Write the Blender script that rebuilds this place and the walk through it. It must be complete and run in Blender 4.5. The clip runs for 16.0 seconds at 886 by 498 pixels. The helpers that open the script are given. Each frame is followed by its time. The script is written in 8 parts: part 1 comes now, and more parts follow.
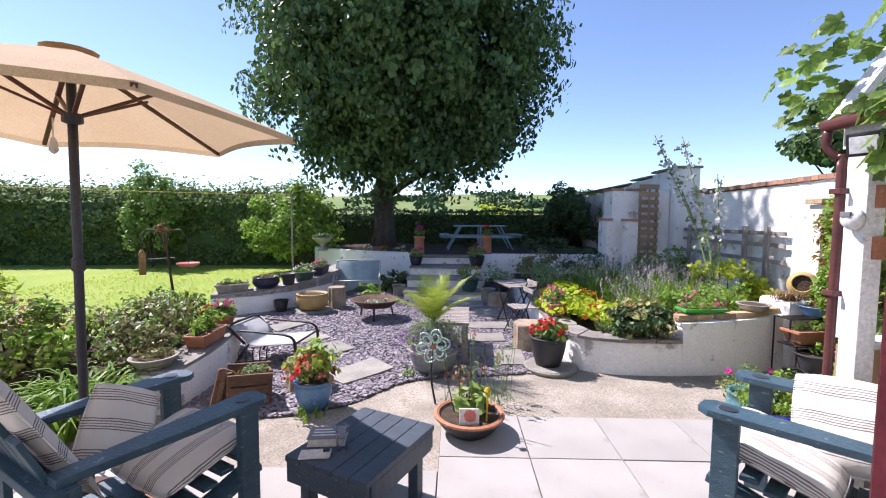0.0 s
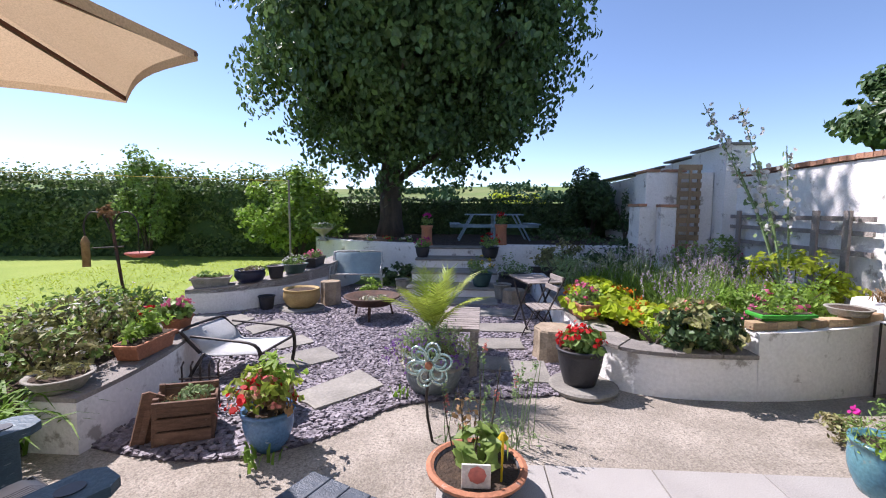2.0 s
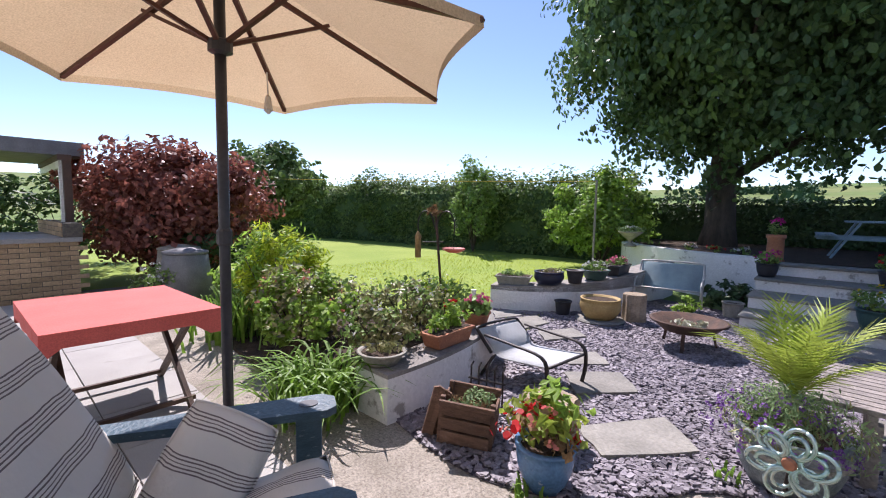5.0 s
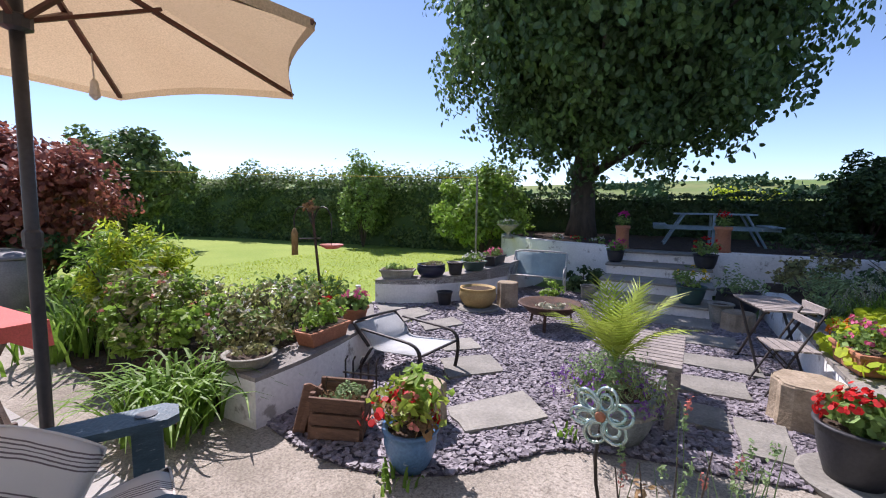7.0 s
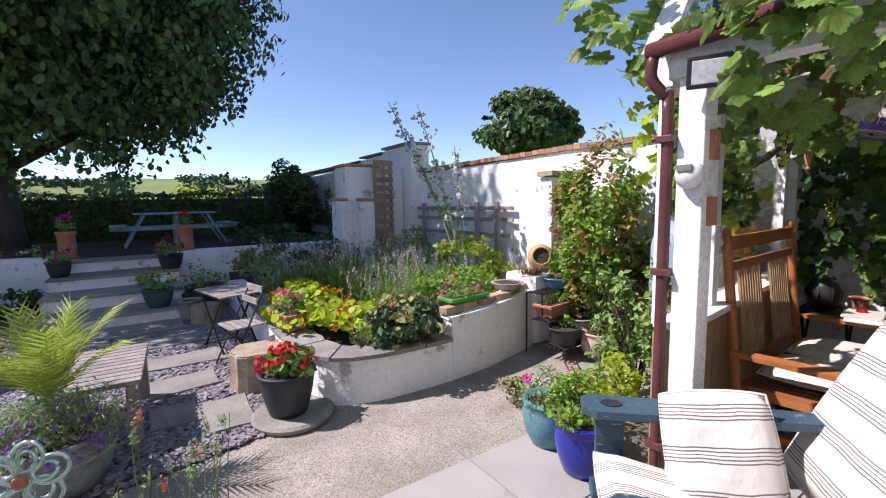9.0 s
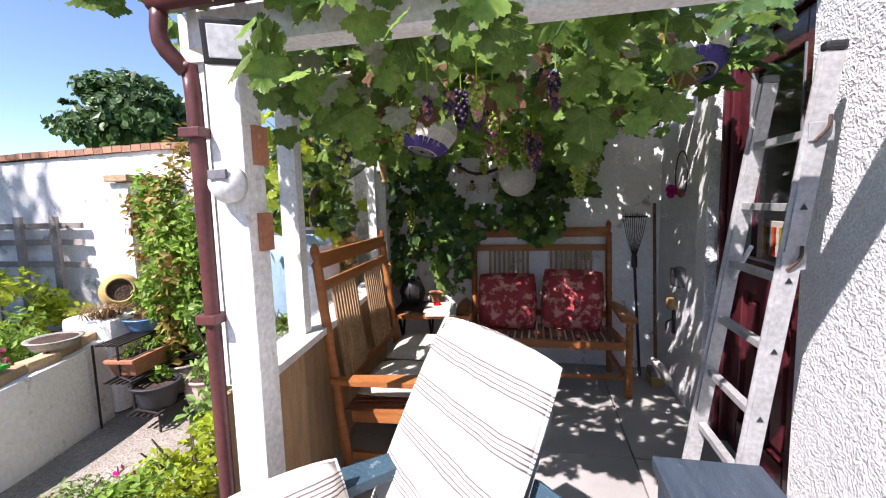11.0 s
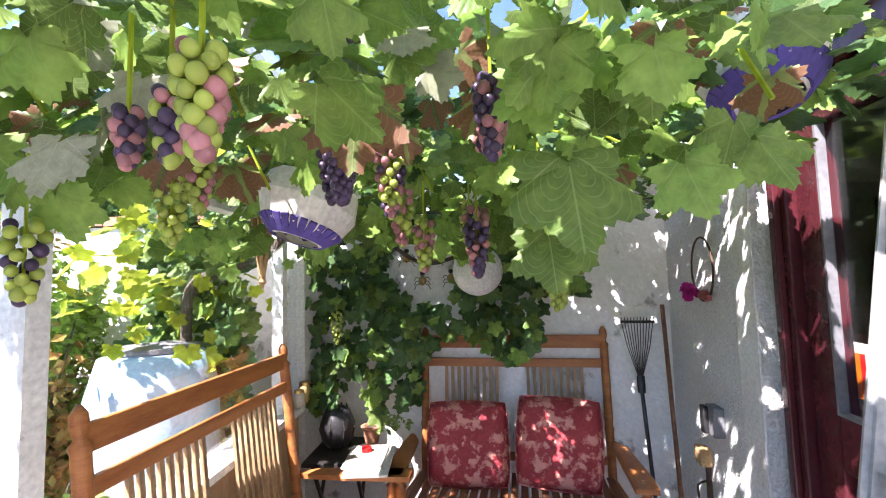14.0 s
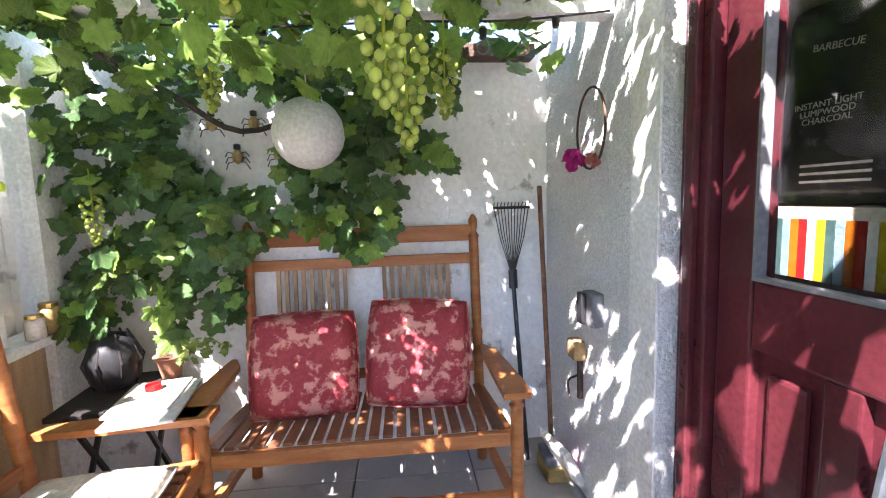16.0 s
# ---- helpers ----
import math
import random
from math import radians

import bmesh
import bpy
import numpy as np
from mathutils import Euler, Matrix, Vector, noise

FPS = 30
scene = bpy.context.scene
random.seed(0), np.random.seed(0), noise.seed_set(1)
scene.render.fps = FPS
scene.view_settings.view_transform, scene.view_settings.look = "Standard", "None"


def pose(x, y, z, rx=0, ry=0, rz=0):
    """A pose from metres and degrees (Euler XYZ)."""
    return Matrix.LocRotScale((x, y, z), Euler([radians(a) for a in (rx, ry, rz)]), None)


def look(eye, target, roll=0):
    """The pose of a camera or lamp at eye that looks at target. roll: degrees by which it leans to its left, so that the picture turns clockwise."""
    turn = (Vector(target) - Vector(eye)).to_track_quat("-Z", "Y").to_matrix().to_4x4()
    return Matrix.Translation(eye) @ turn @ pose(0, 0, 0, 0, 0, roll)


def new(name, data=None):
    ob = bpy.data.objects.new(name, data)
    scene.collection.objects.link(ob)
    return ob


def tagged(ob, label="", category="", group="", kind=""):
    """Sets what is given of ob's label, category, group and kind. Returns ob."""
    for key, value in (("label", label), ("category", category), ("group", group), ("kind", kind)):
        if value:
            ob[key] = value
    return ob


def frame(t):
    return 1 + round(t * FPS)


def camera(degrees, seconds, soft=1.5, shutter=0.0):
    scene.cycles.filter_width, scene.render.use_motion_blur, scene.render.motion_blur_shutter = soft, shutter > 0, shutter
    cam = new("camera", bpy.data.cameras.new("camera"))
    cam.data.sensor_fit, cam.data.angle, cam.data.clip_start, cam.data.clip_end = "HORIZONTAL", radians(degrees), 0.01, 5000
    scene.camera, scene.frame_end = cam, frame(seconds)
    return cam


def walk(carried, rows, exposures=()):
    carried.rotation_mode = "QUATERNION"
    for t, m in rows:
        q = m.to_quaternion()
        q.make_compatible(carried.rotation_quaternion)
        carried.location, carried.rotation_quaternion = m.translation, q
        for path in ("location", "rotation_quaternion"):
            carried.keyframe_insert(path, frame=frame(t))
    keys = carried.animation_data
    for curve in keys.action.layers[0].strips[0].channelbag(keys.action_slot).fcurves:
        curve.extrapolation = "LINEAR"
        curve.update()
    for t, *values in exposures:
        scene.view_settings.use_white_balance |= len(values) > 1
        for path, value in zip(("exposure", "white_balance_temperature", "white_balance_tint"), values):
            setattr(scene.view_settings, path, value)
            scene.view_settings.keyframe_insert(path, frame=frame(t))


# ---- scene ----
cam = camera(91.6, 16.0, soft=1.1)
PATH = [
    (0, (0.249, -0.239, 1.576), (0.192, 1.755, 1.432), 0.3),
    (0.5, (0.25, -0.043, 1.585), (0.196, 1.951, 1.438), 0.3),
    (1, (0.29, 0.216, 1.582), (0.225, 2.209, 1.424), 0.2),
    (1.5, (0.334, 0.472, 1.576), (0.26, 2.463, 1.404), 0.2),
    (2, (0.31, 0.713, 1.46), (0.189, 2.701, 1.281), 0.3),
    (2.5, (0.312, 0.983, 1.474), (0.018, 2.952, 1.281), 0.5),
    (3, (0.319, 1.148, 1.495), (-0.229, 3.062, 1.298), 0.6),
    (3.5, (0.208, 1.21, 1.479), (-0.607, 3.026, 1.28), 0.9),
    (4, (0.143, 1.224, 1.464), (-0.918, 2.907, 1.261), 0.9),
    (4.2, (0.138, 1.213, 1.459), (-1.009, 2.839, 1.261), 0.9),
    (6.3, (0.229, 1.25, 1.456), (-1.181, 2.656, 1.269), 1.1),
    (6.5, (0.26, 1.254, 1.459), (-1.06, 2.743, 1.268), 1.0),
    (7, (0.338, 1.264, 1.468), (-0.62, 3.008, 1.265), 0.8),
    (7.5, (0.38, 1.258, 1.481), (-0.031, 3.204, 1.272), 0.6),
    (8, (0.434, 1.249, 1.478), (0.631, 3.228, 1.27), -0.2),
    (8.5, (0.509, 1.247, 1.478), (1.247, 3.094, 1.266), -0.8),
    (9, (0.542, 1.212, 1.486), (1.647, 2.865, 1.27), -1.0),
    (9.5, (0.578, 1.194, 1.488), (2.004, 2.577, 1.261), -1.4),
    (10, (0.755, 1.239, 1.477), (2.434, 2.299, 1.24), -1.4),
    (10.2, (0.84, 1.253, 1.483), (2.599, 2.175, 1.246), -1.4),
    (12.3, (1.937, 1.145, 1.588), (3.935, 1.098, 1.512), -1.8),
    (12.5, (2.028, 1.134, 1.612), (4.027, 1.093, 1.587), -1.7),
    (13, (2.179, 1.144, 1.631), (4.176, 1.201, 1.707), -1.6),
    (13.5, (2.215, 1.135, 1.637), (4.198, 1.355, 1.771), -1.4),
    (14, (2.237, 1.125, 1.638), (4.201, 1.479, 1.782), -1.5),
    (14.5, (2.298, 1.119, 1.581), (4.252, 1.541, 1.661), -1.5),
    (15, (2.4, 1.032, 1.504), (4.363, 1.413, 1.464), -1.8),
    (15.5, (2.549, 1.074, 1.428), (4.534, 1.258, 1.274), -2.0),
    (16, (2.891, 1.004, 1.384), (4.871, 0.819, 1.168), -1.8),
]
KELVIN, TINT = 6450, 20
EXPOSURES = [(t, e, KELVIN, TINT) for t, e in ((0, 1.35), (2, 1.15), (4.2, 1.1), (7, 1.0), (8.5, 0.95), (10.2, 1.3), (12.3, 2.05), (13.5, 2.65), (14.3, 2.85), (15, 2.6), (15.5, 2.75), (16, 3.5))]
walk(cam, [(t, look(eye, target, roll)) for t, eye, target, roll in PATH], EXPOSURES)

# ---------- light ----------
SUN_AZ = math.atan2(0.53, -0.85)
SUN_EL = radians(51)
SUN_DIR = Vector((math.cos(SUN_AZ) * math.cos(SUN_EL), math.sin(SUN_AZ) * math.cos(SUN_EL), math.sin(SUN_EL)))
world = bpy.data.worlds.new("sky")
scene.world = world
world.use_nodes = True
wn = world.node_tree
bg = wn.nodes["Background"]
sky = wn.nodes.new("ShaderNodeTexSky")
sky.sky_type = "NISHITA"
sky.sun_disc = False
sky.sun_elevation = SUN_EL
sky.sun_rotation = math.atan2(SUN_DIR.x, SUN_DIR.y)
sky.air_density, sky.dust_density, sky.ozone_density = 0.72, 0.1, 2.6
wn.links.new(sky.outputs[0], bg.inputs[0])
bg.inputs[1].default_value = 0.10
sun_data = bpy.data.lights.new("sun", "SUN")
sun_data.energy = 3.8
sun_data.angle = radians(0.53)
sun_data.color = (1.0, 0.955, 0.945)
sun = new("sun", sun_data)
sun.matrix_world = look(SUN_DIR * 40, (0, 0, 0))

# ---------- materials ----------
def material(name, c1, c2=None, scale=8.0, rough=0.7, metal=0.0, bump=0.15, c3=None, fine=60.0, vary=0.0, trans=0.0, stretch=(1, 1, 1), spots=None, spec=0.4, thr=0.62, grain=0.55):
    """Two-scale procedural surface: patches of c1 and c2, fine grain, wear spots, relief."""
    m = bpy.data.materials.new(name)
    m.use_nodes = True
    nt = m.node_tree
    n, l = nt.nodes, nt.links
    b = n["Principled BSDF"]
    tc = n.new("ShaderNodeTexCoord")
    mp = n.new("ShaderNodeMapping")
    mp.inputs["Scale"].default_value = stretch
    l.new(tc.outputs["Object"], mp.inputs[0])
    n1 = n.new("ShaderNodeTexNoise")
    n1.inputs["Scale"].default_value, n1.inputs["Detail"].default_value = scale, 5
    n2 = n.new("ShaderNodeTexNoise")
    n2.inputs["Scale"].default_value, n2.inputs["Detail"].default_value = fine, 4
    l.new(mp.outputs[0], n1.inputs[0])
    l.new(mp.outputs[0], n2.inputs[0])
    ramp = n.new("ShaderNodeValToRGB")
    ramp.color_ramp.elements[0].position, ramp.color_ramp.elements[1].position = 0.35, 0.65
    ramp.color_ramp.elements[0].color = (*c1, 1)
    ramp.color_ramp.elements[1].color = (*(c2 or tuple(v * 0.8 for v in c1)), 1)
    l.new(n1.outputs[0], ramp.inputs[0])
    colour = ramp.outputs[0]
    mix = n.new("ShaderNodeMix")
    mix.data_type, mix.blend_type = "RGBA", "MULTIPLY"
    mix.inputs[0].default_value = grain
    r2 = n.new("ShaderNodeValToRGB")
    r2.color_ramp.elements[0].position, r2.color_ramp.elements[1].position = 0.3, 0.7
    r2.color_ramp.elements[0].color, r2.color_ramp.elements[1].color = (0.6, 0.6, 0.6, 1), (1.15, 1.15, 1.15, 1)
    l.new(n2.outputs[0], r2.inputs[0])
    l.new(colour, mix.inputs[6])
    l.new(r2.outputs[0], mix.inputs[7])
    colour = mix.outputs[2]
    if c3:
        n3 = n.new("ShaderNodeTexNoise")
        n3.inputs["Scale"].default_value, n3.inputs["Detail"].default_value = (spots or scale * 1.7), 8
        n3.inputs["Roughness"].default_value = 0.65
        l.new(mp.outputs[0], n3.inputs[0])
        r3 = n.new("ShaderNodeValToRGB")
        r3.color_ramp.elements[0].position, r3.color_ramp.elements[1].position = thr, thr + 0.07
        r3.color_ramp.elements[0].color, r3.color_ramp.elements[1].color = (0, 0, 0, 1), (1, 1, 1, 1)
        l.new(n3.outputs[0], r3.inputs[0])
        m3 = n.new("ShaderNodeMix")
        m3.data_type = "RGBA"
        l.new(r3.outputs[0], m3.inputs[0])
        l.new(colour, m3.inputs[6])
        m3.inputs[7].default_value = (*c3, 1)
        colour = m3.outputs[2]
    if vary:
        oi = n.new("ShaderNodeObjectInfo")
        ge = n.new("ShaderNodeNewGeometry")
        ad = n.new("ShaderNodeMath")
        ad.operation = "ADD"
        l.new(oi.outputs["Random"], ad.inputs[0])
        l.new(ge.outputs["Random Per Island"], ad.inputs[1])
        fr = n.new("ShaderNodeMath")
        fr.operation = "FRACT"
        l.new(ad.outputs[0], fr.inputs[0])
        mr = n.new("ShaderNodeMapRange")
        mr.inputs[3].default_value, mr.inputs[4].default_value = 1 - vary, 1 + vary
        l.new(fr.outputs[0], mr.inputs[0])
        hs = n.new("ShaderNodeHueSaturation")
        l.new(mr.outputs[0], hs.inputs["Value"])
        l.new(colour, hs.inputs["Color"])
        colour = hs.outputs[0]
    l.new(colour, b.inputs["Base Color"])
    b.inputs["Roughness"].default_value = rough
    b.inputs["Metallic"].default_value = metal
    b.inputs["Specular IOR Level"].default_value = spec
    if bump:
        bp = n.new("ShaderNodeBump")
        bp.inputs["Strength"].default_value, bp.inputs["Distance"].default_value = bump, 0.02
        ad2 = n.new("ShaderNodeMath")
        ad2.operation = "ADD"
        l.new(n1.outputs[0], ad2.inputs[0])
        l.new(n2.outputs[0], ad2.inputs[1])
        l.new(ad2.outputs[0], bp.inputs["Height"])
        l.new(bp.outputs[0], b.inputs["Normal"])
    if trans:
        tr = n.new("ShaderNodeBsdfTranslucent")
        l.new(colour, tr.inputs[0])
        ms = n.new("ShaderNodeMixShader")
        ms.inputs[0].default_value = trans
        out = n["Material Output"]
        l.new(b.outputs[0], ms.inputs[1])
        l.new(tr.outputs[0], ms.inputs[2])
        l.new(ms.outputs[0], out.inputs[0])
    return m


def glass(name, tint=(1, 1, 1), mixw=0.12):
    m = bpy.data.materials.new(name)
    m.use_nodes = True
    n, l = m.node_tree.nodes, m.node_tree.links
    n.remove(n["Principled BSDF"])
    t = n.new("ShaderNodeBsdfTransparent")
    t.inputs[0].default_value = (*tint, 1)
    g = n.new("ShaderNodeBsdfGlossy")
    g.inputs["Roughness"].default_value = 0.02
    lw = n.new("ShaderNodeLayerWeight")
    lw.inputs[0].default_value = 0.5
    pw = n.new("ShaderNodeMath")
    pw.operation = "POWER"
    pw.inputs[1].default_value = 4.0
    l.new(lw.outputs["Facing"], pw.inputs[0])
    f = n.new("ShaderNodeMath")
    f.operation = "MULTIPLY_ADD"
    f.inputs[1].default_value, f.inputs[2].default_value = 0.7, 0.05
    l.new(pw.outputs[0], f.inputs[0])
    s = n.new("ShaderNodeMixShader")
    l.new(f.outputs[0], s.inputs[0])
    l.new(t.outputs[0], s.inputs[1])
    l.new(g.outputs[0], s.inputs[2])
    l.new(s.outputs[0], n["Material Output"].inputs[0])
    return m


def striped(name, base, line, axis=0, period=0.09, lines=3, gap=0.012, width=0.004, rough=0.85):
    """Woven cloth with groups of thin lines across one object axis."""
    m = bpy.data.materials.new(name)
    m.use_nodes = True
    n, l = m.node_tree.nodes, m.node_tree.links
    b = n["Principled BSDF"]
    tc = n.new("ShaderNodeTexCoord")
    sp = n.new("ShaderNodeSeparateXYZ")
    l.new(tc.outputs["Object"], sp.inputs[0])
    nz = n.new("ShaderNodeTexNoise")
    nz.inputs["Scale"].default_value = 6
    l.new(tc.outputs["Object"], nz.inputs[0])
    wob = n.new("ShaderNodeMath")
    wob.operation = "MULTIPLY_ADD"
    wob.inputs[1].default_value = 0.02
    l.new(nz.outputs[0], wob.inputs[0])
    l.new(sp.outputs[axis], wob.inputs[2])
    mod = n.new("ShaderNodeMath")
    mod.operation = "PINGPONG"
    mod.inputs[1].default_value = period / 2
    l.new(wob.outputs[0], mod.inputs[0])
    total = None
    for k in range(lines):
        d = n.new("ShaderNodeMath")
        d.operation = "COMPARE"
        d.inputs[1].default_value = k * gap
        d.inputs[2].default_value = width * (0.7 if k else 0.5)
        l.new(mod.outputs[0], d.inputs[0])
        if total is None:
            total = d.outputs[0]
        else:
            mx = n.new("ShaderNodeMath")
            mx.operation = "MAXIMUM"
            l.new(total, mx.inputs[0])
            l.new(d.outputs[0], mx.inputs[1])
            total = mx.outputs[0]
    mix = n.new("ShaderNodeMix")
    mix.data_type = "RGBA"
    l.new(total, mix.inputs[0])
    mix.inputs[6].default_value, mix.inputs[7].default_value = (*base, 1), (*line, 1)
    l.new(mix.outputs[2], b.inputs["Base Color"])
    b.inputs["Roughness"].default_value = rough
    n2 = n.new("ShaderNodeTexNoise")
    n2.inputs["Scale"].default_value, n2.inputs["Detail"].default_value = 9, 6
    l.new(tc.outputs["Object"], n2.inputs[0])
    bp = n.new("ShaderNodeBump")
    bp.inputs["Strength"].default_value, bp.inputs["Distance"].default_value = 0.5, 0.03
    l.new(n2.outputs[0], bp.inputs["Height"])
    l.new(bp.outputs[0], b.inputs["Normal"])
    return m


M = {}
M["limewash"] = material("limewash", (0.86, 0.855, 0.84), (0.77, 0.76, 0.73), 1.7, 0.9, bump=0.45, c3=(0.37, 0.35, 0.32), fine=38, spots=4.6, thr=0.59, grain=0.25)
M["render_white"] = material("render_white", (0.82, 0.82, 0.81), (0.76, 0.76, 0.75), 30, 0.9, bump=1.0, fine=90)
M["white_paint"] = material("white_paint", (0.80, 0.80, 0.78), (0.72, 0.71, 0.68), 6, 0.5, bump=0.1, c3=(0.45, 0.42, 0.37), spots=14)
M["bare_render"] = material("bare_render", (0.30, 0.29, 0.27), (0.22, 0.21, 0.20), 20, 0.95, bump=0.5)
M["concrete"] = material("concrete", (0.42, 0.375, 0.315), (0.27, 0.24, 0.195), 2.4, 0.95, bump=0.5, fine=85, c3=(0.19, 0.165, 0.135), spots=48, thr=0.545, grain=1.0)
M["patio_slab"] = material("patio_slab", (0.38, 0.365, 0.34), (0.32, 0.305, 0.285), 1.6, 0.8, bump=0.15, fine=150, vary=0.05, c3=(0.27, 0.255, 0.235), spots=5, thr=0.6)
M["joint"] = material("joint", (0.10, 0.09, 0.08), (0.16, 0.14, 0.11), 20, 0.95)
M["slate"] = material("slate", (0.27, 0.24, 0.265), (0.19, 0.17, 0.19), 4, 0.55, bump=0.2, vary=0.4)
M["slate_bed"] = material("slate_bed", (0.16, 0.135, 0.16), (0.08, 0.07, 0.085), 30, 0.8, bump=1.0, fine=60)
M["flagstone"] = material("flagstone", (0.30, 0.285, 0.25), (0.22, 0.21, 0.185), 3, 0.85, bump=0.35, c3=(0.17, 0.17, 0.13), fine=50, vary=0.12)
M["cap_stone"] = material("cap_stone", (0.31, 0.285, 0.26), (0.22, 0.205, 0.185), 6, 0.9, bump=0.5, fine=60, vary=0.15, c3=(0.35, 0.34, 0.28))
M["brick"] = material("brick", (0.42, 0.22, 0.14), (0.34, 0.19, 0.12), 9, 0.9, bump=0.4, vary=0.25)
M["brick_buff"] = material("brick_buff", (0.50, 0.36, 0.21), (0.40, 0.28, 0.17), 9, 0.9, bump=0.4, vary=0.2)
M["soil"] = material("soil", (0.09, 0.06, 0.04), (0.05, 0.035, 0.025), 12, 1.0, bump=1.0)
M["lawn"] = material("lawn", (0.22, 0.31, 0.045), (0.27, 0.35, 0.06), 0.6, 0.95, bump=0.8, fine=35, c3=(0.30, 0.35, 0.09), spots=2.5)
M["field"] = material("field", (0.11, 0.19, 0.04), (0.19, 0.22, 0.07), 0.012, 1.0, bump=0, fine=0.1)
M["far_wood"] = material("far_wood", (0.07, 0.13, 0.06), (0.05, 0.10, 0.05), 0.1, 1.0, bump=0)
M["teal_wood"] = material("teal_wood", (0.045, 0.09, 0.12), (0.032, 0.068, 0.092), 5, 0.5, bump=0.25, c3=(0.22, 0.27, 0.29), stretch=(1, 1, 5), spots=16)
M["slate_wood"] = material("slate_wood", (0.055, 0.075, 0.10), (0.04, 0.055, 0.075), 5, 0.45, bump=0.25, c3=(0.16, 0.17, 0.19), stretch=(1, 6, 1), spots=24)
M["oak"] = material("oak", (0.42, 0.165, 0.05), (0.31, 0.105, 0.03), 5, 0.42, bump=0.15, stretch=(1, 1, 6), fine=40)
M["oak_dark"] = material("oak_dark", (0.24, 0.095, 0.045), (0.17, 0.07, 0.035), 6, 0.42, bump=0.15, fine=40)
M["cane"] = material("cane", (0.40, 0.26, 0.14), (0.30, 0.18, 0.09), 12, 0.6, bump=0.1, vary=0.2)
M["board"] = material("board", (0.50, 0.34, 0.19), (0.40, 0.26, 0.14), 4, 0.7, bump=0.2, stretch=(6, 6, 1), vary=0.15)
M["dark_wood"] = material("dark_wood", (0.10, 0.055, 0.035), (0.07, 0.04, 0.028), 8, 0.6, bump=0.2)
M["grey_wood"] = material("grey_wood", (0.34, 0.30, 0.27), (0.25, 0.22, 0.20), 8, 0.85, bump=0.4, stretch=(1, 1, 1), vary=0.12)
M["log"] = material("log", (0.40, 0.32, 0.23), (0.28, 0.22, 0.15), 9, 0.9, bump=0.4, c3=(0.18, 0.14, 0.10), fine=50)
M["bark"] = material("bark", (0.13, 0.105, 0.08), (0.08, 0.065, 0.05), 5, 0.95, bump=1.0, stretch=(2, 2, 0.6))
M["maroon"] = material("maroon", (0.09, 0.018, 0.023), (0.065, 0.012, 0.017), 6, 0.24, bump=0.05, spec=0.55)
M["maroon_pipe"] = material("maroon_pipe", (0.13, 0.045, 0.04), (0.09, 0.03, 0.03), 5, 0.4, bump=0.05)
M["terracotta"] = material("terracotta", (0.46, 0.20, 0.11), (0.38, 0.16, 0.09), 7, 0.85, bump=0.2, c3=(0.50, 0.38, 0.30), spots=9)
M["yellow_pot"] = material("yellow_pot", (0.46, 0.33, 0.13), (0.38, 0.26, 0.10), 8, 0.7, bump=0.15)
M["blue_glaze"] = material("blue_glaze", (0.13, 0.25, 0.42), (0.08, 0.18, 0.33), 5, 0.22, bump=0.05, c3=(0.35, 0.42, 0.5), spots=10)
M["cobalt"] = material("cobalt", (0.02, 0.03, 0.30), (0.015, 0.02, 0.22), 4, 0.15, bump=0.03)
M["teal_glaze"] = material("teal_glaze", (0.07, 0.21, 0.27), (0.12, 0.26, 0.27), 5, 0.2, bump=0.05, c3=(0.25, 0.2, 0.12), spots=6)
M["dark_pot"] = material("dark_pot", (0.045, 0.045, 0.05), (0.03, 0.03, 0.035), 6, 0.55, bump=0.1)
M["navy_pot"] = material("navy_pot", (0.02, 0.025, 0.06), (0.015, 0.018, 0.04), 6, 0.3, bump=0.05)
M["green_pot"] = material("green_pot", (0.05, 0.11, 0.10), (0.04, 0.08, 0.075), 6, 0.5, bump=0.1)
M["stone_pot"] = material("stone_pot", (0.36, 0.34, 0.29), (0.26, 0.25, 0.21), 9, 0.9, bump=0.6, c3=(0.18, 0.19, 0.13))
M["ornate_pot"] = material("ornate_pot", (0.26, 0.29, 0.29), (0.16, 0.19, 0.20), 14, 0.6, bump=0.8)
M["green_tray"] = material("green_tray", (0.06, 0.40, 0.05), (0.05, 0.33, 0.04), 6, 0.4, bump=0)
M["pink_tub"] = material("pink_tub", (0.62, 0.45, 0.40), (0.5, 0.33, 0.28), 6, 0.7, bump=0.1, c3=(0.35, 0.2, 0.15))
M["iron"] = material("iron", (0.035, 0.033, 0.033), (0.05, 0.04, 0.035), 20, 0.5, metal=0.4, bump=0.1)
M["rust"] = material("rust", (0.12, 0.065, 0.045), (0.07, 0.045, 0.035), 12, 0.8, metal=0.2, bump=0.3)
M["alu"] = material("alu", (0.50, 0.50, 0.49), (0.41, 0.41, 0.40), 9, 0.45, metal=0.35, bump=0.1, c3=(0.35, 0.33, 0.30), spots=18)
M["chrome"] = material("chrome", (0.7, 0.72, 0.72), (0.6, 0.62, 0.62), 6, 0.18, metal=1.0, bump=0)
M["brass"] = material("brass", (0.60, 0.42, 0.14), (0.5, 0.34, 0.1), 9, 0.28, metal=1.0, bump=0)
M["mesh_seat"] = material("mesh_seat", (0.50, 0.52, 0.52), (0.42, 0.44, 0.45), 6, 0.7, bump=0.2, fine=160)
M["mesh_blue"] = material("mesh_blue", (0.30, 0.40, 0.43), (0.25, 0.34, 0.37), 6, 0.7, bump=0.2, fine=160)
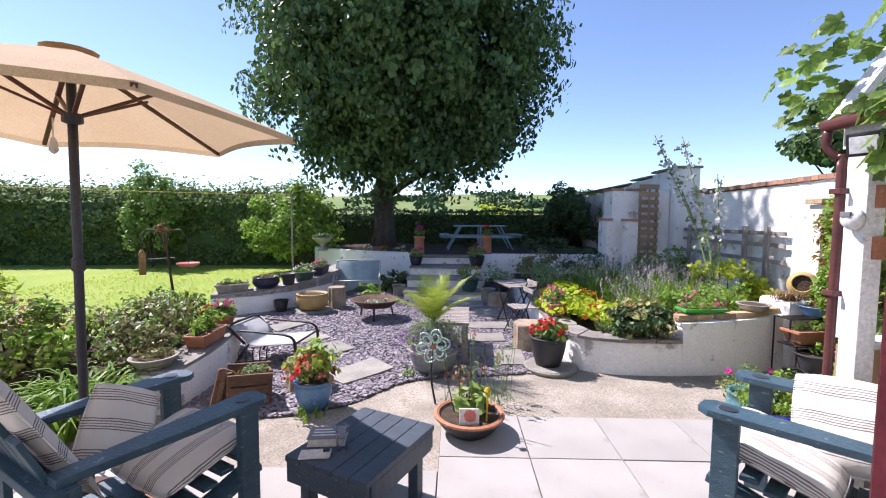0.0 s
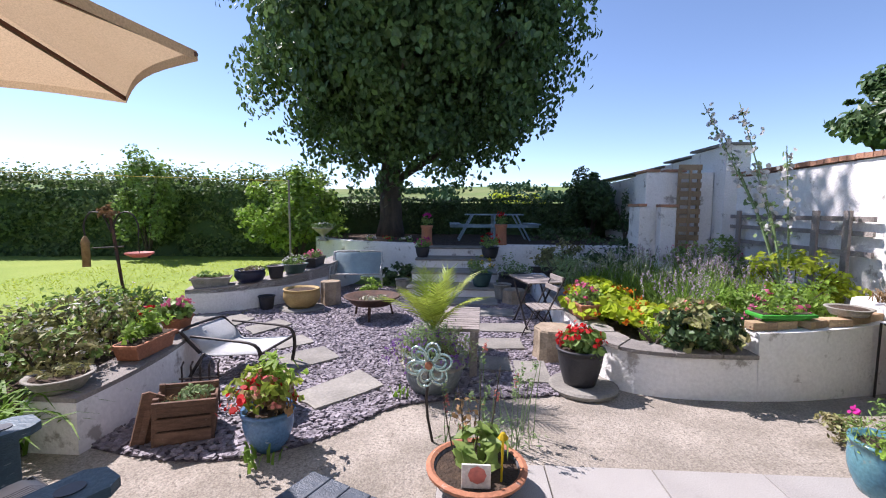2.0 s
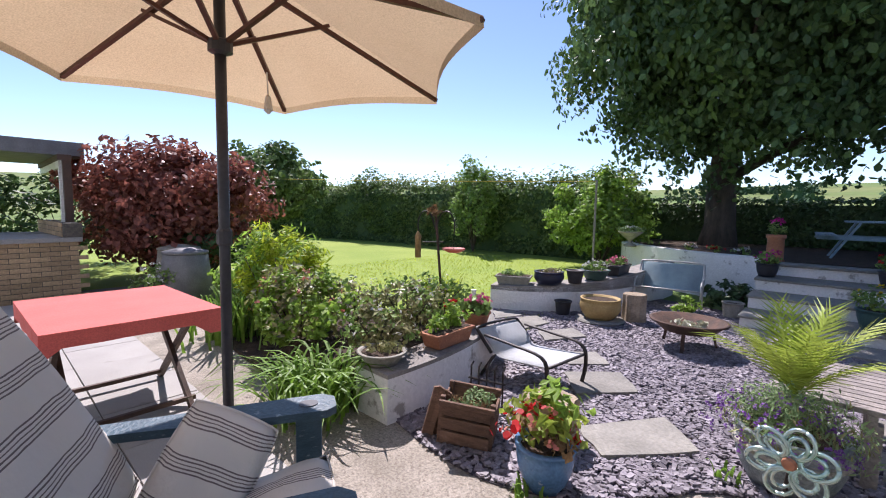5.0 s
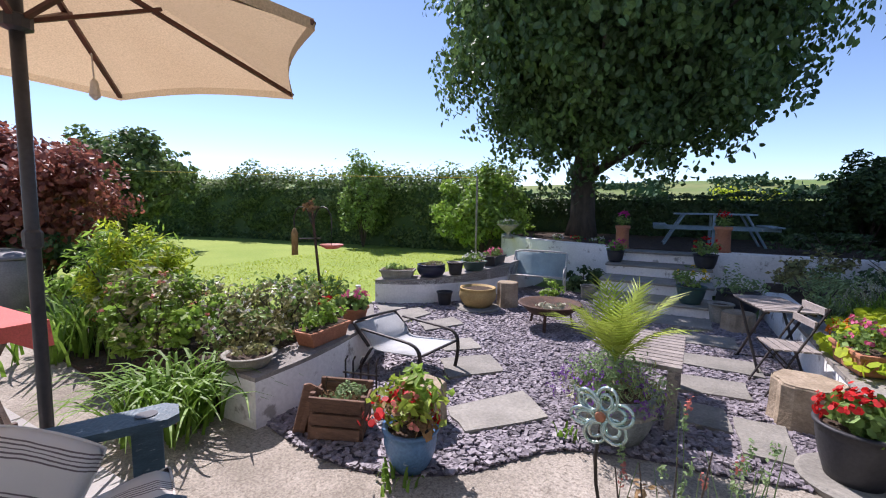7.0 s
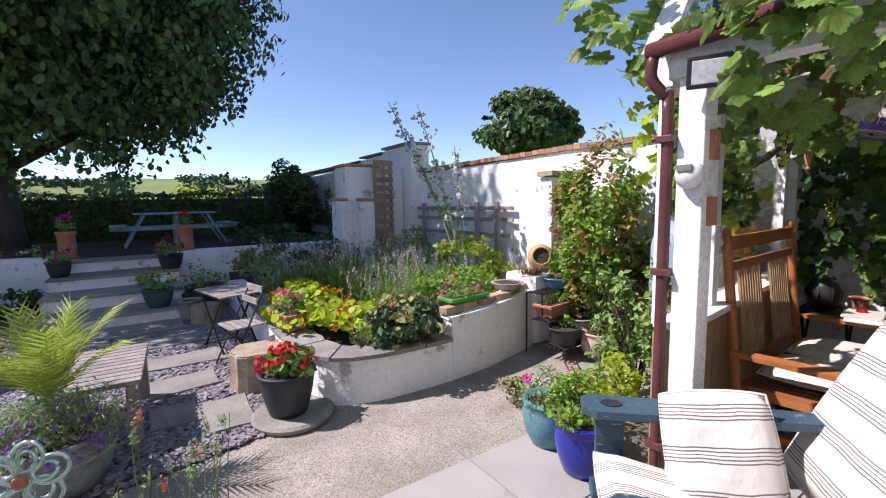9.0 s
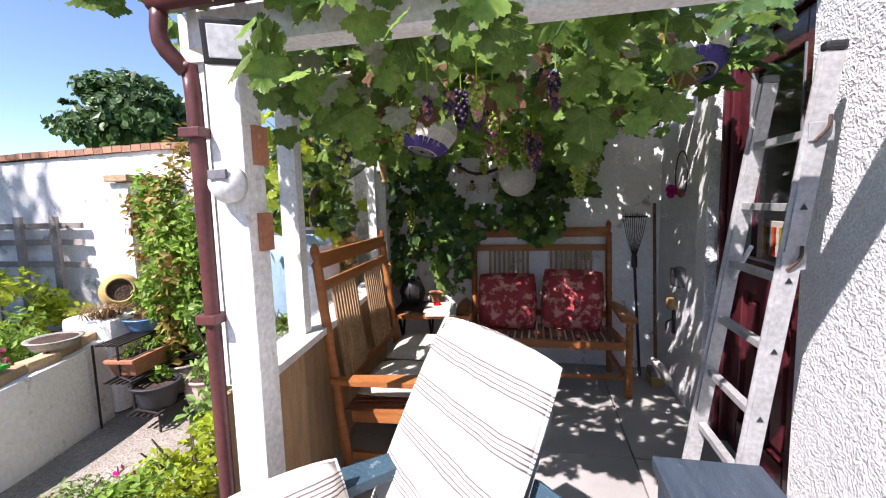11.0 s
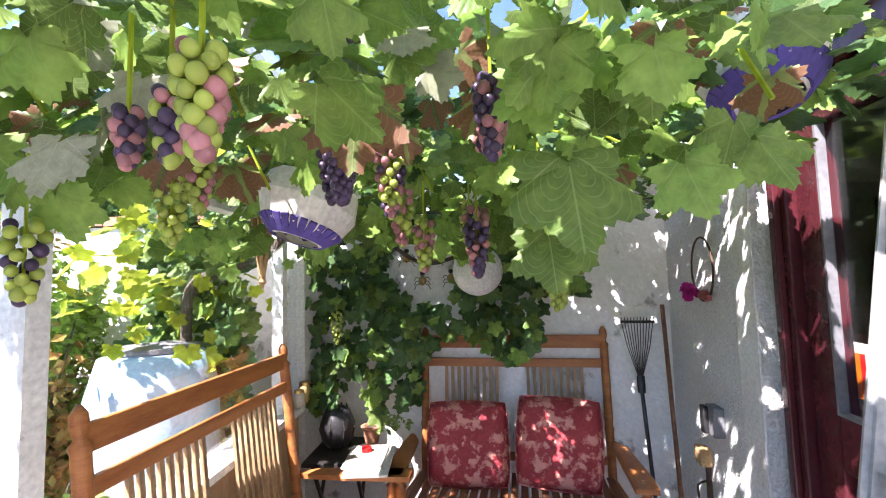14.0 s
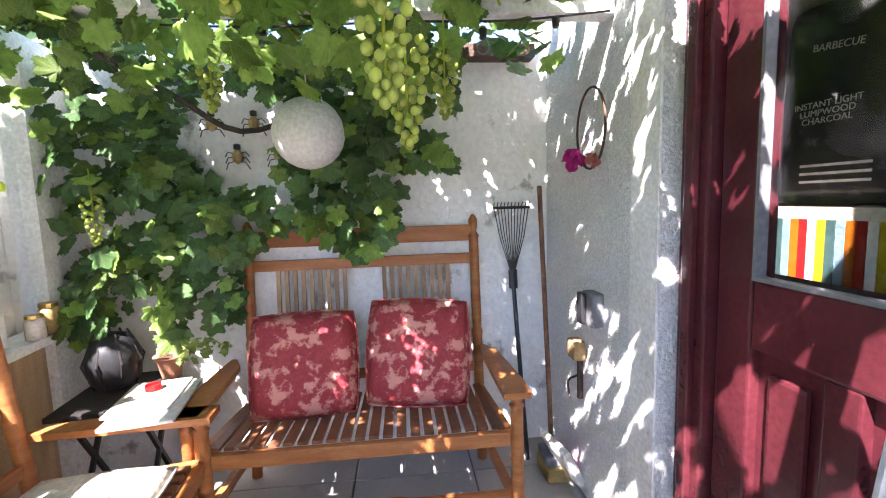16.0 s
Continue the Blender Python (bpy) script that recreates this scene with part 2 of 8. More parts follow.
M["canvas"] = material("canvas", (0.60, 0.45, 0.28), (0.56, 0.41, 0.25), 2, 0.9, bump=0.1, fine=150, trans=0.4)
M["pole"] = material("pole", (0.045, 0.045, 0.05), (0.035, 0.035, 0.04), 8, 0.45, bump=0.03)
M["rib"] = material("rib", (0.10, 0.035, 0.02), (0.08, 0.03, 0.02), 8, 0.5, bump=0.05)
M["red_cloth"] = material("red_cloth", (0.62, 0.13, 0.11), (0.55, 0.11, 0.09), 3, 0.8, bump=0.1, fine=120)
M["damask"] = material("damask", (0.36, 0.045, 0.05), (0.30, 0.03, 0.04), 5, 0.75, bump=0.2, c3=(0.60, 0.26, 0.21), spots=13, thr=0.51)
M["linen"] = material("linen", (0.62, 0.57, 0.49), (0.55, 0.50, 0.43), 6, 0.9, bump=0.3)
M["cushion"] = striped("cushion", (0.62, 0.585, 0.53), (0.15, 0.12, 0.115), 1, 0.125, 3, 0.011, 0.0032)
M["cushion_x"] = striped("cushion_x", (0.62, 0.585, 0.53), (0.15, 0.12, 0.115), 0, 0.125, 3, 0.011, 0.0032)
M["blue_paint"] = material("blue_paint", (0.22, 0.34, 0.40), (0.17, 0.28, 0.34), 8, 0.6, bump=0.2, c3=(0.45, 0.47, 0.46), spots=16)
M["blue_drum"] = material("blue_drum", (0.35, 0.50, 0.62), (0.30, 0.45, 0.57), 4, 0.5, bump=0.05)
M["plastic_white"] = material("plastic_white", (0.72, 0.72, 0.70), (0.66, 0.66, 0.64), 6, 0.4, bump=0)
M["lamp_front"] = material("lamp_front", (0.75, 0.76, 0.75), (0.7, 0.7, 0.7), 6, 0.2, bump=0)
M["plastic_black"] = material("plastic_black", (0.02, 0.02, 0.022), (0.03, 0.03, 0.03), 6, 0.4, bump=0)
M["plastic_grey"] = material("plastic_grey", (0.20, 0.20, 0.21), (0.15, 0.15, 0.16), 6, 0.6, bump=0.1)
M["lattice"] = material("lattice", (0.33, 0.24, 0.15), (0.25, 0.18, 0.11), 8, 0.9, bump=0.3, vary=0.15)
M["ivory"] = material("ivory", (0.72, 0.70, 0.64), (0.64, 0.61, 0.55), 5, 0.8, bump=0.15)
M["purple"] = material("purple", (0.10, 0.07, 0.30), (0.07, 0.05, 0.22), 8, 0.8, bump=0.2)
M["paper_white"] = material("paper_white", (0.82, 0.82, 0.80), (0.78, 0.77, 0.74), 5, 0.7, bump=0.03, trans=0.25)
M["paper"] = material("paper", (0.55, 0.52, 0.45), (0.5, 0.46, 0.4), 10, 0.8, bump=0.05)
M["glass"] = glass("glass")
M["straw"] = material("straw", (0.42, 0.27, 0.13), (0.32, 0.20, 0.09), 20, 0.9, bump=0.2, vary=0.2)
M["old_wood"] = material("old_wood", (0.20, 0.115, 0.075), (0.13, 0.075, 0.05), 9, 0.85, bump=0.5, fine=70, stretch=(1, 1, 4), vary=0.25, c3=(0.27, 0.20, 0.15), spots=22)
M["wicker"] = material("wicker", (0.27, 0.13, 0.07), (0.18, 0.085, 0.05), 20, 0.7, bump=0.5)


def leafmat(name, c1, c2, trans=0.35, rough=0.5, vary=0.35, scale=3.0):
    """Foliage and petals: little relief, light coming through."""
    return material(name, c1, c2, scale, rough, bump=0, fine=30, vary=vary, trans=trans, spec=0.3)


L = {}
L["tree"] = leafmat("tree_leaf", (0.084, 0.150, 0.060), (0.120, 0.198, 0.066), 0.3, 0.42, 0.4, 0.6)
L["hedge"] = leafmat("hedge_leaf", (0.127, 0.207, 0.063), (0.184, 0.253, 0.092), 0.35, 0.6, 0.45, 0.5)
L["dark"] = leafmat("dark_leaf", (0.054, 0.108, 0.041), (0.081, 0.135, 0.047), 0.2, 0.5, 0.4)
L["bush"] = leafmat("bush_leaf", (0.200, 0.347, 0.053), (0.294, 0.441, 0.074), 0.45, 0.5, 0.35, 1.5)
L["lime"] = leafmat("lime_leaf", (0.38, 0.50, 0.04), (0.47, 0.53, 0.05), 0.55, 0.5, 0.3)
L["nasturtium"] = leafmat("nasturtium_leaf", (0.38, 0.52, 0.03), (0.48, 0.55, 0.04), 0.5, 0.5, 0.3)
L["mid"] = leafmat("mid_leaf", (0.175, 0.288, 0.075), (0.250, 0.375, 0.094), 0.3, 0.55, 0.35)
L["grey"] = leafmat("grey_leaf", (0.204, 0.312, 0.132), (0.288, 0.384, 0.180), 0.3, 0.7, 0.3)


def veined(name, c1, c2, vein, margin=None, trans=0.45, vary=0.4):
    """A vine leaf seen close: palmate veins, finer cross veins, mottled blade, an optional turned margin."""
    m = material(name, c1, c2, 16, 0.45, bump=0, fine=60, vary=vary, trans=trans, spec=0.35)
    n, l = m.node_tree.nodes, m.node_tree.links

    def calc(op, a, b=None, c=None):
        q = n.new("ShaderNodeMath")
        q.operation = op
        for i, v in enumerate((a, b, c)):
            if isinstance(v, (int, float)):
                q.inputs[i].default_value = v
            elif v is not None:
                l.new(v, q.inputs[i])
        return q.outputs[0]

    uv = n.new("ShaderNodeTexCoord")
    sp = n.new("ShaderNodeSeparateXYZ")
    l.new(uv.outputs["UV"], sp.inputs[0])
    x, y = sp.outputs[0], calc("ADD", sp.outputs[1], 0.12)
    ang = calc("ARCTAN2", x, y)
    rad = calc("SQRT", calc("ADD", calc("MULTIPLY", x, x), calc("MULTIPLY", y, y)))
    side = calc("ABSOLUTE", calc("SINE", calc("MULTIPLY", ang, 3.3)))
    away = calc("MULTIPLY", rad, side)
    main = calc("LESS_THAN", away, 0.022)
    cross = calc("LESS_THAN", calc("ABSOLUTE", calc("SUBTRACT", calc("FRACT", calc("SUBTRACT", calc("MULTIPLY", rad, 12.0), calc("MULTIPLY", side, 2.2))), 0.5)), 0.07)
    lines = calc("MAXIMUM", main, calc("MULTIPLY", cross, 0.55))
    b = n["Principled BSDF"]
    colour = b.inputs["Base Color"].links[0].from_socket
    if margin:
        nz = n.new("ShaderNodeTexNoise")
        nz.inputs["Scale"].default_value = 22
        turned_edge = calc("GREATER_THAN", calc("ADD", calc("MULTIPLY", away, 2.2), calc("MULTIPLY", nz.outputs[0], 0.7)), 0.70)
        mm = n.new("ShaderNodeMix")
        mm.data_type = "RGBA"
        l.new(turned_edge, mm.inputs[0])
        l.new(colour, mm.inputs[6])
        mm.inputs[7].default_value = (*margin, 1)
        colour = mm.outputs[2]
    mv = n.new("ShaderNodeMix")
    mv.data_type = "RGBA"
    l.new(calc("MULTIPLY", lines, 0.48), mv.inputs[0])
    l.new(colour, mv.inputs[6])
    mv.inputs[7].default_value = (*vein, 1)
    l.new(mv.outputs[2], b.inputs["Base Color"])
    for q in n:
        if q.type == "BSDF_TRANSLUCENT":
            l.new(mv.outputs[2], q.inputs[0])
    bp = n.new("ShaderNodeBump")
    bp.inputs["Strength"].default_value, bp.inputs["Distance"].default_value = 0.5, 0.006
    l.new(calc("SUBTRACT", 1.0, lines), bp.inputs["Height"])
    l.new(bp.outputs[0], b.inputs["Normal"])
    return m


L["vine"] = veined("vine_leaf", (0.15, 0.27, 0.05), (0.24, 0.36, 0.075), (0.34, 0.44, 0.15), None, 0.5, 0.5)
# darker copy of the vine leaf: shade is put into its colour
L["vine_dark"] = veined("vine_shaded_leaf", (0.065, 0.145, 0.045), (0.10, 0.19, 0.06), (0.17, 0.26, 0.10))
L["vine_red"] = veined("vine_red_leaf", (0.15, 0.20, 0.06), (0.22, 0.24, 0.08), (0.26, 0.33, 0.10), (0.21, 0.10, 0.055))
L["vine_pale"] = veined("vine_pale_leaf", (0.40, 0.41, 0.30), (0.34, 0.36, 0.24), (0.46, 0.46, 0.34), None, 0.3, 0.2)
L["maple"] = leafmat("maple_leaf", (0.33, 0.12, 0.085), (0.22, 0.08, 0.06), 0.35, 0.5, 0.4)
L["burgundy"] = leafmat("burgundy_leaf", (0.230, 0.203, 0.095), (0.297, 0.324, 0.121), 0.25, 0.45, 0.45, 6)
L["autumn"] = leafmat("autumn_leaf", (0.34, 0.17, 0.05), (0.30, 0.28, 0.07), 0.35, 0.5, 0.35, 8)
L["palm"] = leafmat("palm_leaf", (0.28, 0.38, 0.05), (0.36, 0.43, 0.08), 0.35, 0.5, 0.25)
L["dry"] = leafmat("dry_leaf", (0.30, 0.20, 0.10), (0.22, 0.13, 0.06), 0.2, 0.9, 0.3)
L["blade"] = leafmat("blade_leaf", (0.13, 0.26, 0.03), (0.20, 0.33, 0.05), 0.35, 0.45, 0.25)
for fname, fc in dict(red=(0.60, 0.02, 0.02), orange=(0.75, 0.20, 0.01), pink=(0.72, 0.16, 0.30), magenta=(0.62, 0.03, 0.30), white=(0.75, 0.74, 0.70), yellow=(0.75, 0.55, 0.02), lilac=(0.56, 0.44, 0.54), violet=(0.27, 0.12, 0.42), coral=(0.70, 0.25, 0.20)).items():
    L["f_" + fname] = leafmat("petal_" + fname, fc, tuple(v * 0.75 for v in fc), 0.3, 0.6, 0.2)

# ---------- mesh helpers ----------
def part(name, bm, mat, parent=None, label="", smooth=False):
    me = bpy.data.meshes.new(name)
    if isinstance(bm, bmesh.types.BMesh):
        bm.to_mesh(me)
        bm.free()
    else:
        me.from_pydata(bm[0], [], bm[1])
    if mat is not None:
        me.materials.append(mat)
    if smooth:
        me.polygons.foreach_set("use_smooth", [True] * len(me.polygons))
    ob = new(name, me)
    if parent is not None:
        ob.parent = parent
    if label:
        ob["label"] = label
    return ob


def empty(name, m=None):
    ob = new(name)
    if m is not None:
        ob.matrix_basis = m
    return ob


def box(bm, x0, y0, z0, x1, y1, z1, m=None, bevel=0.0):
    g = bmesh.ops.create_cube(bm, size=1.0, matrix=Matrix.Translation(((x0 + x1) / 2, (y0 + y1) / 2, (z0 + z1) / 2)) @ Matrix.Diagonal((abs(x1 - x0), abs(y1 - y0), abs(z1 - z0), 1)))
    vs = g["verts"]
    if bevel:
        es = list({e for v in vs for e in v.link_edges})
        r = bmesh.ops.bevel(bm, geom=es, offset=bevel, segments=2, affect="EDGES", profile=0.6)
        vs = list({v for f in r["faces"] for v in f.verts} | {v for v in vs if v.is_valid})
    if m is not None:
        bmesh.ops.transform(bm, matrix=m, verts=[v for v in vs if v.is_valid])
    return bm


def boxbm(*a, m=None, bevel=0.0):
    return box(bmesh.new(), *a, m=m, bevel=bevel)


def bar(bm, a, b, w, d=None, up=(0, 0, 1)):
    """A square-sectioned bar from a to b."""
    a, b = Vector(a), Vector(b)
    d = w if d is None else d
    z = (b - a).normalized()
    x = Vector(up).cross(z)
    if x.length < 1e-3:
        x = Vector((1, 0, 0)).cross(z)
        if x.length < 1e-3:
            x = Vector((0, 1, 0)).cross(z)
    x.normalize()
    y = z.cross(x)
    vs = []
    for p in (a, b):
        for sx, sy in ((-1, -1), (1, -1), (1, 1), (-1, 1)):
            vs.append(bm.verts.new(p + x * sx * w / 2 + y * sy * d / 2))
    for q in ((3, 2, 1, 0), (4, 5, 6, 7), (0, 1, 5, 4), (1, 2, 6, 5), (2, 3, 7, 6), (3, 0, 4, 7)):
        bm.faces.new([vs[i] for i in q])
    return bm


def tube(bm, pts, r, seg=8):
    """A round tube along points; r is one radius or one for each point."""
    pts = [Vector(p) for p in pts]
    rs = r if isinstance(r, (list, tuple)) else [r] * len(pts)
    rings = []
    ref = None
    for i, p in enumerate(pts):
        t = (pts[min(i + 1, len(pts) - 1)] - pts[max(i - 1, 0)]).normalized()
        x = (ref - t * ref.dot(t)) if ref is not None else t.orthogonal()
        if x.length < 1e-4:
            x = t.orthogonal()
        x.normalize()
        ref = x
        y = t.cross(x)
        rings.append([bm.verts.new(p + (x * math.cos(k * math.tau / seg) + y * math.sin(k * math.tau / seg)) * rs[i]) for k in range(seg)])
    for a, b in zip(rings, rings[1:]):
        for k in range(seg):
            bm.faces.new((a[k], a[(k + 1) % seg], b[(k + 1) % seg], b[k]))
    bm.faces.new(rings[0][::-1])
    bm.faces.new(rings[-1])
    return bm


def lathe(bm, prof, seg=20, m=None, close=True):
    rings = []
    for r, z in prof:
        rings.append([bm.verts.new((r * math.cos(k * math.tau / seg), r * math.sin(k * math.tau / seg), z)) for k in range(seg)])
    for a, b in zip(rings, rings[1:]):
        for k in range(seg):
            bm.faces.new((a[k], a[(k + 1) % seg], b[(k + 1) % seg], b[k]))
    if close:
        bm.faces.new(rings[0][::-1])
        bm.faces.new(rings[-1])
    if m is not None:
        bmesh.ops.transform(bm, matrix=m, verts=[v for g in rings for v in g])
    return bm


def smooth_path(pts, n=6):
    """Catmull-Rom through points of any dimension."""
    p = [np.array(q, float) for q in pts]
    p = [2 * p[0] - p[1]] + p + [2 * p[-1] - p[-2]]
    out = []
    for i in range(1, len(p) - 2):
        for k in range(n):
            t = k / n
            out.append(0.5 * ((2 * p[i]) + (-p[i - 1] + p[i + 1]) * t + (2 * p[i - 1] - 5 * p[i] + 4 * p[i + 1] - p[i + 2]) * t * t + (-p[i - 1] + 3 * p[i] - 3 * p[i + 1] + p[i + 2]) * t ** 3))
    out.append(p[-2])
    return out


def ribbon(bm, pts, thick, z0=0.0, batter=0.0):
    """A wall along (x, y, top) points; it grows to the left of its way by thick."""
    rows = []
    for i, p in enumerate(pts):
        a, b = pts[max(i - 1, 0)], pts[min(i + 1, len(pts) - 1)]
        t = Vector((b[0] - a[0], b[1] - a[1])).normalized()
        nx, ny = -t.y, t.x
        rows.append([bm.verts.new(v) for v in ((p[0] - nx * batter, p[1] - ny * batter, z0), (p[0], p[1], p[2]), (p[0] + nx * thick, p[1] + ny * thick, p[2]), (p[0] + nx * thick, p[1] + ny * thick, z0))])
    for a, b in zip(rows, rows[1:]):
        for k in range(4):
            bm.faces.new((a[k], b[k], b[(k + 1) % 4], a[(k + 1) % 4]))
    bm.faces.new(rows[0])
    bm.faces.new(rows[-1][::-1])
    bmesh.ops.recalc_face_normals(bm, faces=bm.faces[:])
    return bm


def polyslab(bm, pts, z0, z1, m=None):
    lo = [bm.verts.new((x, y, z0)) for x, y in pts]
    hi = [bm.verts.new((x, y, z1)) for x, y in pts]
    n = len(pts)
    bm.faces.new(hi)
    bm.faces.new(lo[::-1])
    for k in range(n):
        bm.faces.new((lo[k], lo[(k + 1) % n], hi[(k + 1) % n], hi[k]))
    bmesh.ops.recalc_face_normals(bm, faces=bm.faces[:])
    return bm


def setting(ob, label="", category=""):
    return tagged(ob, label, category, kind="structure")


rng = np.random.default_rng(7)

DIAMOND = (np.array([(0, -0.5, 0), (0.3, 0, 0.08), (0, 0.5, 0), (-0.3, 0, 0.08)]), [(0, 1, 2), (0, 2, 3)])
LOBED = (np.array([(0, -0.5, 0), (0.34, -0.12, 0.07), (0.27, 0.28, 0.04), (0, 0.5, -0.04), (-0.27, 0.28, 0.04), (-0.34, -0.12, 0.07)]), [(0, 1, 2, 3), (0, 3, 4, 5)])
ROUND = (np.array([(0.5 * math.cos(a), 0.5 * math.sin(a), 0.0) for a in np.arange(6) * math.tau / 6]), [(0, 1, 2, 3), (0, 3, 4, 5)])
NARROW = (np.array([(0, -0.5, 0), (0.11, 0, 0.03), (0, 0.5, 0), (-0.11, 0, 0.03)]), [(0, 1, 2), (0, 2, 3)])


def vine_outline(n=56):
    """A five-lobed toothed leaf blade, cupped a little, with its stalk at the notch."""
    out = []
    for k in range(n):
        a = -math.pi / 2 + math.tau * (k + 0.5) / n
        d = abs((a - math.pi / 2 + math.pi) % math.tau - math.pi)
        r = 0.41 + 0.072 * math.cos(d * 5.7) * (1 if d < 2.3 else 0.5) + 0.05 * math.cos(d) - (0.24 if d > 2.95 else 0.0)
        r += (0.024 if k % 2 else -0.024) + 0.008 * math.sin(k * 3.7)
        out.append((r * math.cos(a) * 1.05, r * math.sin(a) + 0.12, -0.34 * r * r + 0.035 * math.cos(d * 5.7) + 0.012 * math.sin(k * 2.3)))
    return out


vo = vine_outline()
VINE = (np.array(vo + [(0.0, -0.02, 0.0)]), [(len(vo), k, (k + 1) % len(vo)) for k in range(len(vo))])


def leaf_cloud(pts, size, shape=DIAMOND, normals=None, spread=0.7, droop=0.0):
    """Vertices and faces of one small leaf at each point, turned at random about its normal."""
    pts = np.asarray(pts, float)
    n = len(pts)
    sv, sf = shape
    nr = rng.normal(size=(n, 3))
    nr /= np.linalg.norm(nr, axis=1)[:, None]
    if normals is not None:
        nr = np.asarray(normals) + spread * nr
        nr /= np.linalg.norm(nr, axis=1)[:, None] + 1e-9
    ax = rng.normal(size=(n, 3))
    if droop:
        ax = ax * (1 - droop) + np.array([0, 0, -1.0]) * droop * 2
    ax -= nr * (ax * nr).sum(1)[:, None]
    ax /= np.linalg.norm(ax, axis=1)[:, None] + 1e-9
    bx = np.cross(ax, nr)
    sc = size * rng.uniform(0.65, 1.3, n)
    v = (sv[None, :, 0, None] * bx[:, None] + sv[None, :, 1, None] * ax[:, None] + sv[None, :, 2, None] * nr[:, None]) * sc[:, None, None] + pts[:, None]
    k = len(sv)
    faces = [tuple(i * k + a for a in f) for i in range(n) for f in sf]
    return v.reshape(-1, 3).tolist(), faces


def merge(*meshes):
    vs, fs = [], []
    for v, f in meshes:
        o = len(vs)
        vs.extend(v)
        fs.extend(tuple(a + o for a in q) for q in f)
    return vs, fs


def blob_points(n, c, r, clumps=20, clump_r=0.35, shell=0.75, low=-1.0):
    """Points in uneven clumps over an ellipsoid."""
    d = rng.normal(size=(clumps, 3))
    d /= np.linalg.norm(d, axis=1)[:, None]
    d[:, 2] = np.maximum(d[:, 2], low)
    cc = d * rng.uniform(shell * 0.75, 1.0, (clumps, 1))
    k = rng.integers(0, clumps, n)
    o = rng.normal(size=(n, 3))
    o /= np.linalg.norm(o, axis=1)[:, None]
    o *= rng.uniform(0, 1, (n, 1)) ** 0.4
    p = cc[k] + o * clump_r * rng.uniform(0.7, 1.2, (clumps, 1))[k]
    return np.array(c) + p * np.array(r), p / (np.linalg.norm(p, axis=1)[:, None] + 1e-6)


def blades(c, n, h, spread, w=0.02, lean=0.6, seg=4, rbase=0.05):
    """Arching strap leaves that rise from one root."""
    vs, fs = [], []
    for i in range(n):
        a = rng.uniform(0, math.tau)
        hh, sp = h * rng.uniform(0.6, 1.1), spread * rng.uniform(0.4, 1.1)
        bx, by = c[0] + rng.normal() * rbase, c[1] + rng.normal() * rbase
        px, py = -math.sin(a), math.cos(a)
        o = len(vs)
        for k in range(seg + 1):
            t = k / seg
            ww = w * (1 - t) ** 0.6 * 0.5 + 0.001
            x, y = bx + math.cos(a) * sp * t ** 1.4, by + math.sin(a) * sp * t ** 1.4
            z = c[2] + hh * (t * (1.5 - lean * t ** 2 * 1.2))
            vs += [(x + px * ww, y + py * ww, z), (x - px * ww, y - py * ww, z)]
        fs += [(o + 2 * k, o + 2 * k + 1, o + 2 * k + 3, o + 2 * k + 2) for k in range(seg)]
    return vs, fs


def stems(pairs, r=0.004):
    bm = bmesh.new()
    for a, b in pairs:
        tube(bm, [a, ((a[0] + b[0]) / 2 + rng.normal() * 0.01, (a[1] + b[1]) / 2 + rng.normal() * 0.01, (a[2] + b[2]) / 2), b], [r, r * 0.8, r * 0.5], 4)
    return bm


# ---------- setting: ground and distance ----------
def far_ground():
    vs, fs = [], []
    radii = [0, 30, 45, 60, 90, 140, 220, 320, 450, 600, 800, 1100, 1500]
    seg = 72
    for r in radii:
        for k in range(seg):
            a = k * math.tau / seg
            x, y = r * math.cos(a), r * math.sin(a)
            dip = -0.06 if r < 31 else -0.06 - 2.2 * min(1, (r - 30) / 60)
            rise = 0 if r < 140 else (r - 140) * 0.075 * (0.75 + 0.5 * noise.noise((x / 400, y / 400, 0)))
            rise = min(rise, 70 + 14 * noise.noise((x / 300, y / 300, 3)))
            vs.append((x, y, dip + rise))
    for i in range(len(radii) - 1):
        for k in range(seg):
            fs.append((i * seg + k, i * seg + (k + 1) % seg, (i + 1) * seg + (k + 1) % seg, (i + 1) * seg + k))
    return vs, fs


setting(part("ground", far_ground(), M["field"], smooth=True), "green farmland that rolls up to low hills", "ground")
wood_pts = []
for i in range(60):
    a, r = rng.uniform(0.9, 2.9), rng.uniform(200, 560)
    for k in range(int(rng.integers(3, 14))):
        x, y = (r + rng.normal() * 4) * math.cos(a) + k * 4, (r + rng.normal() * 4) * math.sin(a)
        rr = math.hypot(x, y)
        wood_pts.append((x, y, -2.2 + max(0, rr - 140) * 0.075 * (0.75 + 0.5 * noise.noise((x / 400, y / 400, 0))) + 2.5))
wp = np.repeat(np.array(wood_pts), 14, axis=0) + rng.normal(size=(len(wood_pts) * 14, 3)) * np.array((2.2, 2.2, 1.9))
tagged(part("distant_woods", leaf_cloud(wp, 3.2, ROUND), M["far_wood"]), "dark hedgerow trees scattered over distant fields", "woods", kind="stuff")

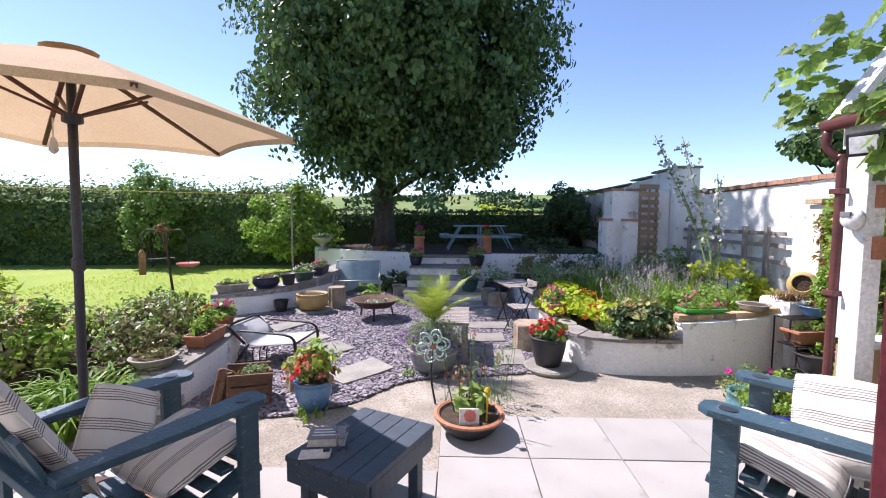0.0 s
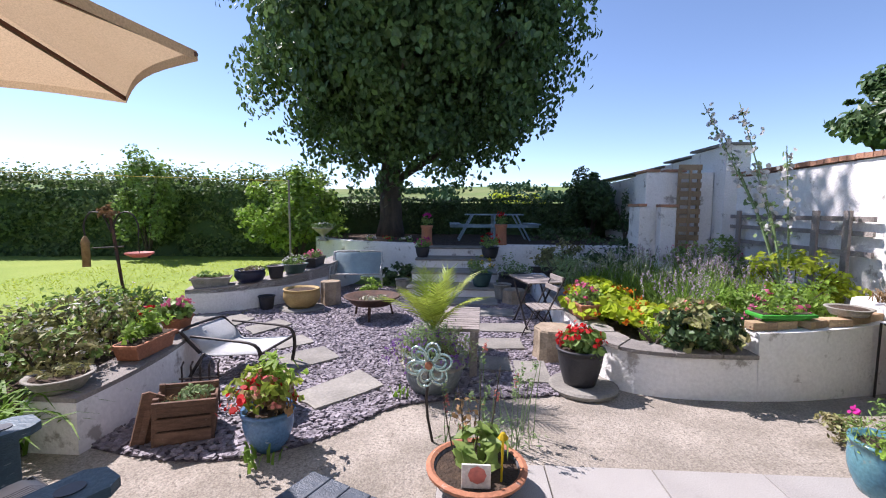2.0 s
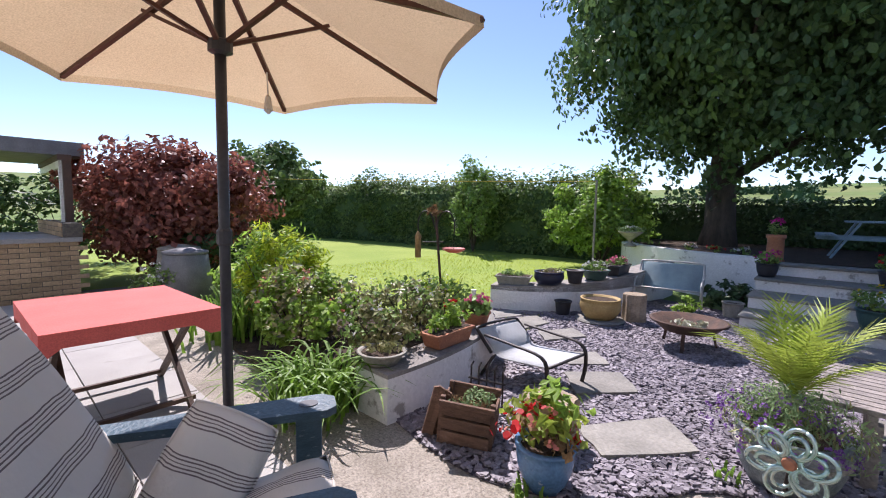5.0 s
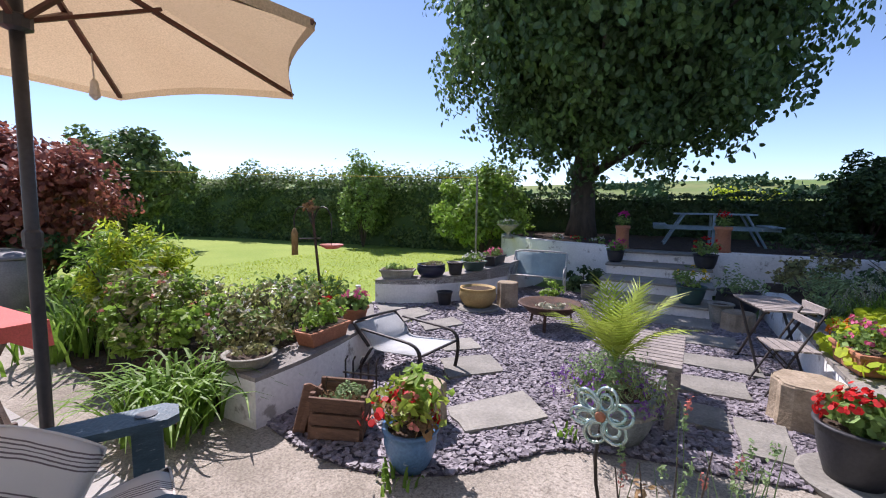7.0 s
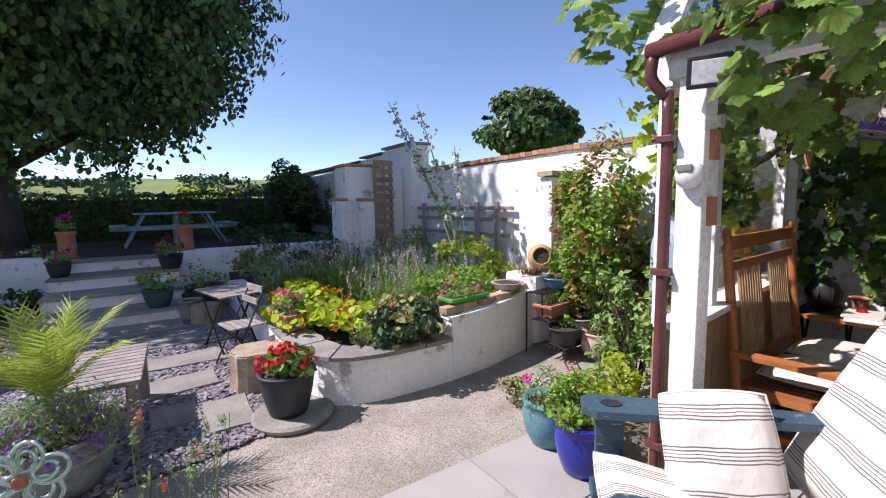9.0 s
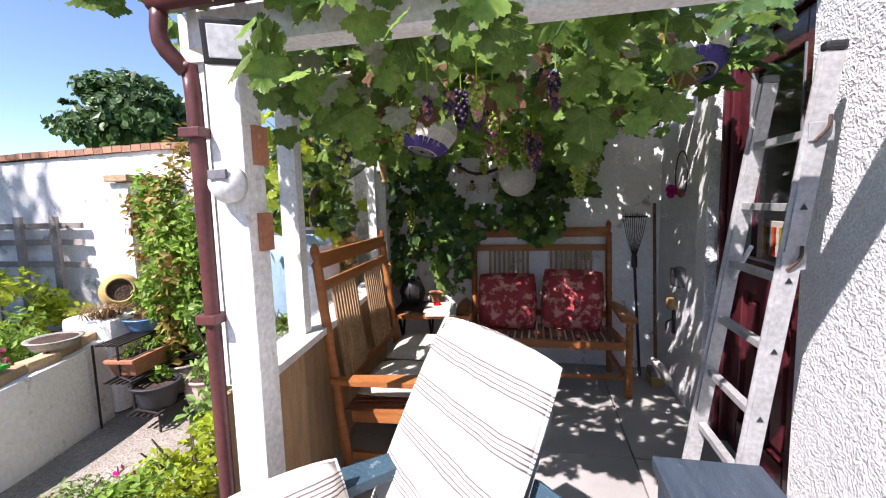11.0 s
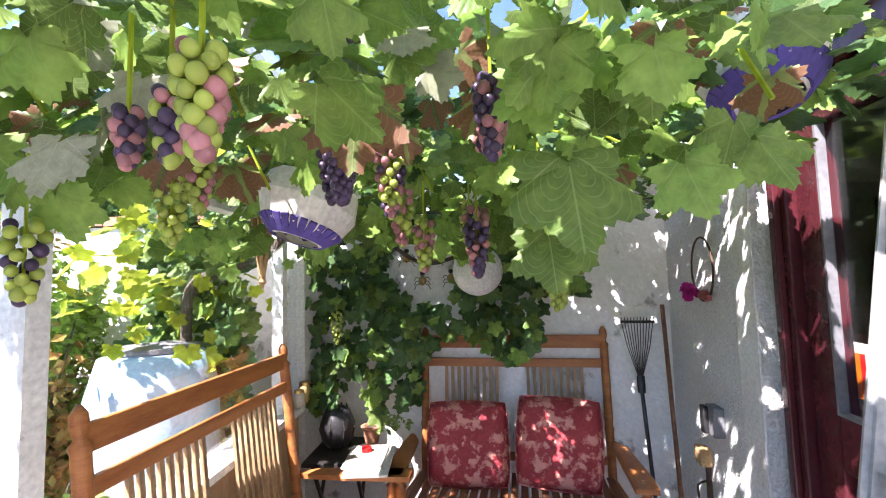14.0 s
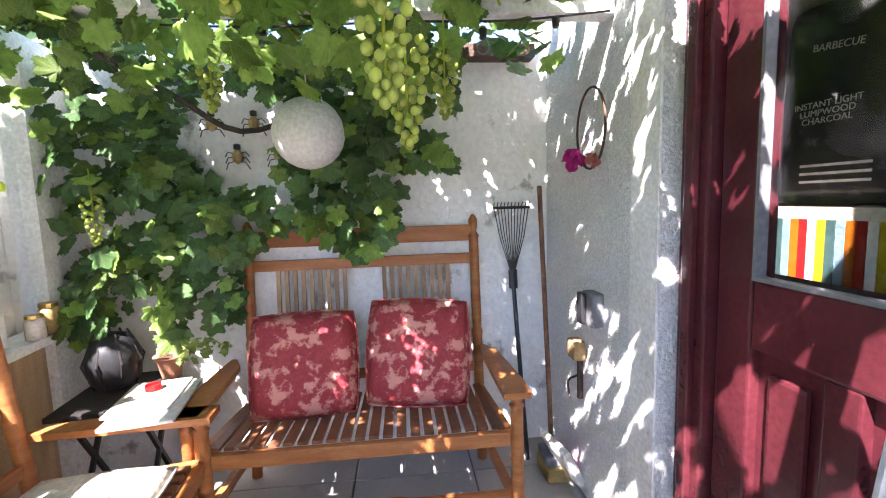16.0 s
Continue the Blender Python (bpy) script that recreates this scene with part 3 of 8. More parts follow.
setting(part("lawn", boxbm(-24, -3, -0.25, -2.45, 13.6, -0.005), M["lawn"]), "sunlit mown lawn with pale stripes", "lawn")
setting(part("concrete_apron", polyslab(bmesh.new(), [(-9, 1.9), (5.2, 1.9), (5.2, 5.2), (-2.2, 5.2), (-2.4, 3.0), (-4.5, 3.0), (-9, 3.4)], -0.25, -0.004), M["concrete"]), "worn brown exposed-aggregate concrete", "paving")
gravel_edge = smooth_path([(-2.0, 3.1), (-1.63, 3.02), (-1.27, 3.0), (-0.99, 3.06), (-0.6, 3.3), (-0.25, 3.75), (0.17, 3.92), (0.57, 3.97), (0.98, 4.06), (1.5, 4.16)], 4)
GRAVEL = [(float(p[0]), float(p[1])) for p in gravel_edge] + [(1.5, 8.2), (-2.0, 9.0), (-2.3, 7.7), (-2.8, 6.8), (-3.6, 6.4), (-3.6, 5.0), (-2.25, 4.5)]
setting(part("slate_bed", polyslab(bmesh.new(), GRAVEL, -0.2, 0.004), M["slate_bed"]), "dark bed under plum slate chippings", "ground")


def inside(x, y, poly):
    c = False
    for (x1, y1), (x2, y2) in zip(poly, poly[1:] + poly[:1]):
        if (y1 > y) != (y2 > y) and x < (x2 - x1) * (y - y1) / (y2 - y1) + x1:
            c = not c
    return c


# ---------- setting: walls ----------
def wall_ob(name, bm, mat, label):
    return setting(part(name, bm, mat), label, "wall")


# side boundary wall with its stepped peak
bm = bmesh.new()
prof = [(2.95, -0.1), (8.0, -0.1), (8.0, 2.0), (6.3, 2.03), (4.6, 2.06), (2.95, 2.02)]
vs = [bm.verts.new((4.62, y, z)) for y, z in prof] + [bm.verts.new((4.9, y, z)) for y, z in prof]
bm.faces.new(vs[:6][::-1]), bm.faces.new(vs[6:])
for k in range(6):
    bm.faces.new((vs[k], vs[(k + 1) % 6], vs[6 + (k + 1) % 6], vs[6 + k]))
bmesh.ops.recalc_face_normals(bm, faces=bm.faces[:])
wall_boundary = wall_ob("wall_boundary", bm, M["limewash"], "high old whitewashed boundary wall with flaking paint")
bm = bmesh.new()
prof = [(8.0, -0.1), (15.0, -0.1), (15.0, 2.25), (12.0, 2.3), (10.2, 2.38), (10.2, 2.42), (9.1, 2.44), (9.1, 2.5), (8.0, 2.52)]
k0 = len(prof)
vs = [bm.verts.new((4.42, y, z)) for y, z in prof] + [bm.verts.new((4.8, y, z)) for y, z in prof]
bm.faces.new(vs[:k0][::-1]), bm.faces.new(vs[k0:])
for k in range(k0):
    bm.faces.new((vs[k], vs[(k + 1) % k0], vs[k0 + (k + 1) % k0], vs[k0 + k]))
bmesh.ops.recalc_face_normals(bm, faces=bm.faces[:])
wall_peak = wall_ob("wall_outbuilding", bm, M["limewash"], "taller whitewashed wall with stepped dark coping")
part("coping", boxbm(4.38, 7.97, 2.525, 4.84, 9.1, 2.57, bevel=0.01), M["cap_stone"], wall_peak, "dark stone coping")
part("coping", boxbm(4.38, 9.1, 2.46, 4.84, 10.2, 2.50, bevel=0.01), M["cap_stone"], wall_peak)
part("coping", boxbm(4.38, 10.2, 2.39, 4.84, 15.0, 2.43, bevel=0.01), M["cap_stone"], wall_peak)
# buttress steps in front of it
bm = boxbm(3.30, 8.30, 0, 4.41, 8.80, 2.12, bevel=0.02)
box(bm, 3.18, 8.22, 0, 3.38, 8.70, 1.54, bevel=0.02)
box(bm, 3.50, 8.14, 0, 3.76, 8.32, 1.53, bevel=0.02)
buttress = wall_ob("wall_buttress", bm, M["limewash"], "stepped whitewashed buttress against the wall")
for x0, x1, y0, y1, z in ((3.16, 3.296, 8.2, 8.72, 1.542), (3.48, 3.78, 8.12, 8.298, 1.532), (3.28, 3.52, 8.28, 8.82, 2.122), (3.62, 3.95, 8.28, 8.5, 2.122)):
    part("cap_brick", boxbm(x0, y0, z, x1, y1, z + 0.045, bevel=0.006), M["brick"], buttress, "worn red-brown brick cap")
# pier
pier = wall_ob("wall_pier", boxbm(4.1, 4.42, 0.2, 4.64, 4.8, 1.74, bevel=0.02), M["limewash"], "whitewashed pier that stands out from the wall")
for k in range(3):
    part("brick", boxbm(4.06 + k * 0.2, 4.38, 1.745, 4.25 + k * 0.2, 4.6, 1.80, bevel=0.006), M["brick_buff"], pier)
# raised bed, front
bed_line = smooth_path([(1.40, 8.6, 0.33), (1.42, 6.47, 0.33), (1.40, 4.95, 0.33), (1.46, 4.40, 0.33), (1.62, 4.20, 0.33), (1.85, 4.12, 0.32), (2.14, 4.09, 0.32), (2.54, 4.09, 0.32)], 5)
bed = wall_ob("wall_raised_bed", ribbon(bmesh.new(), bed_line, 0.26, -0.1, 0.03), M["limewash"], "curved whitewashed raised bed wall with peeling base")
bm = ribbon(bmesh.new(), smooth_path([(2.543, 4.09, 0.53), (2.93, 4.13, 0.54), (3.44, 4.25, 0.56), (3.7, 4.32, 0.58)], 4), 0.28, -0.1, 0.02)
wall_ob("wall_raised_bed_high", bm, M["limewash"], "higher whitewashed end of the raised bed")
wall_ob("wall_block", boxbm(3.72, 4.28, 0, 4.64, 4.75, 0.72, bevel=0.05), M["limewash"], "rounded whitewashed block at the end of the bed")
# cap stones along the bed
cap_run = [np.array(p[:2]) for p in bed_line if p[1] < 7.4]
cap_at = np.concatenate(([0.0], np.cumsum([np.linalg.norm(q - p) for p, q in zip(cap_run, cap_run[1:])])))


def cap_point(d, off):
    """A point d metres along the bed's edge, off metres in from it."""
    k = min(int(np.searchsorted(cap_at, d, side="right")) - 1, len(cap_run) - 2)
    e = cap_run[k + 1] - cap_run[k]
    t = e / (np.linalg.norm(e) + 1e-9)
    p = cap_run[k] + t * (d - cap_at[k])
    return float(p[0] - t[1] * off), float(p[1] + t[0] * off)


d0 = 0.0
while d0 < cap_at[-1] - 0.1:
    d1 = min(cap_at[-1], d0 + rng.uniform(0.30, 0.48))
    steps_ = np.linspace(d0 + 0.006, d1 - 0.006, 4)
    pts = [cap_point(d, -0.03) for d in steps_] + [cap_point(d, 0.25 + rng.uniform(-0.02, 0.02)) for d in steps_[::-1]]
    part("cap_stone", polyslab(bmesh.new(), pts, 0.332, 0.362 + rng.uniform(-0.006, 0.010)), M["cap_stone"], bed)
    d0 = d1
soil_bed = setting(part("soil_bed", polyslab(bmesh.new(), [(1.6, 10.0), (1.6, 4.5), (1.9, 4.3), (2.6, 4.25), (3.7, 4.5), (4.63, 4.7), (4.63, 10.0)], 0, 0.30), M["soil"]), "dark soil of the raised bed", "soil")
# left planter
pl = smooth_path([(-2.35, 3.03, 0.31), (-2.0, 3.03, 0.31)], 2)[:-1] + smooth_path([(-2.0, 3.03, 0.31), (-1.99, 3.5, 0.32), (-2.05, 4.0, 0.33), (-2.2, 4.5, 0.34), (-2.55, 4.95, 0.35)], 5)
planter = wall_ob("wall_planter", ribbon(bmesh.new(), pl, 0.3, -0.1, 0.01), M["limewash"], "low whitewashed planter wall with a curved end")
part("cap", ribbon(bmesh.new(), [(p[0] + 0.0, p[1], p[2] + 0.03) for p in pl[2:]], 0.31, 0.312, 0.0), M["cap_stone"], planter, "mossy dark stone top")
setting(part("soil_planter", polyslab(bmesh.new(), [(-2.3, 3.05), (-2.3, 4.6), (-2.9, 5.0), (-3.6, 4.6), (-3.6, 3.1)], 0, 0.27), M["soil"]), "dark soil of the planter", "soil")
setting(part("soil_border", polyslab(bmesh.new(), [(-2.4, 2.75), (-2.4, 3.2), (-5.2, 5.0), (-6.5, 4.2), (-5.2, 3.0)], -0.2, 0.03), M["soil"]), "dark soil of the flower border", "soil")
# low wall with pots
lw = smooth_path([(-3.55, 6.28, 0.33), (-3.1, 6.48, 0.35), (-2.6, 6.98, 0.39), (-2.25, 7.7, 0.45), (-2.1, 8.6, 0.50), (-2.05, 9.9, 0.55)], 5)
low = wall_ob("wall_low", ribbon(bmesh.new(), lw, 0.3, -0.1, 0.0), M["limewash"], "low curved whitewashed wall beside the lawn")
part("cap", ribbon(bmesh.new(), [(p[0], p[1], p[2] + 0.03) for p in lw], 0.33, 0.30, 0.0), M["cap_stone"], low, "dark stone top")
# terrace and its retaining walls
TZ = 0.70
setting(part("terrace", polyslab(bmesh.new(), [(-3.5, 11.65), (-2.65, 10.85), (-1.9, 10.4), (-0.7, 10.05), (4.43, 9.95), (4.43, 15), (-3.9, 15)], 0, TZ), M["soil"]), "shaded earth terrace under the tree", "ground")
tw = smooth_path([(-3.9, 12.6, 0.74), (-3.62, 11.6, 0.74), (-2.7, 10.75, 0.74), (-1.94, 10.3, 0.74), (-0.75, 9.98, 0.74)], 4)
wall_ob("wall_terrace", ribbon(bmesh.new(), tw, 0.25, -0.1), M["limewash"], "whitewashed retaining wall of the terrace")
wall_ob("wall_terrace_side", boxbm(0.82, 9.75, 0, 4.43, 10.0, 0.74, bevel=0.02), M["limewash"], "shaded retaining wall beside the steps")
steps = setting(empty("steps"), "four wide whitewashed garden steps with slab treads", "steps")
for k, y in enumerate((7.8, 8.4, 9.0, 9.6)):
    z = TZ * (k + 1) / 4
    part("riser", boxbm(-0.72, y, -0.05 if k == 0 else z - 0.3, 0.80, 10.2, z - 0.035), M["limewash"], steps, "whitewashed riser")
    part("tread", boxbm(-0.74, y - 0.03, z - 0.035, 0.82, 10.2 if k == 3 else y + 0.62, z, bevel=0.008), M["flagstone"], steps, "grey slab tread")

# house walls (the house stands behind the walk)
wall_ob("wall_house", boxbm(-9, -0.75, -0.1, -0.25, -0.45, 5.0), M["render_white"], "white roughcast house wall")
bm = boxbm(1.1, -0.75, -0.1, 1.4, 0.21, 5.0)
wall_ob("wall_house_return", bm, M["render_white"], "white roughcast return of the house wall")
wall_ob("wall_house_lintel", boxbm(-0.25, -0.75, 2.1, 1.1, -0.45, 5.0), M["render_white"], "white roughcast wall over the back door")
wall_ob("wall_porch_house", boxbm(1.4, -0.09, -0.1, 3.19, 0.21, 5.0), M["render_white"], "bright white roughcast house wall beside the porch door")
wall_ob("wall_porch_corner", boxbm(4.15, -0.09, -0.1, 5.5, 0.21, 5.0), M["render_white"], "bright white roughcast wall in the porch corner")
wall_ob("wall_over_door", boxbm(3.19, -0.09, 2.40, 4.15, 0.21, 5.0), M["render_white"], "white roughcast wall above the porch door")
wall_ob("wall_link", boxbm(4.905, 2.96, -0.1, 5.45, 3.16, 2.1), M["limewash"], "short whitewashed wall behind the porch corner")
wall_ob("wall_porch_end", boxbm(5.2, 0.21, -0.1, 5.45, 2.955, 2.16), M["limewash"], "flaking whitewashed end wall of the porch")
# room glimpsed through the porch door
wall_ob("wall_room_back", boxbm(1.5, -2.6, -0.1, 5.5, -2.4, 2.6), M["ivory"], "dim cream wall of the room behind the door")
wall_ob("wall_room_side", boxbm(5.2, -2.4, -0.1, 5.5, -0.09, 2.6), M["ivory"], "dim cream side wall of the room")
wall_ob("wall_room_side_far", boxbm(1.5, -2.4, -0.1, 1.6, -0.09, 2.6), M["ivory"], "dim cream side wall of the room")
setting(part("ceiling_room", boxbm(1.5, -2.6, 2.6, 5.5, -0.09, 2.7), M["ivory"]), "plain ceiling of the room", "ceiling")
setting(part("floor_room", boxbm(1.5, -2.6, -0.1, 5.5, -0.09, 0.0), M["dark_wood"]), "dark floor of the room", "floor")

# ---------- trees and hedges ----------
def tree(name, base, crown_c, crown_r, trunk_r, mat, leaves, leaf, label, clumps=70, lobes=0.26, droop=0.3):
    root = empty(name, Matrix.Translation(base))
    b = Vector(base)
    bm = bmesh.new()
    top = Vector(crown_c) - b
    tube(bm, [(0, 0, -0.1), (0.03, 0.0, 0.5), (0.0, 0.02, 1.5), (top.x * 0.4, top.y * 0.4, top.z * 0.75), (top.x, top.y, top.z + crown_r[2] * 0.5)], [trunk_r * 1.5, trunk_r * 1.08, trunk_r, trunk_r * 0.7, trunk_r * 0.15], 12)
    for k in range(16):
        a = k * 2.4
        z0 = min(1.6, top.z * 0.45) + top.z * 0.5 * (k / 16)
        e = Vector((top.x + math.cos(a) * crown_r[0] * 0.75, top.y + math.sin(a) * crown_r[1] * 0.75, top.z + crown_r[2] * (-0.55 + 1.1 * k / 16)))
        s = Vector((top.x * 0.3, top.y * 0.3, z0))
        tube(bm, [s, s.lerp(e, 0.5) + Vector((0, 0, 0.06 * crown_r[2])), e], [trunk_r * 0.4, trunk_r * 0.2, 0.02], 6)
    part("trunk", bm, M["bark"], root, "", True)
    p, nrm = blob_points(leaves, tuple(top), crown_r, clumps, lobes, 0.85)
    p2, n2 = blob_points(leaves // 4, tuple(top), [c * 0.72 for c in crown_r], clumps, 0.4, 0.8)
    tips = rng.normal(size=(clumps // 2, 3))
    tips /= np.linalg.norm(tips, axis=1)[:, None]
    q = np.repeat(tips, 26, axis=0)
    along = rng.uniform(0.92, 1.13, (len(q), 1))
    p3 = np.array(tuple(top)) + (q * along + rng.normal(size=q.shape) * 0.022) * np.array(crown_r) - np.array((0, 0, 1.0)) * (along - 0.94) * crown_r[2] * 0.15
    me = merge(leaf_cloud(p, leaf, LOBED, nrm * 0.7 + np.array((0, 0, 0.3)), 0.8, droop), leaf_cloud(p2, leaf * 1.5, DIAMOND, n2, 0.8, droop), leaf_cloud(p3, leaf, LOBED, q + np.array((0, 0, 0.3)), 0.7, droop))
    part("crown", me, mat, root)
    return tagged(root, label, "tree")


tree("lime_tree", (-2.0, 13.2, TZ), (-1.35, 13.0, 6.6), (4.45, 4.25, 4.4), 0.30, L["tree"], 70000, 0.15, "broad lime tree in full dark green leaf", 360, 0.165, 0.5)


def hedge(name, pts, h, depth, mat, dens, leaf, label, z0=0.0, rag=0.25):
    """A clipped hedge along (x, y) points: a solid core, dark like the shade inside, under a ragged coat of leaves."""
    root = empty(name, Matrix.Translation((pts[0][0], pts[0][1], z0)))
    o = np.array((pts[0][0], pts[0][1], 0))
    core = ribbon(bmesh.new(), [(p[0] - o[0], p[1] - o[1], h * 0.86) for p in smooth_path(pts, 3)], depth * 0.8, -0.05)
    # dark colour stands for the shade seen between the leaves
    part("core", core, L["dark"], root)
    allp, alln = [], []
    sp = smooth_path(pts, 3)
    for a, b in zip(sp, sp[1:]):
        d = b - a
        ln = np.linalg.norm(d)
        t = d / ln
        nr = np.array((-t[1], t[0]))
        n = int(dens * ln)
        s, u = rng.uniform(0, 1, n), rng.uniform(0, 1, n)
        face = rng.uniform(0, 1, n) < 0.68
        hh = h * (0.92 + 0.12 * np.array([noise.noise((a[0] + d[0] * q, a[1] + d[1] * q, 0.3)) for q in s]))
        off = np.where(face, -0.05 + rng.normal(size=n) * 0.10, u * depth)
        z = np.where(face, u * hh, hh + np.abs(rng.normal(size=n)) * rag * 0.5)
        bul = np.array([noise.noise((a[0] + d[0] * q, a[1] + d[1] * q, w * 1.6)) for q, w in zip(s, z)]) * 0.35
        off = off + np.where(face, bul, 0)
        allp.append(np.stack((a[0] + d[0] * s + nr[0] * off - o[0], a[1] + d[1] * s + nr[1] * off - o[1], z), 1))
        alln.append(np.stack((np.where(face, -nr[0], 0), np.where(face, -nr[1], 0), np.where(face, 0.35, 1.0)), 1))
    part("foliage", leaf_cloud(np.concatenate(allp), leaf, DIAMOND, np.concatenate(alln), 0.8), mat, root)
    return tagged(root, label, "hedge")


hedge("field_hedge", [(-24, 9.0), (-18, 12.2), (-12, 13.3), (-4.2, 13.9)], 2.35, 1.3, L["hedge"], 1500, 0.14, "tall mixed field hedge with a ragged top", 0, 0.5)
hedge("terrace_hedge", [(-4.4, 14.4), (-1.0, 14.6), (2.2, 14.4), (4.4, 14.0)], 1.15, 1.0, L["dark"], 900, 0.10, "low dark clipped hedge behind the terrace", TZ, 0.1)


# ---------- plants and pots ----------
def foliage(root, c, r, n, size, mat, shape=DIAMOND, clumps=14, name="foliage", lobe=0.45, up=0.4, droop=0.0, label=""):
    p, nr = blob_points(n, c, r, clumps, lobe, 0.7, -0.5)
    return part(name, leaf_cloud(p, size, shape, nr * 0.5 + np.array((0, 0, up)), 0.7, droop), mat, root, label)


def flowers(root, c, r, n, size, mat, name="flowers", low=0.0):
    """Small ruffled blooms over the upper side of a plant."""
    d = rng.normal(size=(n, 3))
    d /= np.linalg.norm(d, axis=1)[:, None]
    d[:, 2] = np.abs(d[:, 2]) * (1 - low) + low
    p = np.array(c) + d * np.array(r) * rng.uniform(0.85, 1.08, (n, 1))
    q = np.repeat(p, 6, axis=0) + rng.normal(size=(n * 6, 3)) * size * 0.3
    nr = np.repeat(d, 6, axis=0)
    return part(name, leaf_cloud(q, size * 0.62, ROUND, nr, 0.7), mat, root)


def pot_profile(rt, rb, h, lip=0.012, belly=0.0):
    out = []
    for k in range(7):
        t = k / 6
        out.append((rb + (rt - rb) * t + belly * math.sin(t * math.pi), h * t * 0.94))
    return out + [(rt + lip, h * 0.94), (rt + lip, h), (rt - 0.015, h), (rt - 0.022, h * 0.86), (0.01, h * 0.86)]


def potted(name, loc, rt, rb, h, mat, label, belly=0.0, group="", turn=0, square=False, size=None):
    root = empty(name, pose(*loc, 0, 0, turn))
    if square:
        lx, ly = size
        bm = bmesh.new()
        box(bm, -lx / 2, -ly / 2, 0, lx / 2, ly / 2, h, bevel=0.01)
        for v in bm.verts:
            k = 0.84 + 0.16 * v.co.z / h
            v.co.x *= k
            v.co.y *= k
        part("pot", bm, mat, root)
        part("rim", boxbm(-lx / 2 - 0.01, -ly / 2 - 0.01, h - 0.025, lx / 2 + 0.01, ly / 2 + 0.01, h + 0.002, bevel=0.006), mat, root)
        part("compost", boxbm(-lx / 2 + 0.015, -ly / 2 + 0.015, h - 0.01, lx / 2 - 0.015, ly / 2 - 0.015, h + 0.006), M["soil"], root)
    else:
        part("pot", lathe(bmesh.new(), pot_profile(rt, rb, h, 0.012, belly), 24), mat, root, "", True)
        part("compost", lathe(bmesh.new(), [(0.005, h * 0.88), (rt - 0.02, h * 0.88), (rt - 0.02, h * 0.9), (0.005, h * 0.92)], 16), M["soil"], root)
    return tagged(root, label, "plant pot", group)


# potted plants on the low wall
WP = "pots along the low wall"
o = potted("stone_trough", (-3.34, 6.56, 0.37), 0, 0, 0.13, M["stone_pot"], "shallow old stone trough of succulents on the low wall", square=True, size=(0.5, 0.26), group=WP, turn=25)
foliage(o, (0, 0, 0.16), (0.22, 0.10, 0.06), 160, 0.05, L["mid"])
o = potted("glazed_bowl", (-2.9, 6.8, 0.395), 0.20, 0.14, 0.19, M["navy_pot"], "dark navy glazed bowl on the low wall", belly=0.04, group=WP)
foliage(o, (0, 0, 0.2), (0.16, 0.16, 0.04), 120, 0.04, L["burgundy"])
potted("plastic_pot", (-2.62, 7.05, 0.42), 0.12, 0.09, 0.19, M["dark_pot"], "empty black plastic flower pot on the low wall", group=WP)
o = potted("bowl_planter", (-2.48, 7.42, 0.45), 0.2, 0.13, 0.15, M["green_pot"], "wide dark green bowl of small white flowers", group=WP)
foliage(o, (0, 0, 0.19), (0.2, 0.16, 0.08), 200, 0.05, L["mid"])
flowers(o, (0, 0, 0.19), (0.19, 0.15, 0.09), 22, 0.035, L["f_white"])
o = potted("window_trough", (-2.36, 7.95, 0.485), 0, 0, 0.16, M["dark_pot"], "dark trough of pink and white flowers on the low wall", square=True, size=(0.24, 0.5), group=WP)
foliage(o, (0, 0, 0.2), (0.12, 0.24, 0.07), 220, 0.05, L["mid"])
flowers(o, (0, 0, 0.2), (0.12, 0.24, 0.08), 20, 0.04, L["f_pink"])
# on the slate below it
o = potted("yellow_pot", (-2.12, 6.78, 0.05), 0.245, 0.17, 0.27, M["yellow_pot"], "wide ochre glazed pot on a round slab", belly=0.05)
tagged(part("round_slab", lathe(bmesh.new(), [(0.31, 0.0), (0.32, 0.03), (0.3, 0.048)], 24, Matrix.Translation((-2.12, 6.78, 0.004))), M["flagstone"]), "round concrete stepping slab under the ochre pot", "slab")
potted("plastic_bucket", (-2.62, 6.72, 0.012), 0.11, 0.085, 0.2, M["dark_pot"], "black plastic pot standing on slate chippings")


def log_seat(loc, r, h, label, tilt=0):
    root = empty("log_seat", pose(*loc, tilt, 0, rng.uniform(0, 360)))
    bm = bmesh.new()
    seg = 18
    pr = [r * (1 + 0.07 * math.sin(2.3 * k) + 0.04 * math.sin(5.1 * k)) for k in range(seg)]
    rings = []
    for z, s in ((0, 1.05), (h * 0.4, 1.0), (h - 0.01, 1.0), (h, 0.97)):
        rings.append([bm.verts.new((pr[k] * s * math.cos(k * math.tau / seg), pr[k] * s * math.sin(k * math.tau / seg), z)) for k in range(seg)])
    for a, b in zip(rings, rings[1:]):
        for k in range(seg):
            bm.faces.new((a[k], a[(k + 1) % seg], b[(k + 1) % seg], b[k]))
    bm.faces.new(rings[0][::-1])
    part("bark", bm, M["bark"] if h > 0.5 else M["log"], root, "", False)
    bm = bmesh.new()
    for z, s in ((h - 0.004, 0.96), (h + 0.004, 0.94)):
        bm.faces.new([bm.verts.new((pr[k] * s * math.cos(k * math.tau / seg), pr[k] * s * math.sin(k * math.tau / seg), z)) for k in range(seg)])
    part("sawn_top", bm, M["log"], root, "pale sawn top with growth rings")
    return tagged(root, label, "log")


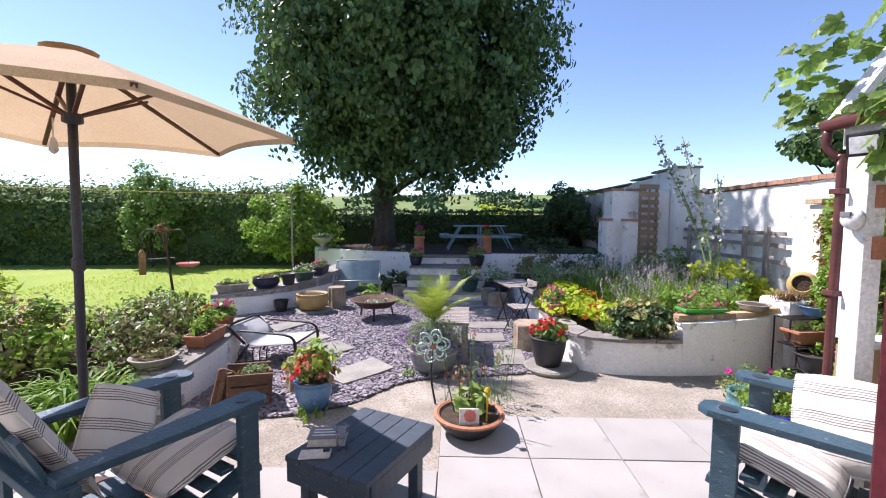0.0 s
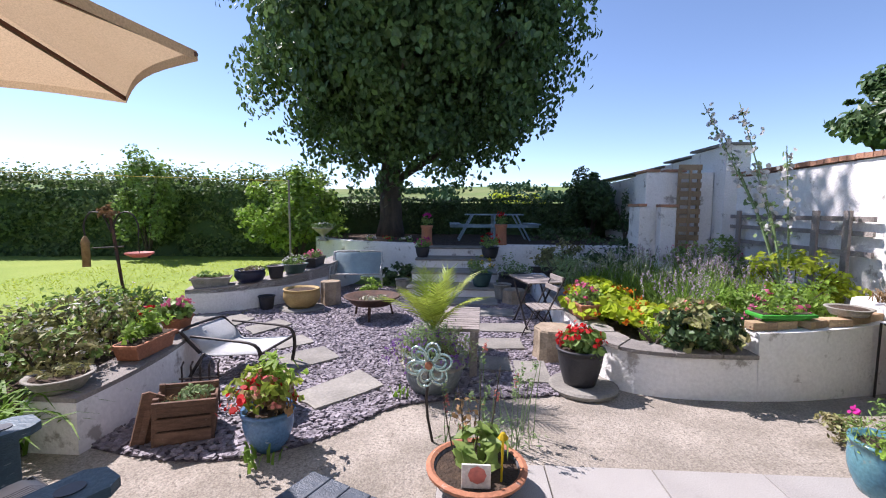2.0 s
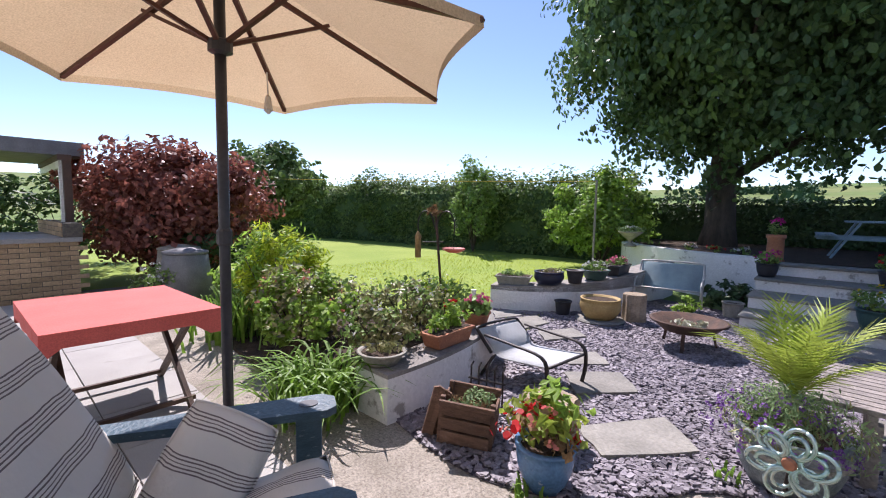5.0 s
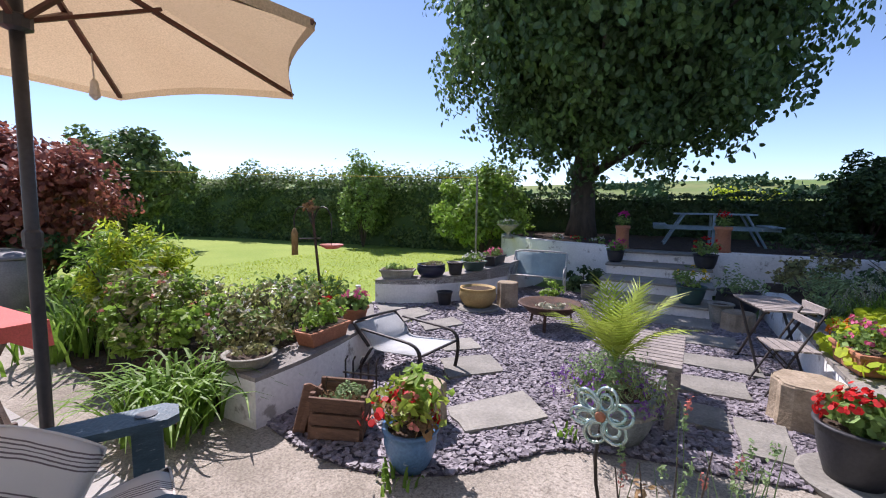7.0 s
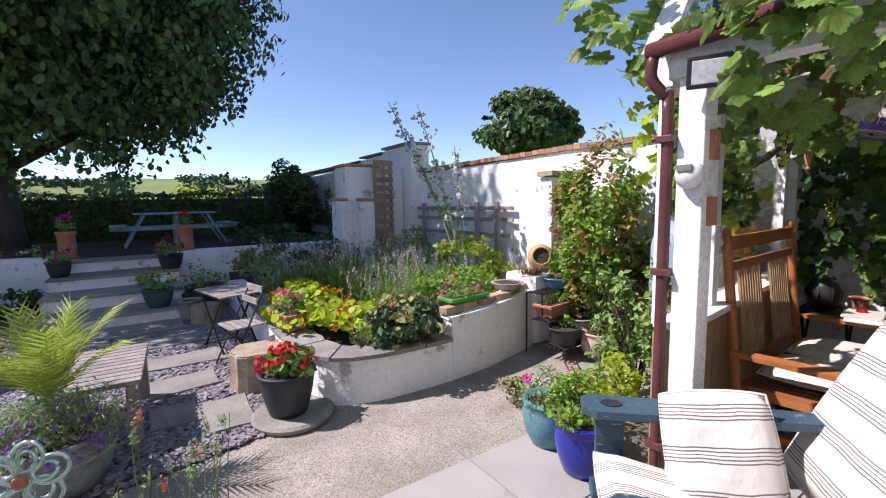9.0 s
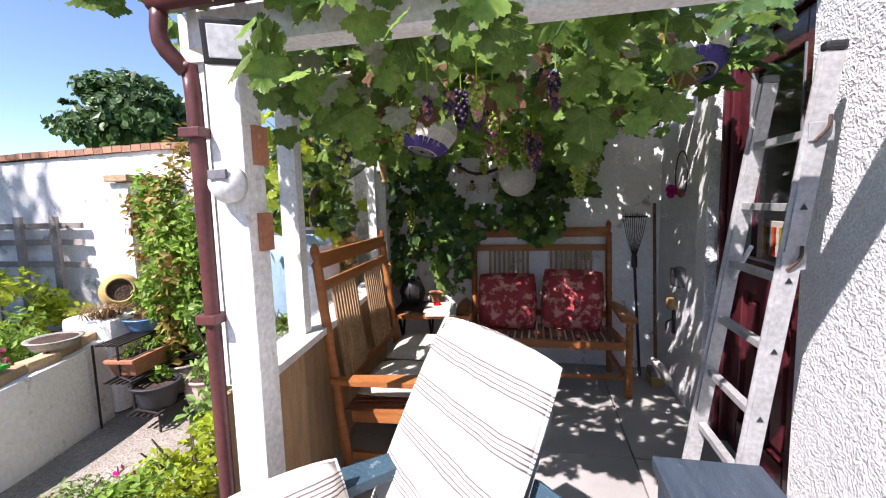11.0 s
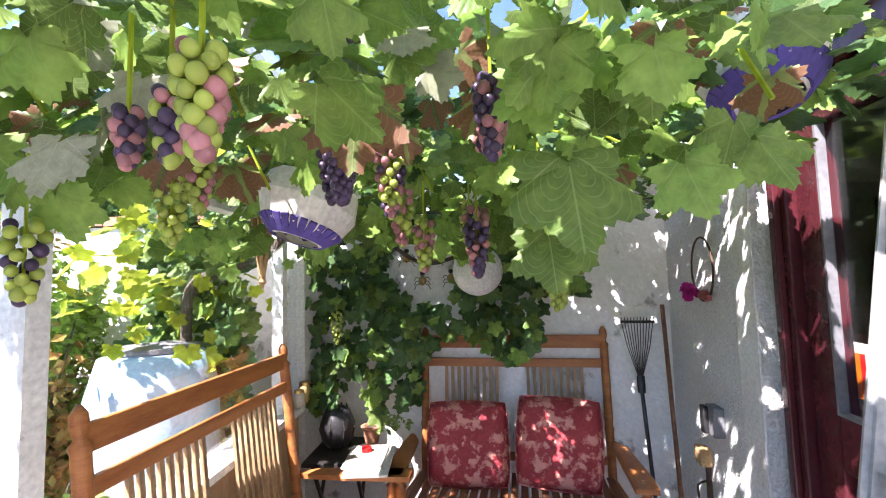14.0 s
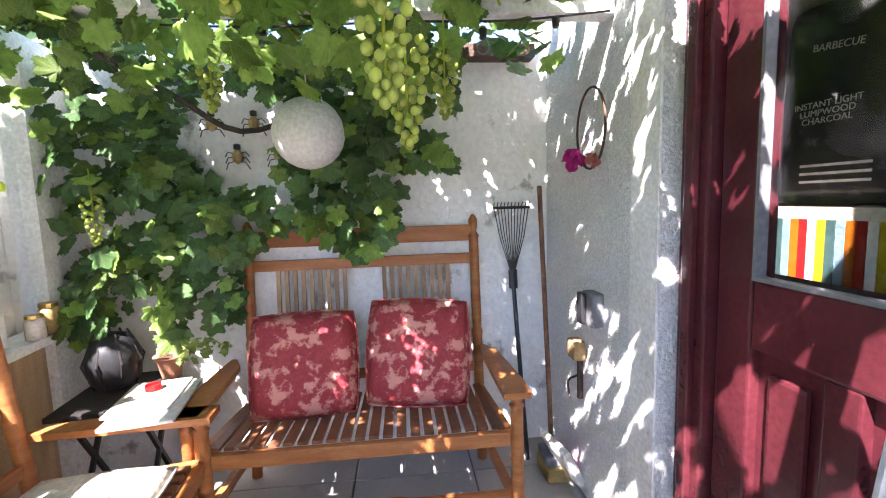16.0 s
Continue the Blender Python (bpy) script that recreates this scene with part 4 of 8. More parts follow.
log_seat((-1.80, 7.12, 0.01), 0.15, 0.36, "upright pale tree stump on slate chippings")
log_seat((1.17, 4.95, 0.01), 0.21, 0.30, "low sawn tree stump with a pale top")
log_seat((1.02, 7.45, 0.01), 0.17, 0.22, "small weathered stump beside the steps")
log_seat((-1.12, 3.62, 0.01), 0.17, 0.27, "sawn log that stands behind the blue pot")
# dark pot of red geraniums on a round slab
tagged(part("round_slab", lathe(bmesh.new(), [(0.27, 0.0), (0.28, 0.03), (0.26, 0.046)], 24, Matrix.Translation((1.26, 4.22, 0.004))), M["flagstone"]), "round stone slab under the dark pot", "slab")
o = potted("geranium_pot", (1.23, 4.22, 0.05), 0.185, 0.125, 0.30, M["dark_pot"], "tall charcoal pot of red geraniums", belly=0.01)
foliage(o, (0, 0, 0.34), (0.19, 0.19, 0.10), 300, 0.06, L["mid"], ROUND)
flowers(o, (0, 0, 0.35), (0.19, 0.19, 0.12), 34, 0.05, L["f_red"])
# blue pot of begonias
o = potted("begonia_pot", (-0.91, 3.19, 0.006), 0.150, 0.095, 0.24, M["blue_glaze"], "pale blue ribbed pot of red begonias in bloom", belly=0.02)
foliage(o, (0, 0, 0.36), (0.19, 0.19, 0.16), 300, 0.065, L["palm"], DIAMOND, 22, lobe=0.4)
foliage(o, (0.05, 0.05, 0.44), (0.17, 0.16, 0.15), 60, 0.075, L["bush"], DIAMOND, 14, "broad_leaves", lobe=0.4)
foliage(o, (0, -0.03, 0.33), (0.18, 0.18, 0.12), 120, 0.06, L["dry"], DIAMOND, name="bronze_leaves")
flowers(o, (-0.02, -0.04, 0.30), (0.21, 0.21, 0.15), 15, 0.055, L["f_red"], low=-0.15)
flowers(o, (0.0, -0.04, 0.33), (0.19, 0.19, 0.15), 9, 0.04, L["f_coral"], "flowers", low=0.0)
for k, (x, y) in enumerate(((-0.98, 3.04), (-0.2, 3.9), (-0.86, 3.0))):
    w = part("weed", blades((0, 0, 0), 9, 0.12, 0.07, 0.02), L["blade"])
    w.location = (x, y, 0.0)
    tagged(w, "small green weed in the paving edge", "weed", "weeds in the paving")
# palm in an ornate pot with lobelia, and the bowl in front
o = potted("palm_pot", (0.03, 4.12, 0.02), 0.24, 0.18, 0.30, M["ornate_pot"], "large carved grey stone pot with a palm and trailing lobelia", belly=0.03)
part("band", lathe(bmesh.new(), [(0.225, 0.18), (0.262, 0.195), (0.262, 0.215), (0.23, 0.23)], 24), M["stone_pot"], o, "carved raised band")
vs, fs = [], []
for i in range(24):
    a = i * 2.4
    tiltv = rng.uniform(0.05, 0.95)
    ln = rng.uniform(0.36, 0.54)
    sp = [np.array((0, 0, 0.46))]
    ang = tiltv * 0.55
    for k in range(8):
        ang += 0.11 * tiltv
        sp.append(sp[-1] + np.array((math.cos(a) * math.sin(ang), math.sin(a) * math.sin(ang), math.cos(ang))) * ln / 8)
    side = np.array((-math.sin(a), math.cos(a), 0))
    for k in range(2, 9):
        for s in (-1, 1):
            for h in (0, 0.5):
                b = sp[k] * (1 - h) + sp[k - 1] * h
                tip = b + side * s * 0.13 * (1 - abs(k - 5) / 8) + (sp[k] - sp[k - 1]) * 2.2 + np.array((0, 0, -0.035))
                q = (sp[k] - sp[k - 1]) * 0.17
                oo = len(vs)
                vs += [tuple(b - q), tuple(b + q), tuple(tip)]
                fs.append((oo, oo + 1, oo + 2))
    for k in range(8):
        oo = len(vs)
        vs += [tuple(sp[k] + side * 0.006), tuple(sp[k] - side * 0.006), tuple(sp[k + 1])]
        fs.append((oo, oo + 1, oo + 2))
part("fronds", (vs, fs), L["palm"], o, "arching yellow-green palm fronds")
foliage(o, (0, 0, 0.37), (0.30, 0.28, 0.17), 2200, 0.045, L["grey"], NARROW, 30, droop=0.3)
foliage(o, (0, 0, 0.33), (0.31, 0.29, 0.15), 700, 0.04, L["burgundy"], NARROW, 24, "foliage", droop=0.5)
flowers(o, (-0.05, -0.03, 0.30), (0.34, 0.31, 0.18), 240, 0.02, L["f_violet"], low=-0.3)
o = potted("bowl_planter", (0.36, 2.84, 0.014), 0.235, 0.15, 0.13, M["dark_pot"], "round black bowl with a terracotta rim, succulents and cut stems", belly=0.02)
part("rim", lathe(bmesh.new(), [(0.225, 0.118), (0.26, 0.122), (0.262, 0.138), (0.24, 0.146), (0.222, 0.136)], 28, close=False), M["terracotta"], o, "brown rolled rim")
foliage(o, (0.0, 0.03, 0.22), (0.13, 0.13, 0.12), 46, 0.15, L["vine"], DIAMOND, 8, "broad_leaves")
foliage(o, (-0.05, 0.08, 0.3), (0.10, 0.09, 0.22), 70, 0.035, L["dry"], DIAMOND, 8, "dry_leaves")
part("stem", stems([((-0.05 + dx, 0.05, 0.12), (-0.06 + dx * 2, 0.07, 0.55 + dx)) for dx in (-0.06, -0.02, 0.04, 0.09)], 0.006), M["bark"], o)
part("plaque", boxbm(-0.075, -0.172, 0.12, 0.065, -0.160, 0.24, bevel=0.004), M["ivory"], o, "small painted plant plaque")
part("plaque_rose", lathe(bmesh.new(), [(0.004, 0), (0.045, 0.002), (0.004, 0.004)], 8, pose(0.0, -0.1725, 0.19, 90, 0, 0)), L["f_coral"], o, "coral painted rose")
part("stake", tube(bmesh.new(), [(0.12, -0.1, 0.1), (0.125, -0.1, 0.33)], 0.006, 6), L["f_yellow"], o, "yellow stake")
part("stake_flower", lathe(bmesh.new(), [(0.003, 0), (0.028, 0.02), (0.012, 0.045), (0.003, 0.05)], 8, Matrix.Translation((0.125, -0.1, 0.32))), L["f_yellow"], o, "yellow tulip ornament")
# tall seedheads in front of the palm
lav = empty("dried_flower_clump", Matrix.Translation((0.42, 3.3, 0.0)))
for i in range(16):
    x, y, h = rng.uniform(-0.27, 0.33), rng.uniform(-0.15, 0.2), rng.uniform(0.3, 0.62)
    part("stem", stems([((x, y, -0.01), (x + rng.normal() * 0.05, y + rng.normal() * 0.05, h))], 0.004), L["grey"], lav)
    foliage(lav, (x, y, h * 0.95), (0.018, 0.018, 0.06), 26, 0.022, L["grey"] if i % 4 else L["f_coral"], name="seedhead")
foliage(lav, (0, 0, 0.07), (0.3, 0.18, 0.08), 260, 0.045, L["grey"], NARROW, name="foliage")
tagged(lav, "dry grey-green flower stems rising from the paving edge", "plant")
# metal flower ornament
o = empty("flower_ornament", pose(0.07, 3.32, 0, 0, 0, -6))
bm = tube(bmesh.new(), [(0.02, 0, 0), (-0.01, 0, 0.15), (-0.02, 0, 0.28), (0.0, 0, 0.47)], 0.009, 8)
part("stake", bm, M["iron"], o)
M["mint"] = material("mint", (0.42, 0.62, 0.56), (0.55, 0.66, 0.62), 14, 0.22, metal=0.7, bump=0)
for k in range(6):
    a = k * math.tau / 6 + 0.25
    ca, sa = math.cos(a), math.sin(a)
    for rl, rw, c in ((0.058, 0.047, 0.086), (0.038, 0.03, 0.072)):
        ring = [(ca * (c + rl * math.cos(q)) - sa * rw * math.sin(q), -0.012 + 0.012 * math.sin(q), 0.50 + sa * (c + rl * math.cos(q)) + ca * rw * math.sin(q)) for q in np.linspace(0, math.tau, 21)]
        part("petal", tube(bmesh.new(), ring, 0.0085, 6), M["mint"], o, "polished mint metal hoop", True)
part("centre", lathe(bmesh.new(), [(0.004, 0), (0.026, 0.004), (0.02, 0.02), (0.004, 0.024)], 12, pose(0, -0.02, 0.50, 90, 0, 0)), M["terracotta"], o, "rusty round centre")
tagged(o, "shiny metal flower windmill on a dark stake", "ornament")


# ---------- stepping stones ----------
def stone(pts, label="", group="stepping stones"):
    c = np.mean(pts, axis=0)
    q = []
    for (x1, y1), (x2, y2) in zip(pts, pts[1:] + pts[:1]):
        for k in range(3):
            t = k / 3
            q.append((x1 + (x2 - x1) * t - c[0] + rng.normal() * 0.008, y1 + (y2 - y1) * t - c[1] + rng.normal() * 0.008))
    ob = part("flagstone", polyslab(bmesh.new(), q, -0.02, 0.03), M["flagstone"])
    ob.location = (c[0], c[1], 0.004 + rng.uniform(0, 0.006))
    return tagged(ob, label or "grey riven flagstone laid in slate chippings", "flagstone", group)


STONES = [[(-1.02, 3.86), (-0.79, 3.63), (-0.37, 4.09), (-0.66, 4.42)], [(-1.57, 4.69), (-1.27, 4.34), (-0.93, 4.73), (-1.19, 5.04)], [(-1.86, 5.18), (-1.63, 4.91), (-1.34, 5.19), (-1.59, 5.42)],
          [(-2.4, 5.67), (-2.14, 5.41), (-1.89, 5.87), (-2.14, 6.08)], [(-2.97, 5.9), (-2.57, 5.53), (-2.51, 6.12), (-2.8, 6.31)], [(-3.4, 6.1), (-3.1, 5.8), (-2.95, 6.2), (-3.2, 6.35)],
          [(0.4, 5.07), (0.9, 5.13), (0.89, 5.5), (0.4, 5.44)], [(0.37, 5.76), (1.06, 5.73), (1.03, 6.13), (0.4, 6.1)], [(0.74, 4.26), (1.0, 4.23), (1.03, 4.76), (0.74, 4.75)], [(0.42, 4.5), (0.72, 4.5), (0.7, 4.85), (0.42, 4.85)],
          [(-0.6, 7.2), (0.75, 7.2), (0.75, 7.75), (-0.6, 7.75)], [(0.3, 6.5), (0.95, 6.5), (0.95, 6.95), (0.3, 6.95)]]
for s in STONES:
    stone(s)


# ---------- garden furniture ----------
def tubechair(name, w, d, mat_seat, mat_frame, m, label, bh=0.82):
    """Low patio seat: tube frame, arms and a sling."""
    o = empty(name, m)
    top, mid = bh, 0.36 + (bh - 0.36) * 0.8
    for s in (-1, 1):
        x = s * w / 2
        part("side_frame", tube(bmesh.new(), smooth_path([(x, -d * 0.45, 0.0), (x, -d * 0.5, 0.30), (x, -d * 0.42, 0.5), (x, 0.0, 0.54), (x, d * 0.42, 0.56)], 4), 0.016, 8), mat_frame, o, "", True)
        part("leg", tube(bmesh.new(), [(x, d * 0.25, 0.36), (x, d * 0.5, 0.0)], 0.014, 8), mat_frame, o, "", True)
    part("top_rail", tube(bmesh.new(), smooth_path([(-w / 2, d * 0.3, 0.36), (-w / 2, d * 0.52, mid), (-w * 0.4, d * 0.58, top), (w * 0.4, d * 0.58, top), (w / 2, d * 0.52, mid), (w / 2, d * 0.3, 0.36)], 4), 0.016, 8), mat_frame, o, "", True)
    part("front_rail", tube(bmesh.new(), [(-w / 2, -d * 0.48, 0.39), (w / 2, -d * 0.48, 0.39)], 0.014, 8), mat_frame, o, "", True)
    prof = smooth_path([(-d * 0.48, 0.40), (-d * 0.2, 0.37), (d * 0.22, 0.34), (d * 0.34, 0.45), (d * 0.5, mid), (d * 0.56, top - 0.02)], 4)
    bm = bmesh.new()
    rows = [[bm.verts.new((sx * (w / 2 - 0.02), p[0], p[1] - 0.012 * z)) for sx in (-1, 1) for z in (0, 1)] for p in prof]
    for a, b in zip(rows, rows[1:]):
        bm.faces.new((a[0], a[2], b[2], b[0])), bm.faces.new((a[1], b[1], b[3], a[3]))
        bm.faces.new((a[0], b[0], b[1], a[1])), bm.faces.new((a[2], a[3], b[3], b[2]))
    part("sling", bm, mat_seat, o, "taut woven mesh sling", True)
    return tagged(o, label, "chair")


tubechair("sling_chair", 0.62, 0.62, M["mesh_seat"], M["iron"], pose(-1.70, 4.36, 0.0, 0, 0, 84) @ Matrix.Diagonal((0.88, 1.12, 0.70, 1)), "dark tube-framed garden chair with a pale mesh sling", 0.62)
tubechair("garden_bench", 1.05, 0.55, M["mesh_blue"], M["alu"], pose(-1.72, 8.35, 0.0, 0, 0, 8) @ Matrix.Scale(0.84, 4), "two-seat metal garden bench with a grey-blue mesh sling")


def slat_table(name, x, y, w, d, h, m, mat, label, nslat=7):
    o = empty(name, m)
    for k in range(nslat):
        yy = -d / 2 + (k + 0.5) * d / nslat
        part("slat", boxbm(-w / 2, yy - d / nslat * 0.43, h - 0.03, w / 2, yy + d / nslat * 0.43, h, bevel=0.004), mat, o)
    for sx in (-1, 1):
        part("rail", boxbm(sx * (w / 2 - 0.06) - 0.02, -d / 2, h - 0.08, sx * (w / 2 - 0.06) + 0.02, d / 2, h - 0.031), mat, o)
        for sy in (-1, 1):
            part("leg", boxbm(sx * (w / 2 - 0.05) - 0.035, sy * (d / 2 - 0.05) - 0.035, 0, sx * (w / 2 - 0.05) + 0.035, sy * (d / 2 - 0.05) + 0.035, h - 0.081, bevel=0.005), mat, o)
    return tagged(o, label, "table")


slat_table("slatted_table", 0, 0, 0.5, 0.86, 0.44, pose(0.17, 4.78, 0.005, 0, 0, -2), M["grey_wood"], "weathered pale slatted wooden garden table", 11)
# low dark coffee table
o = empty("coffee_table", pose(-0.22, 1.94, 0.012, 0, 0, -26))
w, d, h = 0.50, 0.62, 0.40
for k in range(5):
    part("plank", boxbm(-w / 2 + k * w / 5 + 0.002, -d / 2, h - 0.03, -w / 2 + (k + 1) * w / 5 - 0.002, d / 2, h, bevel=0.004), M["slate_wood"], o)
for s in (-1, 1):
    part("apron", boxbm(-w / 2 + 0.012, s * (d / 2 - 0.02) - 0.018, h - 0.13, w / 2 - 0.012, s * (d / 2 - 0.02) + 0.018, h - 0.031), M["slate_wood"], o)
    part("apron", boxbm(s * (w / 2 - 0.02) - 0.018, -d / 2 + 0.039, h - 0.13, s * (w / 2 - 0.02) + 0.018, d / 2 - 0.039, h - 0.031), M["slate_wood"], o)
    for q in (-1, 1):
        part("leg", boxbm(s * (w / 2 - 0.075) - 0.03, q * (d / 2 - 0.085) - 0.03, 0, s * (w / 2 - 0.075) + 0.03, q * (d / 2 - 0.085) + 0.03, h - 0.031, bevel=0.004), M["slate_wood"], o)
tagged(o, "low slate-blue painted wooden coffee table on the patio", "table")
o = empty("book", pose(-0.41, 1.92, 0.413, 0, 0, 6))
part("pages", boxbm(-0.09, -0.06, 0.004, 0.088, 0.06, 0.038, bevel=0.003), M["paper"], o)
part("cover", boxbm(-0.095, -0.065, 0.038, 0.095, 0.065, 0.043, bevel=0.002), M["plastic_grey"], o, "dark printed cover")
part("back_cover", boxbm(-0.095, -0.065, 0.0, 0.095, 0.065, 0.004), M["paper"], o)
for k in range(3):
    part("print_bar", boxbm(-0.07, -0.035 + k * 0.03, 0.0432, 0.06 - k * 0.02, -0.025 + k * 0.03, 0.0440), M["ivory"], o)
tagged(o, "thick closed paperback book on the coffee table", "book")
o = empty("phone", pose(-0.43, 1.775, 0.413, 0, 0, 8))
part("case", boxbm(-0.075, -0.038, 0, 0.075, 0.038, 0.011, bevel=0.004), M["linen"], o)
part("camera_block", boxbm(0.035, 0.005, 0.011, 0.068, 0.032, 0.014, bevel=0.001), M["plastic_black"], o, "black camera block")
tagged(o, "phone in a beige case lying on the coffee table", "phone")
o = empty("drinking_glass", Matrix.Translation((-0.31, 1.825, 0.413)))
part("tumbler", lathe(bmesh.new(), [(0.028, 0.0), (0.034, 0.13), (0.032, 0.13), (0.026, 0.012), (0.003, 0.01)], 20), M["glass"], o, "clear glass", True)
part("water", lathe(bmesh.new(), [(0.003, 0.013), (0.0255, 0.013), (0.0285, 0.06), (0.003, 0.06)], 20), M["glass"], o, "water in the glass", True)
tagged(o, "clear glass of water on the coffee table", "glass")


def adirondack(m, label):
    """Faces -y: wide flat arms, sloped slatted seat, raked fan back, pads."""
    o = empty("adirondack_chair", m)
    w = 0.58
    for s in (-1, 1):
        x = s * w / 2
        bm = bmesh.new()
        polyslab(bm, [(s * 0.0 + x - 0.06, -0.50), (x - 0.03, -0.545), (x + 0.05, -0.545), (x + 0.085, -0.49), (x + 0.07, -0.1), (x + 0.045, 0.47), (x - 0.03, 0.47), (x - 0.055, -0.1)], 0.57, 0.597)
        arm = part("arm", bm, M["teal_wood"], o, "wide flat arm with worn paint")
        # no hole is cut: a black disc paints the shade inside it
        part("cup_hole", lathe(bmesh.new(), [(0.003, 0.598), (0.036, 0.598), (0.036, 0.600), (0.003, 0.600)], 16, Matrix.Translation((x + 0.01, -0.42, 0)) @ Matrix.Diagonal((0.8, 1.25, 1, 1))), M["plastic_black"], arm, "black oval disc for the dark of the cup hole")
        part("front_leg", boxbm(x - 0.018 + 0.02 * s, -0.48, 0, x + 0.018 + 0.02 * s, -0.36, 0.569, bevel=0.005), M["teal_wood"], o)
        part("back_leg", bar(bmesh.new(), (x + 0.02 * s, 0.42, 0.0), (x + 0.02 * s, 0.42, 0.569), 0.1, 0.035, (0, 1, 0)), M["teal_wood"], o)
        part("side_rail", bar(bmesh.new(), (x - 0.02 * s, -0.50, 0.28), (x - 0.02 * s, 0.62, 0.03), 0.1, 0.03, (0, 1, 0)), M["teal_wood"], o)
    for k in range(6):
        y = -0.47 + k * 0.105
        z = 0.330 - (k * 0.105) * 0.27
        part("seat_slat", boxbm(-w / 2 + 0.02, y, z, w / 2 - 0.02, y + 0.085, z + 0.02, bevel=0.004), M["teal_wood"], o)
    part("back_rail", boxbm(-w / 2 - 0.05, 0.43, 0.535, w / 2 + 0.05, 0.53, 0.568, bevel=0.004), M["teal_wood"], o)
    lean = math.radians(29)
    for k in range(5):
        x = (k - 2) * 0.105
        top = 0.80 - 0.05 * (k - 2) ** 2
        bm = boxbm(-0.045, -0.012, 0, 0.045, 0.012, top, bevel=0.004)
        bmesh.ops.transform(bm, matrix=Matrix.Translation((x, 0.26, 0.20)) @ Matrix.Rotation(-lean, 4, "X"), verts=bm.verts[:])
        part("back_slat", bm, M["teal_wood"], o)
    return tagged(o, label, "chair", "teal garden chairs")


def pad(name, m, size, mat, label, puff=0.5, parent=None):
    """A stuffed pad: rounded, fuller in the middle, pinched at its corners."""
    bm = bmesh.new()
    nx, ny = 13, 13
    sx, sy, sz = size
    grid = {}
    for side in (1, -1):
        for i in range(nx):
            for j in range(ny):
                u, v = i / (nx - 1) * 2 - 1, j / (ny - 1) * 2 - 1
                e = max(0.0, (1 - u ** 4) * (1 - v ** 4))
                if side < 0 and e < 1e-6:
                    grid[side, i, j] = grid[1, i, j]
                    continue
                k = 1 - 0.07 * (u * u * v * v) - 0.02 * (1 - u * u)
                z = sz / 2 * e ** puff * side + 0.012 * noise.noise((u * 2.3 + sx * 9, v * 2.3 + sy, side)) * e
                grid[side, i, j] = bm.verts.new((u * sx / 2 * k, v * sy / 2 * k, z))
    for side in (1, -1):
        for i in range(nx - 1):
            for j in range(ny - 1):
                q = [grid[side, i, j], grid[side, i + 1, j], grid[side, i + 1, j + 1], grid[side, i, j + 1]]
                bm.faces.new(q if side > 0 else q[::-1])
    ob = part(name, bm, mat, parent, "", True)
    ob.matrix_basis = m
    seam = [(u, v) for u, v in [(-1 + k / 5, -1) for k in range(10)] + [(1, -1 + k / 5) for k in range(10)] + [(1 - k / 5, 1) for k in range(10)] + [(-1, 1 - k / 5) for k in range(11)]]
    part("piping", tube(bmesh.new(), [(u * sx / 2 * (1 - 0.07 * u * u * v * v - 0.02 * (1 - u * u)), v * sy / 2 * (1 - 0.07 * u * u * v * v - 0.02 * (1 - u * u)), 0) for u, v in seam], 0.005, 5), mat, ob)
    return tagged(ob, label, "cushion") if parent is None else ob


def chair_pads(cm, seat_label, back_label, pillow_label, side, spin, tall=0.66, wide=0.53, small=0.34, lean_in=0.04):
    rot = Matrix.Rotation(math.radians(-27), 4, "X")
    pad("seat_pad", cm @ Matrix.Translation((0, -0.24, 0.375)) @ Matrix.Rotation(math.radians(-14), 4, "X"), (0.52, 0.56, 0.10), M["cushion_x"], seat_label)
    pad("back_pad", cm @ Matrix.Translation((lean_in * side, 0.45 + (tall - 0.66) * 0.3, 0.665 + (tall - 0.66) * 0.45)) @ rot @ Matrix.Rotation(math.radians(90), 4, "X"), (wide, tall, 0.10), M["cushion"], back_label)
    pad("pillow", cm @ Matrix.Translation((side * 0.165, -0.03, 0.50)) @ Matrix.Rotation(math.radians(-side * 66), 4, "Y") @ Matrix.Rotation(math.radians(spin), 4, "Z"), (small, small * 1.05, 0.11), M["cushion_x"], pillow_label)


CH_L = pose(-1.21, 1.61, 0.012, 0, 0, 152) @ Matrix.Diagonal((1.08, 0.82, 1.13, 1))
CH_R = pose(2.03, 1.715, 0.012, 0, 0, -136) @ Matrix.Diagonal((1.08, 0.90, 1.13, 1))
adirondack(CH_L, "dark teal wooden garden chair with worn arms, on the patio")
adirondack(CH_R, "dark teal wooden garden chair with chipped paint beside the porch")
chair_pads(CH_L, "cream seat pad with thin dark stripes", "long cream back pad with thin dark stripes", "small cream striped pillow propped in the chair", 1, -28, 0.82)
chair_pads(CH_R, "sunlit cream seat pad with thin dark stripes", "tall sunlit cream back pad with thin dark stripes", "small sunlit cream striped pillow", -1, 4, 0.70, 0.56, 0.40, 0.095)

# parasol
o = empty("parasol", pose(-1.70, 1.90, 0.012, 0, 0.9, 0))
part("pole", tube(bmesh.new(), [(0, 0, 0.05), (0, 0, 2.36)], 0.021, 12), M["pole"], o, "", True)
part("base", boxbm(-0.21, -0.21, 0.0, 0.21, 0.21, 0.055, bevel=0.012), M["rust"], o, "heavy square rust-brown base")
